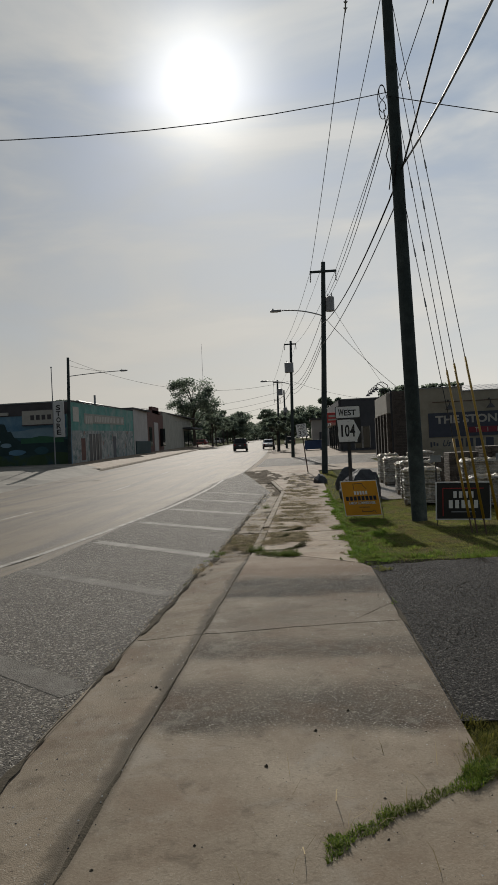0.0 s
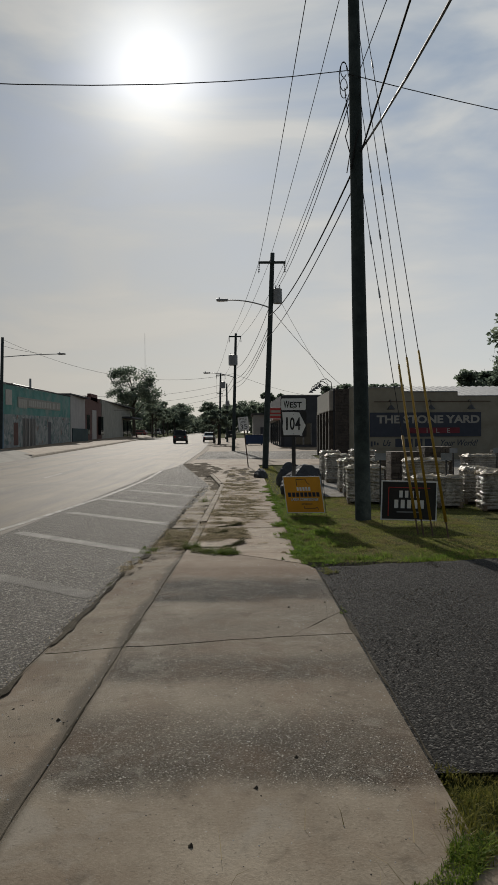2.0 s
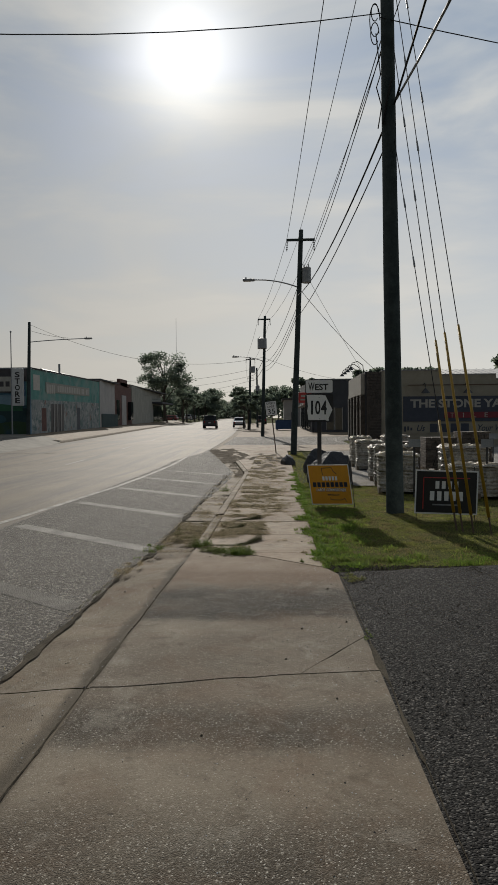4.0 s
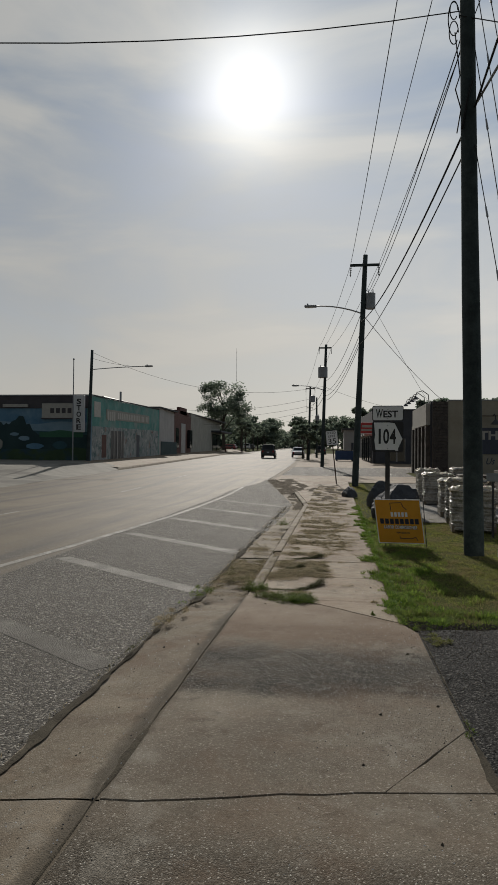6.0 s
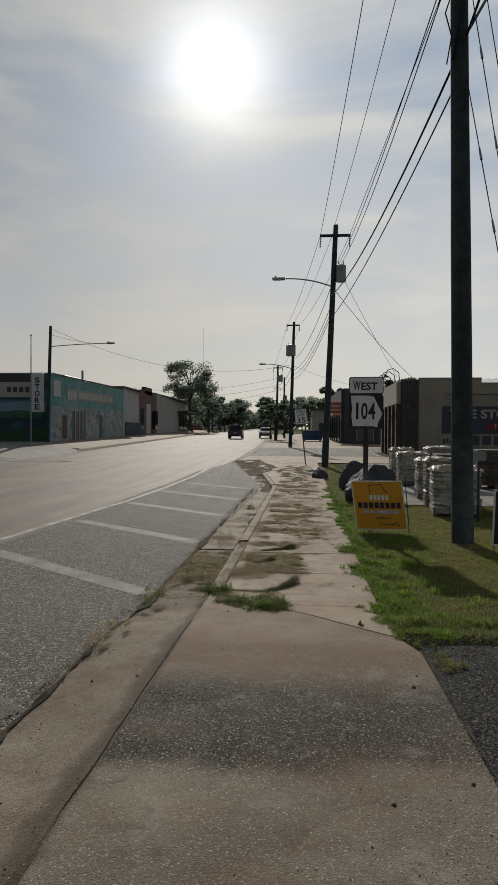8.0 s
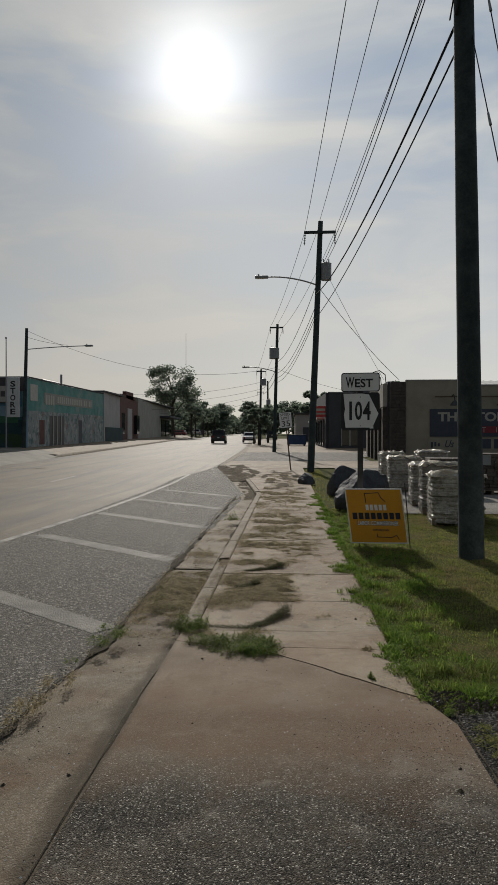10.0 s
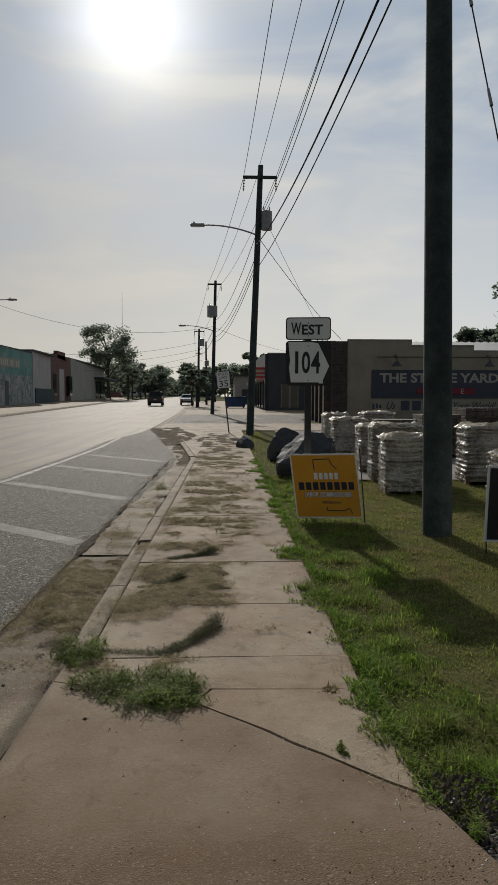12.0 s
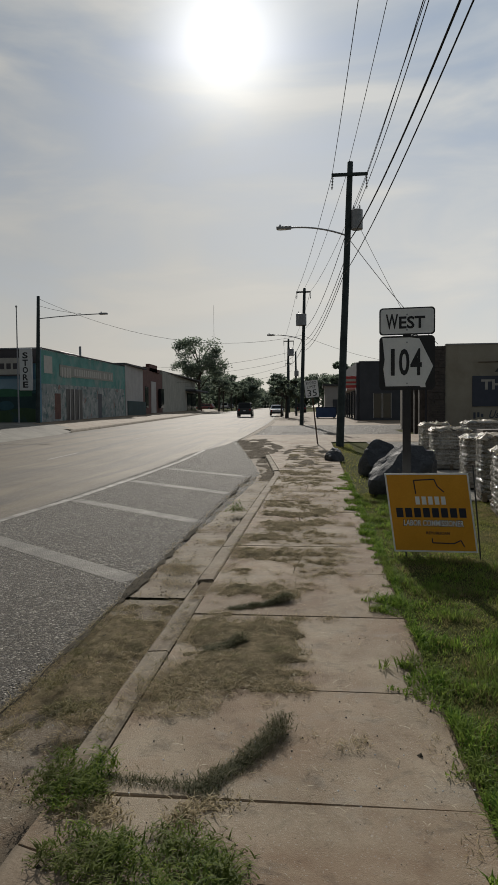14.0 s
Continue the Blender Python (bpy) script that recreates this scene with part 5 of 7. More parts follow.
def blades(name, roots, height, width, lean, mat, label, category="grass", turn=None):
    """Many single blades of grass; roots: points; lean: 0 upright, 1 lying."""
    rng = np.random.default_rng(len(roots))
    roots = np.asarray(roots, float)
    n = len(roots)
    h = height * rng.uniform(0.5, 1.2, n) if np.isscalar(height) else height * rng.uniform(0.6, 1.15, n)
    a = rng.uniform(0, 2 * np.pi, n)
    d = np.stack([np.cos(a), np.sin(a), 0 * a], 1)
    side = np.stack([-np.sin(a), np.cos(a), 0 * a], 1) * (width * rng.uniform(0.6, 1.3, n))[:, None] / 2
    k = np.clip(1 - (1 - lean) * rng.uniform(0.3, 1.5, n), 0, 0.99)
    up, out = np.sqrt(1 - k**2), k
    mid = roots + d * (h * out * 0.4)[:, None] + np.array([0, 0, 1]) * (h * up * 0.6)[:, None]
    tip = roots + d * (h * out)[:, None] + np.array([0, 0, 1]) * (h * up * (1 - 0.3 * k))[:, None]
    v = np.stack([roots - side, roots + side, mid + side * 0.75, mid - side * 0.75, tip], 1).reshape(-1, 3)
    base = np.arange(n)[:, None] * 5
    me = bpy.data.meshes.new(name)
    me.from_pydata(v.tolist(), [], np.concatenate([base + [0, 1, 2], base + [0, 2, 3], base + [3, 2, 4]]).tolist())
    me.materials.append(mat)
    return tagged(new(name, me), label, category, "", "stuff")


def scatter(n, x0, x1, y0, y1, keep, seed, z=lambda x, y: gz(y) - 0.045):
    rng = random.Random(seed)
    out = []
    for _ in range(n):
        x, y = rng.uniform(x0, x1), rng.uniform(y0, y1)
        if rng.random() < keep(x, y):
            out.append((x, y, z(x, y)))
    return out


def verge_edge(y):
    return WALK + 0.03 + 0.13 * noise.noise((3.0, y * 1.9, 0)) + 0.07 * noise.noise((5.0, y * 6.0, 0))


def verge_front(x):
    return 10.85 + 0.24 * (x - 0.9) + 0.10 * noise.noise((x * 2.0, 4.0, 0))


def smooth_down(a, b, v):
    return 1 - smooth(a, b, v)


def lush(x, y):
    if x < verge_edge(y) or y < verge_front(x):
        return 0.0
    edge = smooth_down(0.9, 2.0, x - 0.02 * (y - 11)) + 0.7 * smooth_down(0.0, 1.3, y - verge_front(x))
    return min(1.0, edge * max(0.08, 0.55 + 1.5 * (noise.noise((x * 2.4, y * 2.4, 2.0)) + 0.5 * noise.noise((x * 6.0, y * 6.0, 8.0)))))


def mown(x, y):
    if x < verge_edge(y) or y < verge_front(x):
        return 0.0
    return 0.55 + 0.45 * noise.noise((x * 0.8, y * 0.8, 6.0))


def tuft_height(r, low, high):
    """Blade heights that rise in tufts and fall between them."""
    return np.array([low + (high - low) * smooth(-0.2, 0.5, noise.noise((x * 4.0, y * 4.0, 3.0)) + 0.4 * noise.noise((x * 11, y * 11, 1.0))) for x, y, z in r])


r = scatter(140000, 0.7, 3.4, 10.8, 22, lush, 1)
blades("verge_grass", r, tuft_height(r, 0.03, 0.15), 0.0065, 0.7, M["grass"], "lush uncut green grass along the pavement edge")
r = scatter(70000, 0.7, 8.5, 10.8, 15.5, lambda x, y: lush(x, y) * 0.8 * smooth_down(0.2, 1.8, y - verge_front(x)), 2)
blades("lot_edge_grass", r, tuft_height(r, 0.035, 0.13), 0.008, 0.68, M["grass"], "green grass along the lot's edge")
r = scatter(240000, 0.7, 4.6, 10.8, 22.5, mown, 3) + scatter(70000, 4.6, 9.0, 10.8, 22.5, mown, 33)
blades("mown_grass", r, tuft_height(r, 0.02, 0.07), 0.006, 0.74, M["dry_grass"], "short mown yellowing grass")
r = scatter(14000, 0.75, 3.2, 22, 39, lambda x, y: smooth_down(1.6, 2.4, x + 0.4 * noise.noise((x, y, 0))) * (0.3 if y < 34 else 0.9 if x < 1.5 else 0), 4)
blades("far_verge_grass", r, 0.07, 0.016, 0.55, M["dry_grass"], "thin grass around the boulders and pole")
r = scatter(34000, 0.55, 3.5, 3.9, 5.35, lambda x, y: (x > 0.80 + 0.08 * noise.noise((y * 4, 1, 0)) and 4.45 + 0.15 * noise.noise((x * 3, 0, 0)) < y < 5.2 + 0.06 * noise.noise((x * 5, 2, 0))) * 0.9, 5, lambda x, y: gz(y) - 0.02)
blades("lot_corner_grass", r, tuft_height(r, 0.03, 0.1), 0.0055, 0.66, M["corner_grass"], "tufts of yellow-green grass at the lot corner")


def joint_tufts(x, y):
    """Grass along the slanted joint of the corner slab, thick in places."""
    off = abs(y - (JOINT_A + JOINT_B * x) - 0.03 * noise.noise((x * 9, 0, 0)))
    return 1.0 * (off < 0.075 * max(0.1, 0.75 + 1.2 * noise.noise((x * 5.5, 5, 0))))


JOINT_A, JOINT_B = 3.789, 0.820
r = scatter(26000, 0.1, 0.98, 3.3, 4.9, joint_tufts, 6, lambda x, y: gz(y))
blades("joint_grass", r, tuft_height(r, 0.02, 0.075), 0.005, 0.7, M["weed"], "grass growing out of the slanted slab joint")
r = scatter(2600, -0.3, 0.95, 3.2, 4.9, lambda x, y: 0.04 + 0.3 * joint_tufts(x, y - 0.05), 66, lambda x, y: gz(y))
blades("joint_stalks", [p for i, p in enumerate(r) if i % 4 == 0], 0.16, 0.003, 0.72, M["straw"], "thin dry stalks standing along the joint")


def clip_mask(x, y):
    """Where cut grass lies on the pavement and in the gutter."""
    n = noise.noise((x * 1.9, y * 2.1, 11.0)) + 0.6 * noise.noise((x * 6, y * 7, 4.0))
    if x > KERB + 0.1:
        m = 0.1 + n
        if 13.1 < y < 14.65:
            m = 0.8 + 1.15 * n - 1.3 * max(0.0, abs(x + 0.42 - 0.26 * noise.noise((2.0, y * 2.6, 0)) - 0.14 * noise.noise((5.0, y * 9.0, 0))) - 0.33) / 0.28 - 1.7 * max(0.0, abs(y - 13.9 - 0.2 * noise.noise((x * 3.0, 7.0, 0))) - 0.52)
        elif 12.5 < y <= 13.1:
            m = -0.5 + n
        elif y > 14.65:
            m = 0.16 + 1.05 * n + 0.45 * noise.noise((x * 14, y * 9, 8.0)) - max(0.0, (x - 0.1)) * 0.9 + 0.25 * smooth(15, 17, y)
        if y > 27:
            m -= 0.25
        return m
    return (0.75 if 12.9 < y < 15.3 else 0.0 if y < 22 else -0.1) + 1.1 * n if y > 12.5 else -1


def clip_z(x, y):
    if x > KERB + 0.02:
        return gz(y) + 0.004
    return gutter_z(x, y) + 0.006


def keep_clip(x, y):
    if -0.99 < x < -0.80 and noise.noise((x, y * 2, 1)) < 0.25:
        return 0.03
    return max(0.004, min(1.0, clip_mask(x, y) * 1.3))


r = scatter(150000, -1.6, 0.6, 12.5, 19.0, keep_clip, 7, clip_z)
r += [(x, y, z + 0.012) for x, y, z in scatter(34000, -1.4, 0.3, 12.8, 17.0, lambda x, y: max(0, clip_mask(x, y) - 0.45), 8, clip_z)]
blades("grass_clippings", r, 0.06, 0.003, 0.97, M["straw"], "matted dry grass clippings on concrete", "grass clippings")
def swath(x, y):
    """Loose half-green tufts that lie in uneven rows over the felt."""
    return max(0.0, min(1.0, (clip_mask(x, y) - 0.25) * 1.6)) * smooth(0.08, 0.4, noise.noise((x * 7.0, y * 11.0, 2.0)) + 0.4 * noise.noise((x * 19.0, y * 23.0, 6.0)))


r = [(x, y, z + 0.018 + 0.06 * max(0.0, noise.noise((x * 7.0, y * 11.0, 2.0)))) for x, y, z in scatter(120000, -1.55, 0.5, 12.8, 20.0, swath, 81, clip_z)]
blades("clippings_tufts", r, 0.05, 0.0026, 0.93, M["tuft"], "loose half-green tufts of cut grass on concrete", "grass clippings")
r = scatter(2000, -1.5, 0.75, 12.3, 18.0, lambda x, y: 0.25 + 0.75 * (clip_mask(x, y) > 0.1), 82, lambda x, y: clip_z(x, y) + 0.012)
blades("pale_straws", r, 0.05, 0.003, 0.985, M["pale_straw"], "single pale straws strewn over the paving", "grass clippings")
r = scatter(38000, -1.5, 0.8, 19.0, 36.0, keep_clip, 9, clip_z)
blades("far_grass_clippings", r, 0.09, 0.012, 0.975, M["straw"], "matted dry grass clippings on concrete", "grass clippings")
r = [(x, y, z) for x, y, z in scatter(16000, 0.35, 1.0, 10.9, 26, lambda x, y: 0.6 * (abs(x - verge_edge(y) + 0.08) < 0.14 * max(0.0, 0.4 + 1.4 * noise.noise((7.0, y * 2.2, 1)))), 10, clip_z)]
blades("edge_clippings", r, 0.05, 0.003, 0.96, M["straw"], "dry grass runners reaching over the slab edge", "grass clippings")


def mat_mound(x0, x1, y0, y1, lift, name):
    """A low felt of rotted clippings that rises where the cut grass lies thick."""
    bm = bmesh.new()
    nx, ny = int((x1 - x0) / 0.03), int((y1 - y0) / 0.04)
    grid = []
    for j in range(ny + 1):
        row = []
        for i in range(nx + 1):
            x, y = x0 + (x1 - x0) * i / nx, y0 + (y1 - y0) * j / ny
            rim = min(1, 8 * min(i / nx, 1 - i / nx, j / ny, 1 - j / ny))
            m = clip_mask(x, y) * rim - 0.36 + 0.35 * noise.noise((x * 16, y * 14, 3))
            row.append(bm.verts.new((x, y, clip_z(x, y) - 0.016 + min(lift, 0.05 * m) + 0.008 + 0.006 * noise.noise((x * 30, y * 30, 0)))))
        grid.append(row)
    for p, q in zip(grid, grid[1:]):
        for i in range(nx):
            bm.faces.new((p[i], p[i + 1], q[i + 1], q[i]))
    tagged(new(name, mesh_of(bm, name, M["felt"], False)), "brown felt of rotting clippings and soil", "grass clippings", "", "stuff")


M["felt"] = material("rotting_clippings", (0.13, 0.108, 0.066), (0.34, 0.275, 0.175), 14, 0.95, 110, 1.0, depth=0.03, gloss=0.02, stain=((0.10, 0.09, 0.05), 5.0, 0.5, 0.66))
mat_mound(-0.80, 0.45, 12.9, 22.0, 0.03, "clippings_felt")
mat_mound(-1.52, -1.0, 12.7, 16.0, 0.03, "gutter_felt")
mat_mound(-1.1, 0.6, 22.0, 37.0, 0.03, "far_clippings_felt")


def ridge(a, b, h, seed, n=4200, name="clippings_ridge"):
    """A raised tuft of clippings swept into a ridge."""
    rng = random.Random(seed)
    pts = []
    a, b = Vector(a), Vector(b)
    for _ in range(n):
        k = rng.uniform(-0.08, 1.08)
        p = a.lerp(b, k) + Vector((rng.gauss(0, 0.028), rng.gauss(0, 0.026)))
        pts.append((p.x + 0.03 * math.sin(3 * k), p.y, gz(p.y) + rng.uniform(0, h * max(0.05, 0.1 + 0.9 * k * abs(k) + 0.5 * noise.noise((k * 5, seed, 0))))))
    blades(name, pts, 0.038, 0.0028, 0.9, M["swept"], "dark ridge of swept grass clippings", "grass clippings")


ridge((-0.33, 12.52), (-0.05, 13.02), 0.07, 1)
ridge((-0.50, 14.93), (-0.12, 15.17), 0.06, 2)
ridge((-0.75, 12.55), (-0.30, 12.50), 0.008, 3, 900)
ridge((-0.55, 14.05), (-0.38, 14.2), 0.05, 4)


def weed(name, centre, rx, ry, h, n, seed, mat, label):
    rng = random.Random(seed)
    pts, hs = [], []
    lobes = []
    for _ in range(max(3, int(n / 70))):
        a, q = rng.uniform(0, 2 * math.pi), rng.random() ** 0.6
        lobes.append((centre[0] + rx * q * math.cos(a), centre[1] + ry * q * math.sin(a), rng.uniform(0.15, 0.42), rng.uniform(0.35, 1.25)))
    for _ in range(n):
        cx, cy, wide, tall = rng.choice(lobes)
        dx, dy = rng.gauss(0, 0.55), rng.gauss(0, 0.55)
        x, y = cx + rx * wide * dx, cy + max(ry, 0.6 * rx) * wide * dy
        pts.append((x, y, gz(y) + rng.uniform(0, h * tall) * max(0.0, 1 - dx * dx - dy * dy)))
        hs.append(0.06 * (0.35 + rng.random()) * (0.6 + 0.6 * tall))
    blades(name, pts, np.array(hs) * (min(1.0, rx / 0.2) + 0.15) * 0.75, 0.006, 0.93, mat, label, "weed")


weed("weed_clump", (-0.40, 11.97), 0.27, 0.24, 0.085, 3000, 1, M["weed"], "green weed clump growing from the slab joint")
weed("weed_clump", (-0.24, 11.86), 0.18, 0.16, 0.085, 1300, 21, M["weed"], "green weed clump growing from the slab joint")
weed("weed_clump", (-0.66, 12.08), 0.17, 0.12, 0.05, 900, 22, M["weed"], "sprawling green weed by the kerb")
weed("weed_runner", (-0.48, 11.72), 0.3, 0.2, 0.004, 25, 23, M["straw"], "dry weed runners lying on the concrete")
weed("weed_clump", (-0.86, 12.5), 0.15, 0.22, 0.10, 2400, 2, M["weed"], "green weed clump on the kerb")
weed("weed_tuft", (0.53, 11.30), 0.045, 0.05, 0.04, 300, 3, M["weed"], "small grass tuft in the slab crack")
weed("dead_tuft", (0.56, 11.95), 0.075, 0.05, 0.02, 380, 4, M["straw"], "small dead grass tuft in the slab joint")
weed("swept_pile", (-0.52, 12.36), 0.3, 0.12, 0.012, 900, 43, M["straw"], "dry grass swept between two weed clumps")
weed("swept_pile", (-1.12, 13.1), 0.14, 0.2, 0.03, 700, 44, M["tuft"], "half-green clippings heaped in the gutter")
weed("swept_pile", (-1.36, 13.7), 0.14, 0.3, 0.03, 700, 45, M["tuft"], "half-green clippings heaped in the gutter")
weed("gutter_weed", (-1.15, 20.0), 0.16, 0.2, 0.14, 900, 5, M["weed"], "weed growing in the gutter")
weed("gutter_weed", (-1.50, 12.2), 0.14, 0.3, 0.05, 900, 6, M["weed"], "weed along the asphalt edge")
weed("gutter_weed", (-1.57, 11.5), 0.06, 0.18, 0.04, 120, 7, M["weed"], "weed along the asphalt edge")
weed("swept_pile", (-1.53, 10.9), 0.13, 0.5, 0.03, 900, 41, M["straw"], "swept dry grass against the asphalt edge")
weed("swept_pile", (-1.56, 9.6), 0.06, 0.5, 0.02, 350, 42, M["swept"], "swept dry grass against the asphalt edge")
weed("lot_weed", (0.93, 8.25), 0.05, 0.12, 0.04, 120, 8, M["weed"], "weed at the corner of the slab")
weed("lot_weed", (1.02, 10.35), 0.14, 0.22, 0.03, 500, 46, M["dry_grass"], "thin yellowing grass at the lot corner")
weed("lot_weed", (0.97, 10.75), 0.10, 0.12, 0.06, 220, 9, M["grass"], "grass tuft at the lot corner")
r = scatter(46000, 0.42, 0.84, 10.9, 26, lambda x, y: 0.9 * (x > 0.77 - 0.36 * max(0.0, 0.12 + noise.noise((2.0, y * 1.5, 5)) + 0.6 * noise.noise((2.0, y * 4.5, 5)) + 0.4 * noise.noise((x * 9, y * 11, 5)))), 31, lambda x, y: gz(y) + 0.002)
blades("spilling_grass", r, tuft_height(r, 0.035, 0.12), 0.008, 0.76, M["grass"], "tufts of green grass spilling over the slab edge")
r = scatter(9000, -1.66, -1.44, 5, 26, lambda x, y: max(0, 0.25 + noise.noise((1, y * 1.5, 9))) * 0.6, 12, lambda x, y: road_z(-1.56, y) + 0.005)
blades("asphalt_edge_grass", r, 0.035, 0.006, 0.8, M["straw"], "dead grass along the ragged asphalt edge", "grass clippings")


# crumbs, stones and leaf litter on the paving
M["dark_soil"] = material("dark_packed_dirt", (0.045, 0.039, 0.03), (0.10, 0.086, 0.064), 5, 0.95, 60, 1.0, depth=0.01, gloss=0.05)
def crumbs(name, n, x0, x1, y0, y1, size, mat, seed, label, z=None):
    rng = random.Random(seed)
    v, f = [], []
    for _ in range(n):
        x, y = rng.uniform(x0, x1), rng.uniform(y0, y1)
        s = size * rng.uniform(0.4, 1.5)
        zz = (z or (lambda a, b: gz(b)))(x, y) - 0.2 * s
        b = len(v)
        a = rng.uniform(0, 6)
        for k in range(4):
            v.append((x + s * math.cos(a + k * 1.57) * rng.uniform(0.7, 1.2), y + s * math.sin(a + k * 1.57) * rng.uniform(0.7, 1.2), zz))
        v.append((x + 0.2 * s, y, zz + s * rng.uniform(0.6, 1.1)))
        f += [(b, b + 1, b + 4), (b + 1, b + 2, b + 4), (b + 2, b + 3, b + 4), (b + 3, b, b + 4)]
    me = bpy.data.meshes.new(name)
    me.from_pydata(v, [], f)
    me.materials.append(mat)
    tagged(new(name, me), label, "gravel", "", "stuff")


crumbs("pale_grit", 1800, -1.4, 0.9, 2.5, 13, 0.0035, M["white"], 1, "pale grit scattered on the concrete")
crumbs("worn_out_aggregate", 6000, -0.72, 0.88, 7.6, 10.6, 0.0034, M["stone"], 11, "small stones standing out of the worn concrete", lambda x, y: gz(y) - 0.0012)
crumbs("dark_grit", 900, -1.4, 0.9, 2.5, 16, 0.005, M["black"], 2, "dark grit and leaf bits on the concrete")
crumbs("dirt_clods", 46, -1.45, 0.9, 3.0, 13, 0.014, M["dark_soil"], 22, "small clods of dirt and rotted leaves on the concrete", lambda x, y: max(gz(y), gutter_z(x, y)) if x > KERB else gutter_z(x, y))
crumbs("lot_grit", 9000, 0.92, 5.0, 5.2, 11.0, 0.008, M["stone"], 3, "loose stones on the crumbling asphalt", lambda x, y: gz(y) - 0.004)
crumbs("edge_grit", 1600, -1.66, -1.50, 2.0, 26, 0.005, M["lot"], 4, "crumbled asphalt along the edge", lambda x, y: gz(y) - 0.06)


# dirt packed into the long joint and along the ragged asphalt edge
def dirt_seam(name, x, half, y0, y1, z, mat, label):
    bm = bmesh.new()
    rows = []
    for y in span(y0, y1, 0.06):
        w = max(0.002, half * (0.15 + 1.3 * noise.noise((x, y * 1.1, 8)) + 0.5 * noise.noise((x, y * 7, 3))))
        c = x + 0.4 * half * noise.noise((x + 4, y * 2.0, 1))
        rows.append([bm.verts.new((c + k * w, y, z(c + k * w, y) + (0.006 if k == 0 else -0.003))) for k in (-1, 0, 1)])
    for p, q in zip(rows, rows[1:]):
        for k in (0, 1):
            bm.faces.new((p[k], p[k + 1], q[k + 1], q[k]))
    tagged(new(name, mesh_of(bm, name, mat, False)), label, "soil", "", "stuff")


dirt_seam("joint_dirt", -0.94, 0.035, 1.5, 12.6, lambda x, y: gutter_z(x, y) + 0.004, M["dark_soil"], "dark dirt packed in the long gutter joint")
dirt_seam("edge_dirt", ASPHALT_EDGE, 0.06, 1.0, 26.5, lambda x, y: max(gutter_z(x, y) + 0.012, road_z(x, y)) + 0.004, M["dark_soil"], "dark dirt along the ragged asphalt edge")
crumbs("verge_soil", 2600, 0.8, 2.6, 10.5, 11.15, 0.012, M["dark_soil"], 6, "crumbly brown soil at the corner of the verge", lambda x, y: gz(y) - 0.012)
crumbs("gutter_litter", 800, -1.42, -0.98, 12.3, 27, 0.007, M["dark_soil"], 7, "dirt and rotted leaves along the gutter", gutter_z)
dirt_seam("gutter_dirt", -1.02, 0.05, 12.6, 27, lambda x, y: gutter_z(x, y) + 0.004, M["dark_soil"], "dark dirt along the foot of the kerb")


def dirt_patch(name, x0, x1, y0, y1, label, z, seed):
    """Uneven washed-up soil that sinks under the paving at its edges."""
    bm = bmesh.new()
    nx, ny = 26, int((y1 - y0) / 0.12)
    grid = []
    for j in range(ny + 1):
        y = y0 + (y1 - y0) * j / ny
        row = []
        for i in range(nx + 1):
            a, b = x0(y), x1(y)
            x = a + (b - a) * i / nx
            rim = min(1.0, 5 * min(i / nx, 1 - i / nx, j / ny, 1 - j / ny))
            m = rim * (0.42 + 1.4 * noise.noise((x * 2.2, y * 0.9, seed)) + 0.5 * noise.noise((x * 7, y * 4, seed)))
            row.append(bm.verts.new((x, y, z(x, y) - 0.02 + min(0.05, 0.06 * m))))
        grid.append(row)
    for p, q in zip(grid, grid[1:]):
        for i in range(nx):
            bm.faces.new((p[i], p[i + 1], q[i + 1], q[i]))
    tagged(new(name, mesh_of(bm, name, M["washed_soil"], False)), label, "soil", "", "stuff")


M["washed_soil"] = material("washed_up_soil", (0.062, 0.051, 0.038), (0.175, 0.145, 0.108), 2.5, 0.95, 30, 1.0, depth=0.02, gloss=0.03, speck=((0.05, 0.04, 0.028), 18, 0.3))
dirt_patch("kerb_gap_soil", lambda y: road_right(y) - 0.05, lambda y: kerb_line(y) + 1.1, 32.5, 43.6, "washed-up soil and litter where the kerb is missing", lambda x, y: road_z(x, y) + 0.012 + (gz(y) - 0.005 - road_z(x, y)) * smooth(0.1, 0.9, x - road_right(y)), 2)
dirt_patch("gutter_soil", lambda y: road_right(y) - 0.03, lambda y: kerb_line(y), 24.5, 35.5, "soil and litter in the broken gutter", gutter_z, 5)
dirt_patch("pavement_soil", lambda y: kerb_line(y) + 0.2, lambda y: 0.75 + bend(y), 25.5, 39.5, "soil spread over the broken slabs", lambda x, y: gz(y) - 0.012, 8)
dirt_seam("lot_edge_dirt", 0.935, 0.03, 5.2, 10.8, lambda x, y: gz(y) + 0.003, M["dark_soil"], "dark dirt between slab and lot")


# ---- trees ----
M["bark"] = material("tree_bark", (0.03, 0.025, 0.02), (0.08, 0.068, 0.055), 3, 0.95, 20, 0.8, depth=0.02)


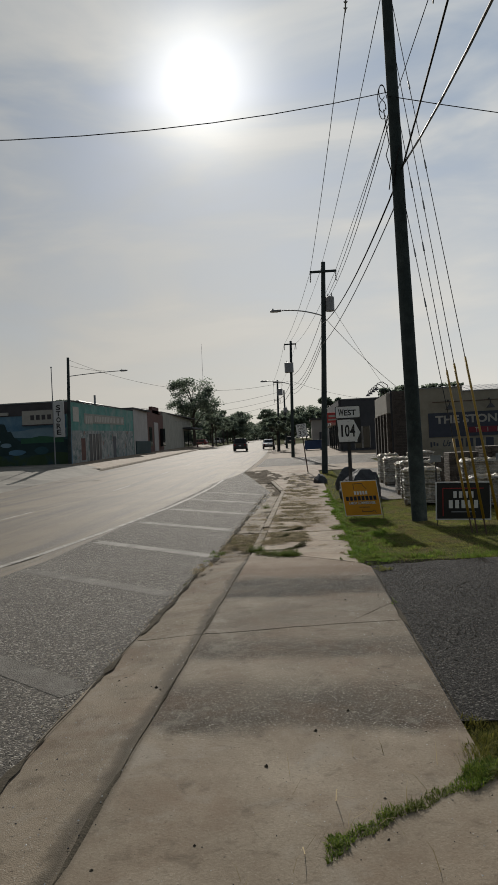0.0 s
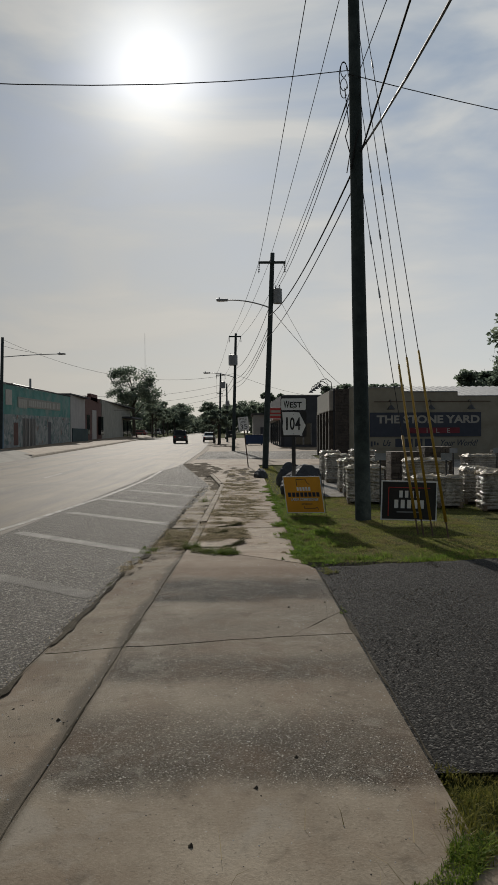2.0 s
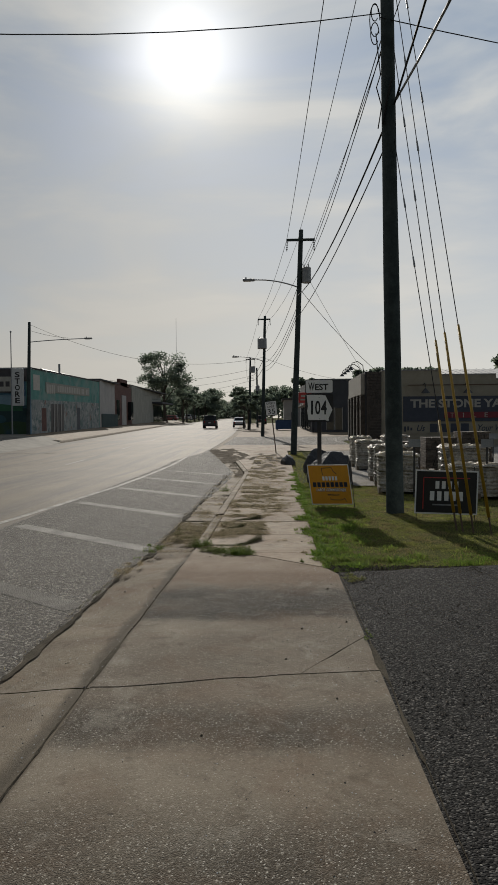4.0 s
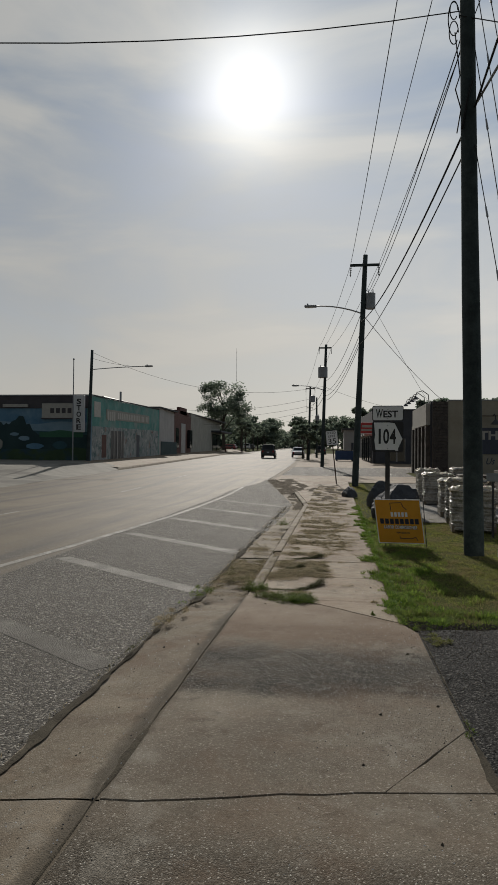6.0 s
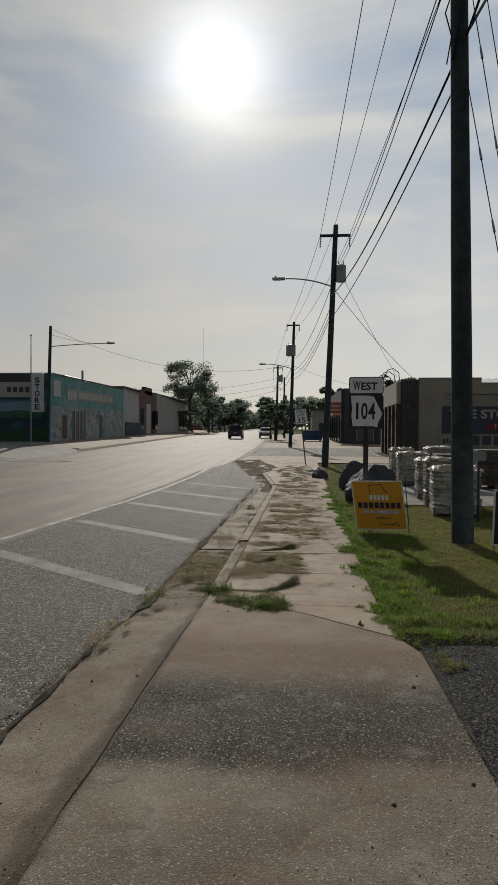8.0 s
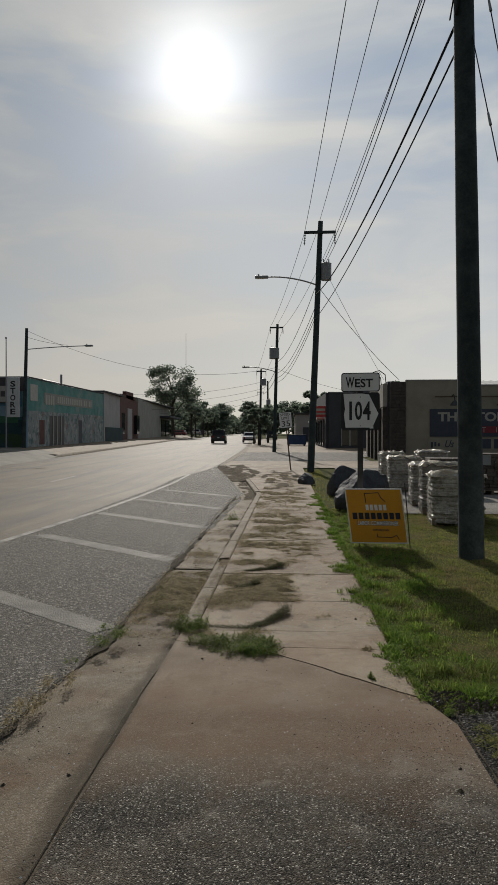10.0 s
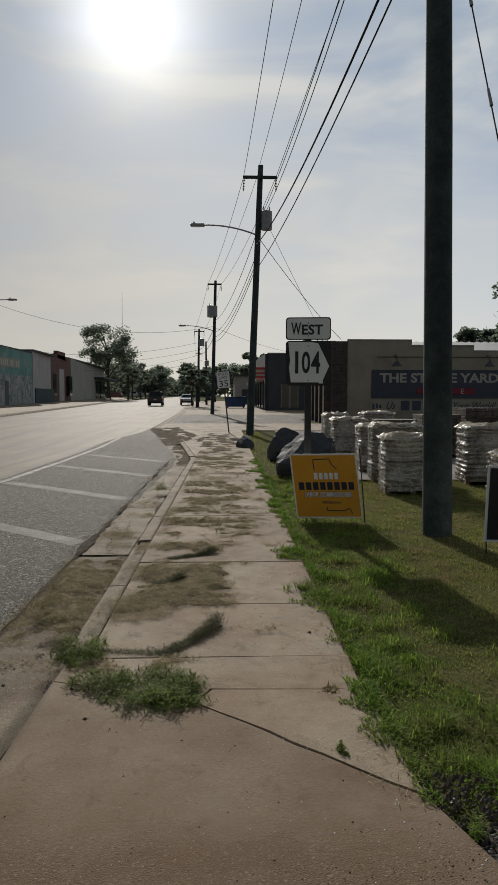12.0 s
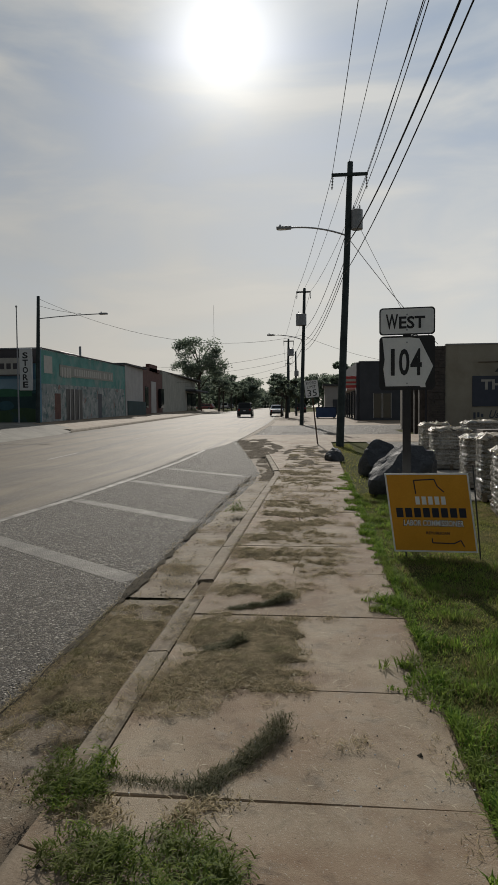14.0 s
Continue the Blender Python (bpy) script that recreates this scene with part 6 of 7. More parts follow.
def tree(name, loc, height, spread, trunk_h, seed, leaf, clumps, per, label, group="trees along the street", sparse=1.0):
    rng = random.Random(seed)
    t = thing(name, loc, label, "tree", group)
    bm = bmesh.new()
    r0 = 0.028 * height
    pts = [(0.15 * noise.noise((seed, z, 0)) * z * 0.3, 0.15 * noise.noise((seed, z, 5)) * z * 0.3, z) for z in [-0.3, 0.3, trunk_h * 0.5, trunk_h, height * 0.6, height * 0.85]]
    for (p, q), (ra, rb) in zip(zip(pts, pts[1:]), ((1.4, 1.0), (1.0, 0.85), (0.85, 0.7), (0.7, 0.35), (0.35, 0.1))):
        rod(bm, p, q, r0 * ra, r0 * rb, n=8, caps=False)
    part("trunk", bm, M["bark"], t, "", False)
    tips = []
    for k in range(clumps):
        a = k * 2.4 + rng.uniform(-0.4, 0.4)
        z0 = trunk_h + (height * 0.75 - trunk_h) * rng.random() ** 0.8
        s = spread * rng.uniform(0.35, 1.0) * (1.0 - 0.45 * max(0, (z0 - height * 0.5) / (height * 0.5)))
        tip = Vector((s * math.cos(a), s * math.sin(a), min(height * 0.95, z0 + rng.uniform(0.05, 0.28) * height)))
        tips.append(tip)
        if k < 12:
            bm = bmesh.new()
            base = Vector((0, 0, z0 * 0.9))
            mid = base.lerp(tip, 0.5) + Vector((0, 0, 0.06 * height))
            rod(bm, base, mid, r0 * 0.35, r0 * 0.2, n=6, caps=False)
            rod(bm, mid, tip, r0 * 0.2, r0 * 0.06, n=6, caps=False)
            part("limb", bm, M["bark"], t, "", False)
    v, f = [], []
    for tip in tips:
        cr = spread * rng.uniform(0.15, 0.32)
        for _ in range(int(per * sparse)):
            d = Vector((rng.gauss(0, 1), rng.gauss(0, 1), rng.gauss(0, 0.7)))
            d = d.normalized() * cr * (0.25 + 0.95 * rng.random() ** 0.7 + 0.25 * rng.random() ** 3)
            p = tip + Vector((d.x, d.y, d.z * 0.75))
            u = Vector((rng.uniform(-1, 1), rng.uniform(-1, 1), rng.uniform(-0.6, 0.6))).normalized()
            w = u.cross(Vector((rng.uniform(-1, 1), rng.uniform(-1, 1), rng.uniform(-1, 1)))).normalized()
            q = leaf * rng.uniform(0.6, 1.3)
            b = len(v)
            v += [tuple(p - u * q), tuple(p + w * q * 0.5), tuple(p + u * q), tuple(p - w * q * 0.5)]
            f.append((b, b + 1, b + 2, b + 3))
    me = bpy.data.meshes.new("crown")
    me.from_pydata(v, [], f)
    me.materials.append(M["leaf"])
    c = new("crown", me)
    c.parent = t
    return t


tree("oak_tree", (-25.5, 150, gz(150)), 15.6, 5.6, 4.6, 3, 0.25, 52, 170, "large dark-leaved tree with an open ragged crown")
tree("street_tree", (-3.6, 85, gz(85)), 4.4, 1.5, 1.9, 5, 0.16, 16, 150, "small dark street tree in the pavement")
tree("street_tree", (-4.6, 93, gz(93)), 4.6, 1.5, 1.9, 6, 0.16, 16, 150, "small dark street tree in the pavement")
tree("tall_tree", (31.4, 72, 0.5), 15.3, 4.8, 4.0, 8, 0.34, 36, 260, "tall dense tree behind the shop roof", "")
tree("tall_tree", (28.6, 78, 0.5), 9.6, 4.2, 4.0, 9, 0.34, 30, 240, "tall dense tree behind the shop roof", "")
small = tree("back_tree", (13.0, 95, 0.8), 9.0, 2.6, 3.5, 10, 0.3, 18, 140, "tree top showing above the roof", "trees behind the roofs")
for x, y, s in ((17.5, 98, 8), (21.5, 97, 70), (4.5, 120, 140), (-38, 95, 30), (-33.5, 92, 200)):
    copy_thing(small, pose(x, y, gz(y), 0, 0, s))
kerb_tree = tree("kerb_tree", (-22.8, 160, gz(160) + 0.4), 8.5, 2.8, 2.6, 12, 0.26, 20, 95, "street tree beside the far kerb", "trees along the far kerb")
for k, (y, dx) in enumerate(((178, 0.0), (200, 0.3), (225, -0.2), (255, 0.2))):
    copy_thing(kerb_tree, pose(road_left(y) - 1.6 + dx, y, gz(y) + 0.3, 0, 0, 50 * k + 20))
for k, (x, y) in enumerate(((-8.5, 150), (-9.5, 180), (-11.0, 215))):
    copy_thing(kerb_tree, pose(x, y, gz(y), 0, 0, 80 * k + 33))
wood = tree("wood_tree", (-38, 260, gz(260)), 15, 6.5, 0.8, 21, 0.5, 34, 105, "dark tree of the wooded skyline", "trees on the skyline")
wood2 = tree("wood_tree", (-30, 275, gz(275)), 13, 7.0, 0.6, 22, 0.5, 34, 105, "dark tree of the wooded skyline", "trees on the skyline")
rng = random.Random(4)
for k in range(84):
    x = -150 + k * 3.3 + rng.uniform(-2, 2)
    y = 285 + rng.uniform(-15, 60)
    if abs(x - bend(y) + 9.5) < 8:
        y += 90
    copy_thing(wood if k % 2 else wood2, pose(x, y, gz(y) - 0.3 + rng.uniform(-2.5, 0.0), 0, 0, rng.uniform(0, 360)))

for k in range(9):
    copy_thing(wood2 if k % 2 else wood, pose(bend(440) - 9.5 + (k - 4) * 4.5, 440 + 12 * (k % 3), gz(440) - 3.0, 0, 0, 40 * k))


# ---- radio mast ----
s = thing("radio_mast", (-46.2, 300, gz(300)), "thin lattice radio mast far behind the trees", "mast")
bm = bmesh.new()
for dx, dy in ((0, 0.12), (-0.1, -0.06), (0.1, -0.06)):
    rod(bm, (dx, dy, -0.5), (dx * 0.6, dy * 0.6, 46), 0.028, 0.02, n=5)
part("lattice", bm, M["grey_paint"], s)


# ---- vehicles ----
def paint(name, c, rough=0.3):
    m = material(name, tuple(v * 0.9 for v in c), c, 2, rough, 40, 0.0)
    m.node_tree.nodes["Principled BSDF"].inputs["Coat Weight"].default_value = 0.5
    return m


M["tyre"] = material("tyre_rubber", (0.012, 0.012, 0.012), (0.025, 0.025, 0.025), 8, 0.85, 60, 0.3)
M["tail"] = material("red_lamp_plastic", (0.3, 0.01, 0.01), (0.4, 0.02, 0.02), 3, 0.25, 40, 0.0)
M["car_black"] = paint("black_car_paint", (0.015, 0.017, 0.02))
M["car_white"] = paint("white_car_paint", (0.7, 0.7, 0.7))
M["car_red"] = paint("dark_red_car_paint", (0.25, 0.03, 0.03))


def car(name, loc, mat, label, tall=1.75, long=4.7, wide=1.86, rz=0.0, boxy=True):
    """A car that points along +y; its tail is at -y."""
    s = thing(name, loc, label, "car", "vehicles on the street", rz)
    w, h = wide / 2, tall
    def shell(sections):
        bm = bmesh.new()
        rings = []
        for y, half, z0, z1, r in sections:
            ring = [(-half + r, z0), (half - r, z0), (half, z0 + r), (half, z1 - r), (half - r, z1), (-half + r, z1), (-half, z1 - r), (-half, z0 + r)]
            rings.append([bm.verts.new((x, y, z)) for x, z in ring])
        for p, q in zip(rings, rings[1:]):
            for i in range(8):
                bm.faces.new((p[i], p[(i + 1) % 8], q[(i + 1) % 8], q[i]))
        bm.faces.new(rings[0][::-1])
        bm.faces.new(rings[-1])
        bmesh.ops.recalc_face_normals(bm, faces=bm.faces[:])
        return bm
    l = long / 2
    belt = h * 0.58
    body = part("body", shell([(-l, w * 0.9, 0.42, belt - 0.05, 0.08), (-l + 0.12, w, 0.3, belt, 0.1), (-0.3, w, 0.26, belt, 0.1), (l - 1.3, w, 0.26, belt - 0.03, 0.1), (l - 0.15, w * 0.95, 0.32, belt - 0.2, 0.1), (l, w * 0.8, 0.42, belt - 0.3, 0.08)]), mat, s)
    back = -l + (0.12 if boxy else 0.75)
    part("cabin", shell([(back, w * 0.88, belt - 0.06, belt + 0.06, 0.04), (back + (0.28 if boxy else 0.7), w * 0.80, belt - 0.06, h - 0.03, 0.1), (0.2, w * 0.82, belt - 0.06, h, 0.1), (0.7, w * 0.8, belt - 0.06, h - 0.06, 0.1), (l - 1.25, w * 0.86, belt - 0.06, belt + 0.02, 0.03)]), mat, body)
    slope = (0.28 if boxy else 0.7) / (h - belt)
    bm = bmesh.new()
    q = [bm.verts.new(p) for p in ((-w * 0.74, back + 0.05 * slope - 0.012, belt + 0.08), (w * 0.74, back + 0.05 * slope - 0.012, belt + 0.08), (w * 0.68, back + slope * (h - belt - 0.17) - 0.012, h - 0.12), (-w * 0.68, back + slope * (h - belt - 0.17) - 0.012, h - 0.12))]
    bm.faces.new(q)
    bmesh.ops.solidify(bm, geom=bm.faces[:], thickness=0.01)
    part("rear_window", bm, M["glass"], body)
    for sx in (-1, 1):
        for y0, y1 in ((back + 0.55, -0.15), (-0.05, 0.75)):
            bm = bmesh.new()
            box(bm, sx * w * 0.80, sx * (w * 0.88), y0, y1, belt + 0.05, h - 0.16, 0.02)
            part("side_window", bm, M["glass"], body)
        bm = bmesh.new()
        box(bm, sx * w * 0.72 - 0.09, sx * w * 0.72 + 0.09, -l - 0.015, -l + 0.12, belt - 0.32, belt - 0.05, 0.02)
        part("tail_light", bm, M["tail"], body, "red tail light")
        bm = bmesh.new()
        box(bm, sx * (w + 0.02), sx * (w + 0.2), 0.95, 1.05, belt + 0.02, belt + 0.16, 0.02)
        part("mirror", bm, mat, body)
        for y in (-l + 0.85, l - 0.9):
            bm = bmesh.new()
            rod(bm, (sx * (w - 0.22), y, 0.35), (sx * (w + 0.01), y, 0.35), 0.35, n=20)
            wheel = part("wheel", bm, M["tyre"], s)
            bm = bmesh.new()
            rod(bm, (sx * (w - 0.05), y, 0.35), (sx * (w + 0.018), y, 0.35), 0.22, 0.2, n=14)
            part("rim", bm, M["metal"], wheel)
    bm = bmesh.new()
    box(bm, -w * 0.9, w * 0.9, -l - 0.06, -l + 0.1, 0.36, 0.56, 0.03)
    part("bumper", bm, M["black_metal"], s)
    bm = bmesh.new()
    box(bm, -0.16, 0.16, -l - 0.02, -l - 0.005, 0.72, 0.84)
    part("plate", bm, M["white"], s)
    return s


car("suv", (-9.5, 96, gz(96)), M["car_black"], "black boxy sport utility car driving away", 1.85, 4.8, 1.95, rz=3)
car("sedan", (-5.7, 101, gz(101)), M["car_white"], "white sedan driving away on the asphalt", 1.5, 4.7, 1.85, rz=3, boxy=False)
car("parked_car", (-27.5, 168, gz(168) + 0.4), M["car_red"], "dark red car parked off the street", 1.5, 4.5, 1.8, rz=80)
car("parked_suv", (-25.2, 185, gz(185) + 0.4), M["car_white"], "pale sport utility car parked off the street", 1.8, 4.7, 1.9, rz=10)
car("parked_car", (-29.0, 215, gz(215) + 0.4), M["car_black"], "dark car parked far along the street", 1.6, 4.7, 1.9, rz=75)
car("parked_car", (-3.2, 128, gz(128)), M["car_black"], "dark car parked by the far pavement", 1.6, 4.7, 1.9, rz=5)

# hydrant on the far pavement
s = thing("fire_hydrant", (-21.2, 128, gz(128) + 0.45), "dark fire hydrant on the far pavement", "hydrant")
bm = bmesh.new()
rod(bm, (0, 0, -0.1), (0, 0, 0.6), 0.14, 0.12, n=10)
part("barrel", bm, M["brick"], s)
bm = bmesh.new()
rod(bm, (0, 0, 0.6), (0, 0, 0.78), 0.15, 0.05, n=10)
part("bonnet", bm, M["brick"], s)
for sx in (-1, 1):
    bm = bmesh.new()
    rod(bm, (sx * 0.1, 0, 0.48), (sx * 0.22, 0, 0.48), 0.06, n=8)
    part("nozzle", bm, M["brick"], s)

# concrete block by the lot corner
s = thing("concrete_block", (1.14, 4.1, gz(4.1)), "rounded weathered concrete block at the lot corner", "block")
wall_box(s, "block", -0.2, 0.25, -0.22, 0.2, -0.08, 0.14, M["kerb"], "", 0.03)


# ---- paving slabs, last ----
M["apron"] = material("apron_concrete", (0.17, 0.138, 0.098), (0.30, 0.252, 0.188), 1.1, 0.82, 70, 0.7, gloss=0.12, stain=((0.15, 0.112, 0.076), 0.9, 0.45, 0.68), depth=0.004)


def wear_bands(m):
    """Cross bands where the cement skin has worn off down to dark aggregate."""
    nt = m.node_tree
    co = nt.nodes.new("ShaderNodeTexCoord").outputs["Object"]
    wob = node(nt, "ShaderNodeTexNoise", Scale=1.4, Detail=6.0, Roughness=0.6)
    nt.links.new(co, wob.inputs["Vector"])
    xyz = nt.nodes.new("ShaderNodeSeparateXYZ")
    nt.links.new(co, xyz.inputs[0])
    y = math_node(nt, "ADD", xyz.outputs[1], math_node(nt, "MULTIPLY", math_node(nt, "SUBTRACT", wob.outputs[0], 0.5), 0.5))
    y = math_node(nt, "DIVIDE", y, 12.0)
    stops = [(0.0, 0.06), (0.412, 0.08), (0.428, 0.8), (0.468, 0.72), (0.50, 0.3), (0.525, 0.3), (0.54, 0.75), (0.568, 0.7), (0.588, 0.42), (0.72, 0.45), (0.738, 1.0), (0.81, 0.92), (0.842, 0.5), (0.885, 0.42), (0.905, 0.12), (1.0, 0.06)]
    band = ramp(nt, y, stops)
    patch = ramp(nt, wob.outputs[0], [(0.3, 0.75), (0.65, 1.1)])
    # Rare near-white tones among the bare stones stand in for sun glints.
    aggregate(m, 165.0, [(0.0, (0.018, 0.016, 0.013)), (0.55, (0.055, 0.049, 0.04)), (0.88, (0.12, 0.108, 0.09)), (0.96, (0.27, 0.25, 0.21)), (1.0, (0.6, 0.57, 0.5))], math_node(nt, "MULTIPLY", band, patch), 0.9, 0.007)


def weathered(m, brown=0.55):
    """Blotches of rusty silt, patches of clean grey cement and fine dark pitting."""
    nt = m.node_tree
    b = nt.nodes["Principled BSDF"]
    c = b.inputs["Base Color"].links[0].from_socket
    co = nt.nodes.new("ShaderNodeTexCoord").outputs["Object"]
    for tone, scale, low, high, most, seed in (((0.125, 0.072, 0.04), 1.7, 0.50, 0.66, brown, 3.0), ((0.25, 0.225, 0.185), 2.6, 0.56, 0.68, 0.5, 11.0), ((0.085, 0.066, 0.045), 6.0, 0.55, 0.68, 0.55, 17.0), ((0.05, 0.041, 0.03), 34.0, 0.62, 0.70, 0.7, 23.0)):
        n = node(nt, "ShaderNodeTexNoise", Scale=scale, Detail=6.0, Roughness=0.65, Distortion=0.4)
        shift = nt.nodes.new("ShaderNodeMapping")
        shift.inputs["Location"].default_value = (seed, seed * 0.7, 0.0)
        nt.links.new(co, shift.inputs[0])
        nt.links.new(shift.outputs[0], n.inputs["Vector"])
        c = mix_color(nt, ramp(nt, n.outputs[0], [(low, 0.0), (high, most)]), c, tone)
    nt.links.new(c, b.inputs["Base Color"])


def silt_wash(m):
    """Brown silt that has run over the apron from the verge and dried in a broad tongue."""
    nt = m.node_tree
    b = nt.nodes["Principled BSDF"]
    c = b.inputs["Base Color"].links[0].from_socket
    co = nt.nodes.new("ShaderNodeTexCoord").outputs["Object"]
    xyz = nt.nodes.new("ShaderNodeSeparateXYZ")
    nt.links.new(co, xyz.inputs[0])
    n = node(nt, "ShaderNodeTexNoise", Scale=2.2, Detail=7.0, Roughness=0.7)
    nt.links.new(co, n.inputs["Vector"])
    run_to = math_node(nt, "DIVIDE", math_node(nt, "ADD", xyz.outputs[1], math_node(nt, "MULTIPLY", math_node(nt, "SUBTRACT", n.outputs[0], 0.5), 1.6)), 14.0)
    tongue = ramp(nt, run_to, [(0.70, 0.0), (0.735, 0.6), (0.78, 0.5), (0.86, 0.3)])
    nt.links.new(mix_color(nt, tongue, c, (0.135, 0.078, 0.043)), b.inputs["Base Color"])


def joint_grime(m, x0=-0.97):
    """Dirt that has washed into the long dip between gutter and slabs and dried there."""
    nt = m.node_tree
    b = nt.nodes["Principled BSDF"]
    base = b.inputs["Base Color"].links[0].from_socket
    co = nt.nodes.new("ShaderNodeTexCoord").outputs["Object"]
    xyz = nt.nodes.new("ShaderNodeSeparateXYZ")
    nt.links.new(co, xyz.inputs[0])
    drift = node(nt, "ShaderNodeTexNoise", Scale=1.6, Detail=7.0, Roughness=0.7)
    nt.links.new(co, drift.inputs["Vector"])
    off = math_node(nt, "ABSOLUTE", math_node(nt, "ADD", math_node(nt, "SUBTRACT", xyz.outputs[0], x0), math_node(nt, "MULTIPLY", math_node(nt, "SUBTRACT", drift.outputs[0], 0.5), 0.16)))
    reach = math_node(nt, "DIVIDE", off, math_node(nt, "MULTIPLY", drift.outputs[0], 0.17))
    nt.links.new(mix_color(nt, ramp(nt, reach, [(0.0, 0.85), (0.45, 0.6), (1.0, 0.0)]), base, (0.06, 0.05, 0.036)), b.inputs["Base Color"])


wear_bands(M["apron"])
weathered(M["concrete"])
weathered(M["apron"], 0.3)
weathered(M["gutter_worn"], 0.3)
weathered(M["gutter_rough"], 0.5)
weathered(M["kerb"], 0.4)
silt_wash(M["apron"])
for key in ("apron", "gutter_worn", "gutter_rough"):
    joint_grime(M[key])
pavement = sheet("pavement", lambda y: kerb_line(y) + 0.0, lambda y: (0.93 if y < 10.5 else WALK + 0.02) + bend(y), span(-14, 42, 0.5), lambda x, y: gz(y) - 0.022, M["soil"], 4, "cracked concrete pavement with sandy joints")


def slab(name, corners, mat, parent, thick=0.12, gap=0.004):
    """A slab with broken-back top edges; corners run anticlockwise."""
    c = sum((Vector(p) for p in corners), Vector((0, 0))) / len(corners)
    bm = bmesh.new()
    lift, tilt = random.uniform(-0.004, 0.004), random.uniform(-0.003, 0.003)
    tops, rims, feet = [], [], []
    for x, y in corners:
        d = (c - Vector((x, y))).normalized()
        z = gz(y) + lift + tilt * (x - c.x)
        tops.append(bm.verts.new((x + d.x * (gap + 0.006), y + d.y * (gap + 0.006), z)))
        rims.append(bm.verts.new((x + d.x * gap, y + d.y * gap, z - 0.007)))
        feet.append(bm.verts.new((x + d.x * gap, y + d.y * gap, z - thick)))
    bm.faces.new(tops)
    n = len(corners)
    for lo, hi in ((rims, tops), (feet, rims)):
        for i in range(n):
            bm.faces.new((lo[i], lo[(i + 1) % n], hi[(i + 1) % n], hi[i]))
    return part(name, bm, mat, parent)


def wavy(a, b, n=7, amount=0.012):
    """Plan points from a to b along a ragged crack."""
    a, b = Vector(a), Vector(b)
    side = Vector((-(b - a).y, (b - a).x)).normalized()
    return [tuple(a.lerp(b, k / n) + side * (amount * noise.noise((a.x * 9 + k * 1.7, a.y * 7, 2.0)) if 0 < k < n else 0)) for k in range(n + 1)]


R, L = 0.92, KERB + 0.01
crack = [(L, 7.18), (-0.75, 7.19), (-0.55, 7.235), (-0.33, 7.29), (-0.1, 7.36), (0.1, 7.385), (0.26, 7.43), (0.39, 7.45)]
slab("slab", [(L, 1.9), (R, 1.9)] + [(R, 7.53)] + crack[::-1], M["apron"], pavement)
slab("slab", [(0.39, 7.45), (R, 7.53), (R, 8.28)] + wavy((R, 8.28), (0.39, 7.45))[1:-1], M["apron"], pavement, gap=0.004)
diag = wavy((-0.13, 11.81), (0.80, 10.97), 8, 0.02)
slab("slab", crack + wavy((0.39, 7.45), (R, 8.28))[1:-1] + [(R, 8.28), (R, 10.6), (0.80, 10.97)] + diag[::-1][1:] + [(-0.5, 11.95), (L, 12.1)], M["apron"], pavement)
slab("slab", [(0.80, 10.97), (0.76, 11.95), (-0.05, 11.97), (-0.13, 11.81)] + diag[1:-1], M["concrete"], pavement)
KT = KERB + 0.12
slab("slab", [(L, 12.1), (-0.5, 11.95), (-0.13, 11.81), (-0.05, 11.97), (0.76, 11.95), (0.77, 12.45), (L, 12.42)], M["concrete"], pavement)
joints = [12.45, 13.49, 14.79, 16.1, 17.35, 18.65, 19.9, 21.2, 22.5, 23.8, 25.1, 26.4, 27.7, 29.0, 30.5, 32.0, 33.5, 35.0, 36.5, 38.0, 40.1]
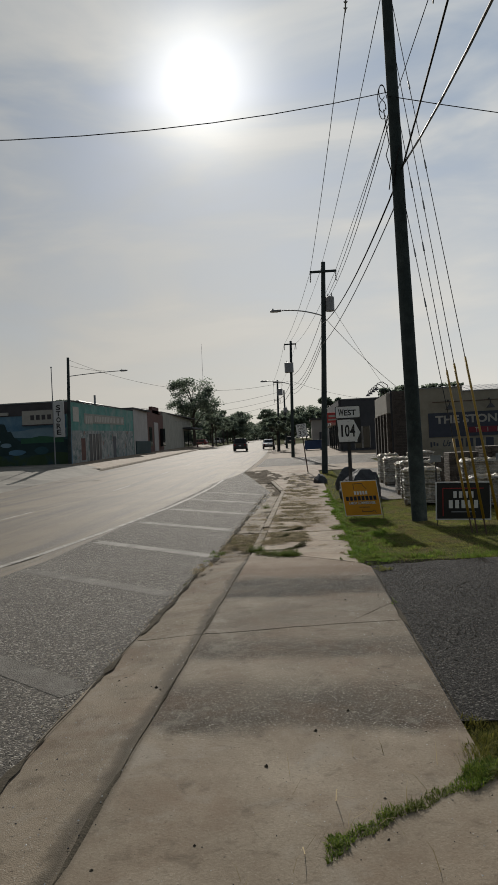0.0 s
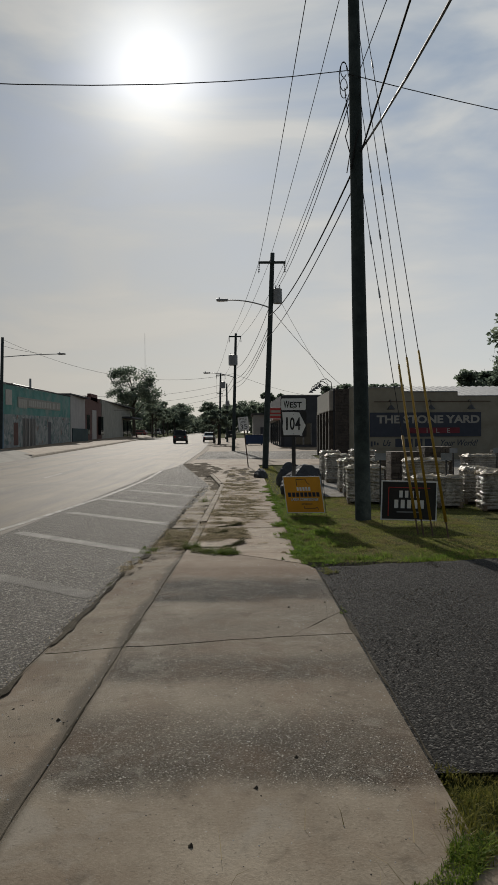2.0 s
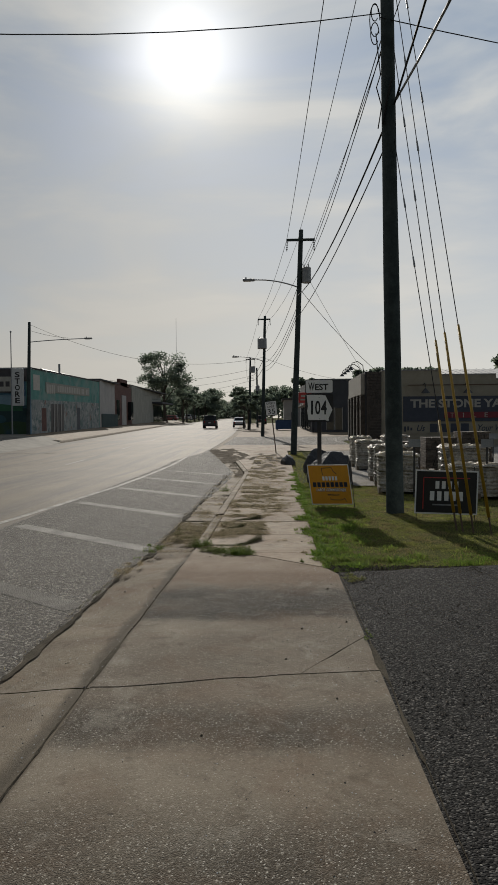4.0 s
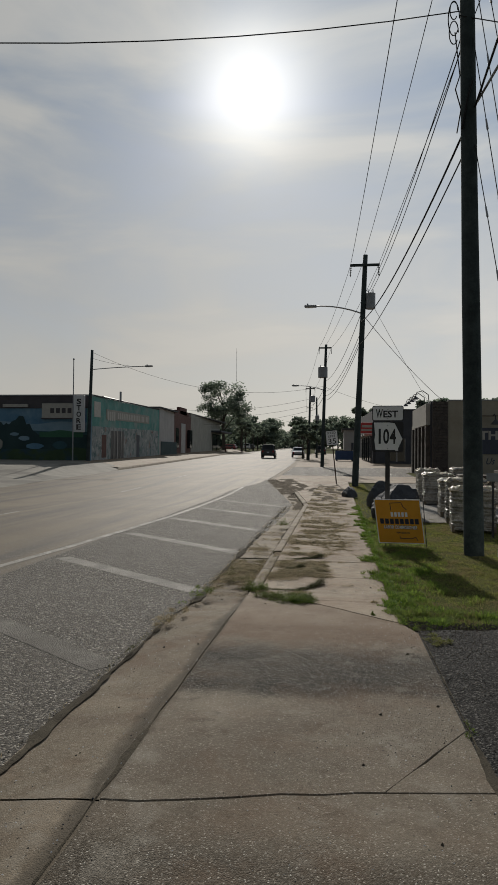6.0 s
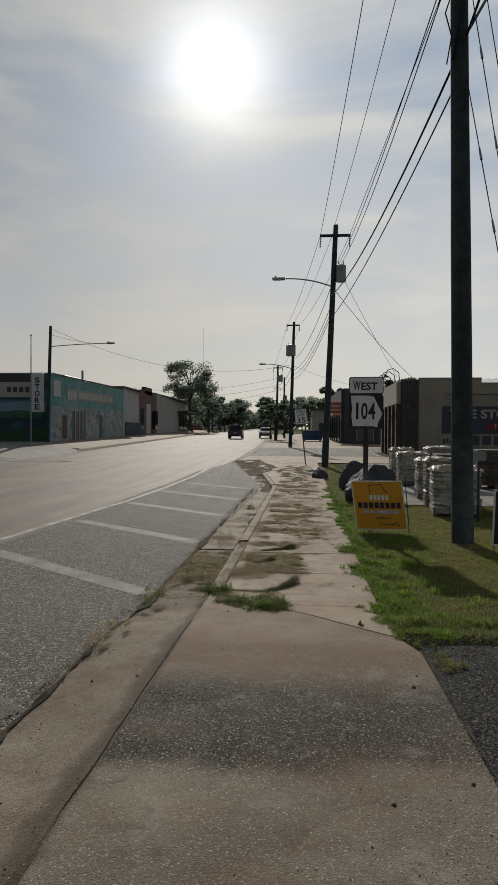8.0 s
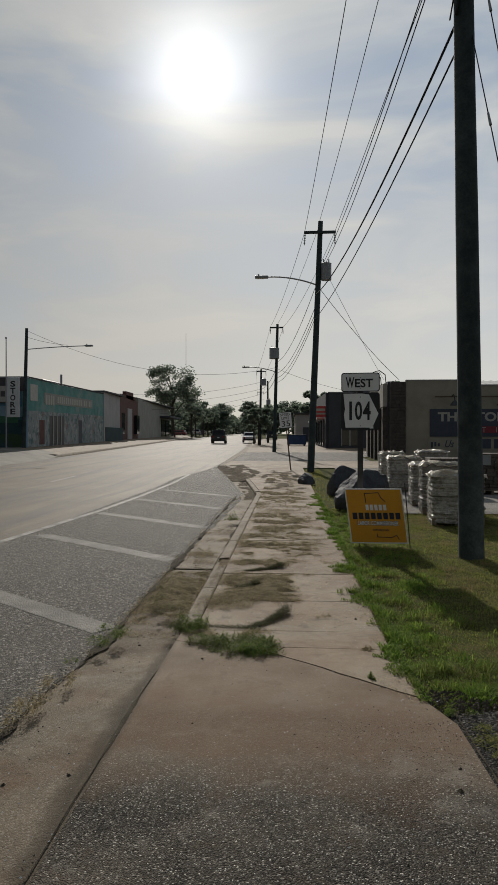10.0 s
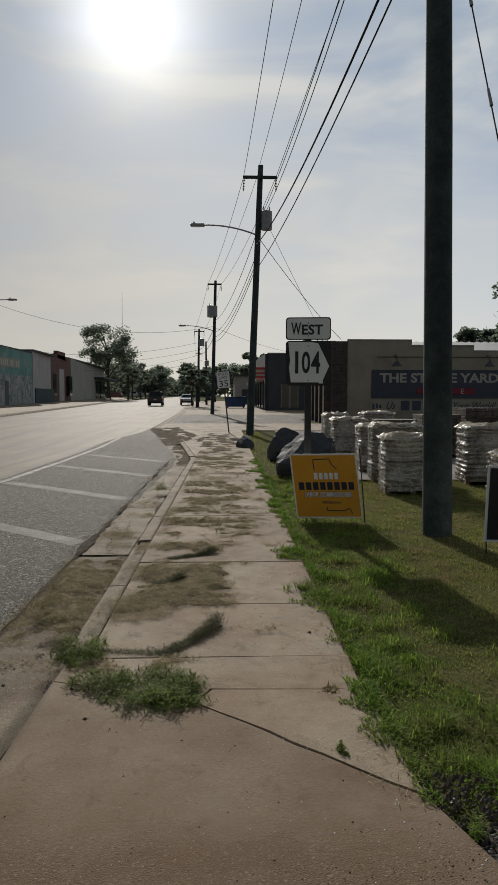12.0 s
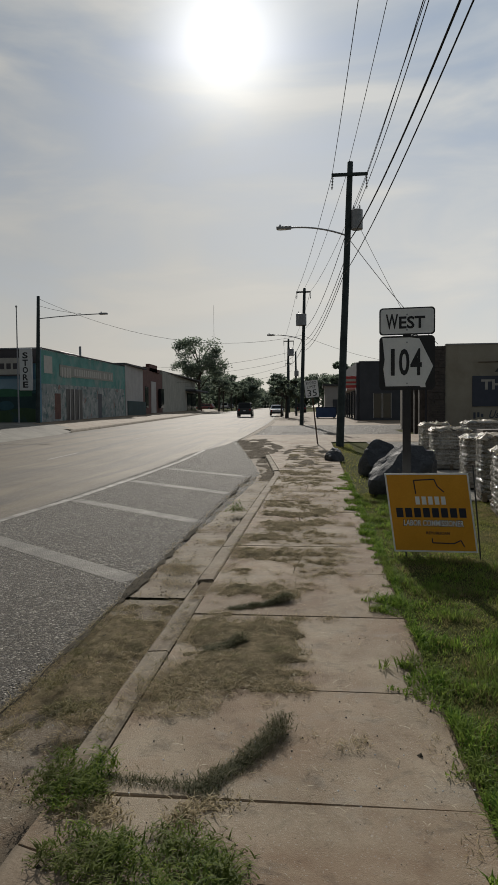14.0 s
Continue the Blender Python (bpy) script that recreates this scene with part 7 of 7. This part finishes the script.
for a, b in zip(joints, joints[1:]):
    la, lb = kerb_line(a) + 0.12, kerb_line(b) + 0.12
    split = (a * 7.3) % 1 < 0.55 and a > 15
    ra, rb = WALK + bend(a) * 0.2, WALK + bend(b) * 0.2
    if split:
        m0, m1 = la + (ra - la) * 0.45, lb + (rb - lb) * (0.40 + 0.2 * ((a * 3.7) % 1))
        mid = wavy((m0, a), (m1, b), 5, 0.03)
        slab("slab", [(la, a), (m0, a)] + mid[1:-1] + [(m1, b), (lb, b)], M["concrete"], pavement)
        slab("slab", [(m0, a), (ra, a), (rb, b), (m1, b)] + mid[::-1][1:-1], M["concrete"], pavement)
    else:
        slab("slab", [(la, a), (ra, a), (rb, b), (lb, b)], M["concrete"], pavement)
slab("slab", [(L, -6), (R, -6), (R, 1.9), (L, 1.9)], M["apron"], pavement)
slab("slab", [(0.2, 3.0), (3.4, 3.0), (3.4, 4.3), (0.95, JOINT_A + JOINT_B * 0.95 - 0.03), (0.2, JOINT_A + JOINT_B * 0.2 - 0.03)], M["apron"], pavement, gap=0.012)

kerb = sheet("kerb", lambda y: kerb_line(y) - 0.03, lambda y: kerb_line(y) + 0.11, span(12.5, 74, 0.5), lambda x, y: gz(y) - 0.05, M["kerb"], 1, "chipped concrete kerb beside the pavement")
ys = [12.55, 14.0, 15.3]
while ys[-1] < 70:
    ys.append(ys[-1] + random.uniform(1.6, 2.6))
for k, (a, b) in enumerate(zip(ys, ys[1:])):
    if 15.2 < a < 15.4:
        a += 0.5
    if 34.3 < b and a < 43.0:
        continue
    if 25.5 < a < 27.5:
        a += 0.3
    bm = bmesh.new()
    prof = [(-0.045, -0.16), (-0.035, -0.02), (-0.02, -0.004), (0.10, 0.004), (0.115, -0.006), (0.115, -0.14)]
    rows = []
    n = 5
    for j in range(n + 1):
        y = a + 0.01 + (b - a - 0.02) * j / n
        chip = 0.012 * noise.noise((y * 3, k, 0))
        rows.append([bm.verts.new((kerb_line(y) + px + (chip if i in (1, 2) else 0), y, gz(y) + pz + (chip if i == 2 else 0))) for i, (px, pz) in enumerate(prof)])
    for p, q in zip(rows, rows[1:]):
        for i in range(len(prof) - 1):
            bm.faces.new((p[i], p[i + 1], q[i + 1], q[i]))
    bm.faces.new(rows[0])
    bm.faces.new(rows[-1][::-1])
    bmesh.ops.recalc_face_normals(bm, faces=bm.faces[:])
    part("kerb_stone", bm, M["kerb"], kerb)
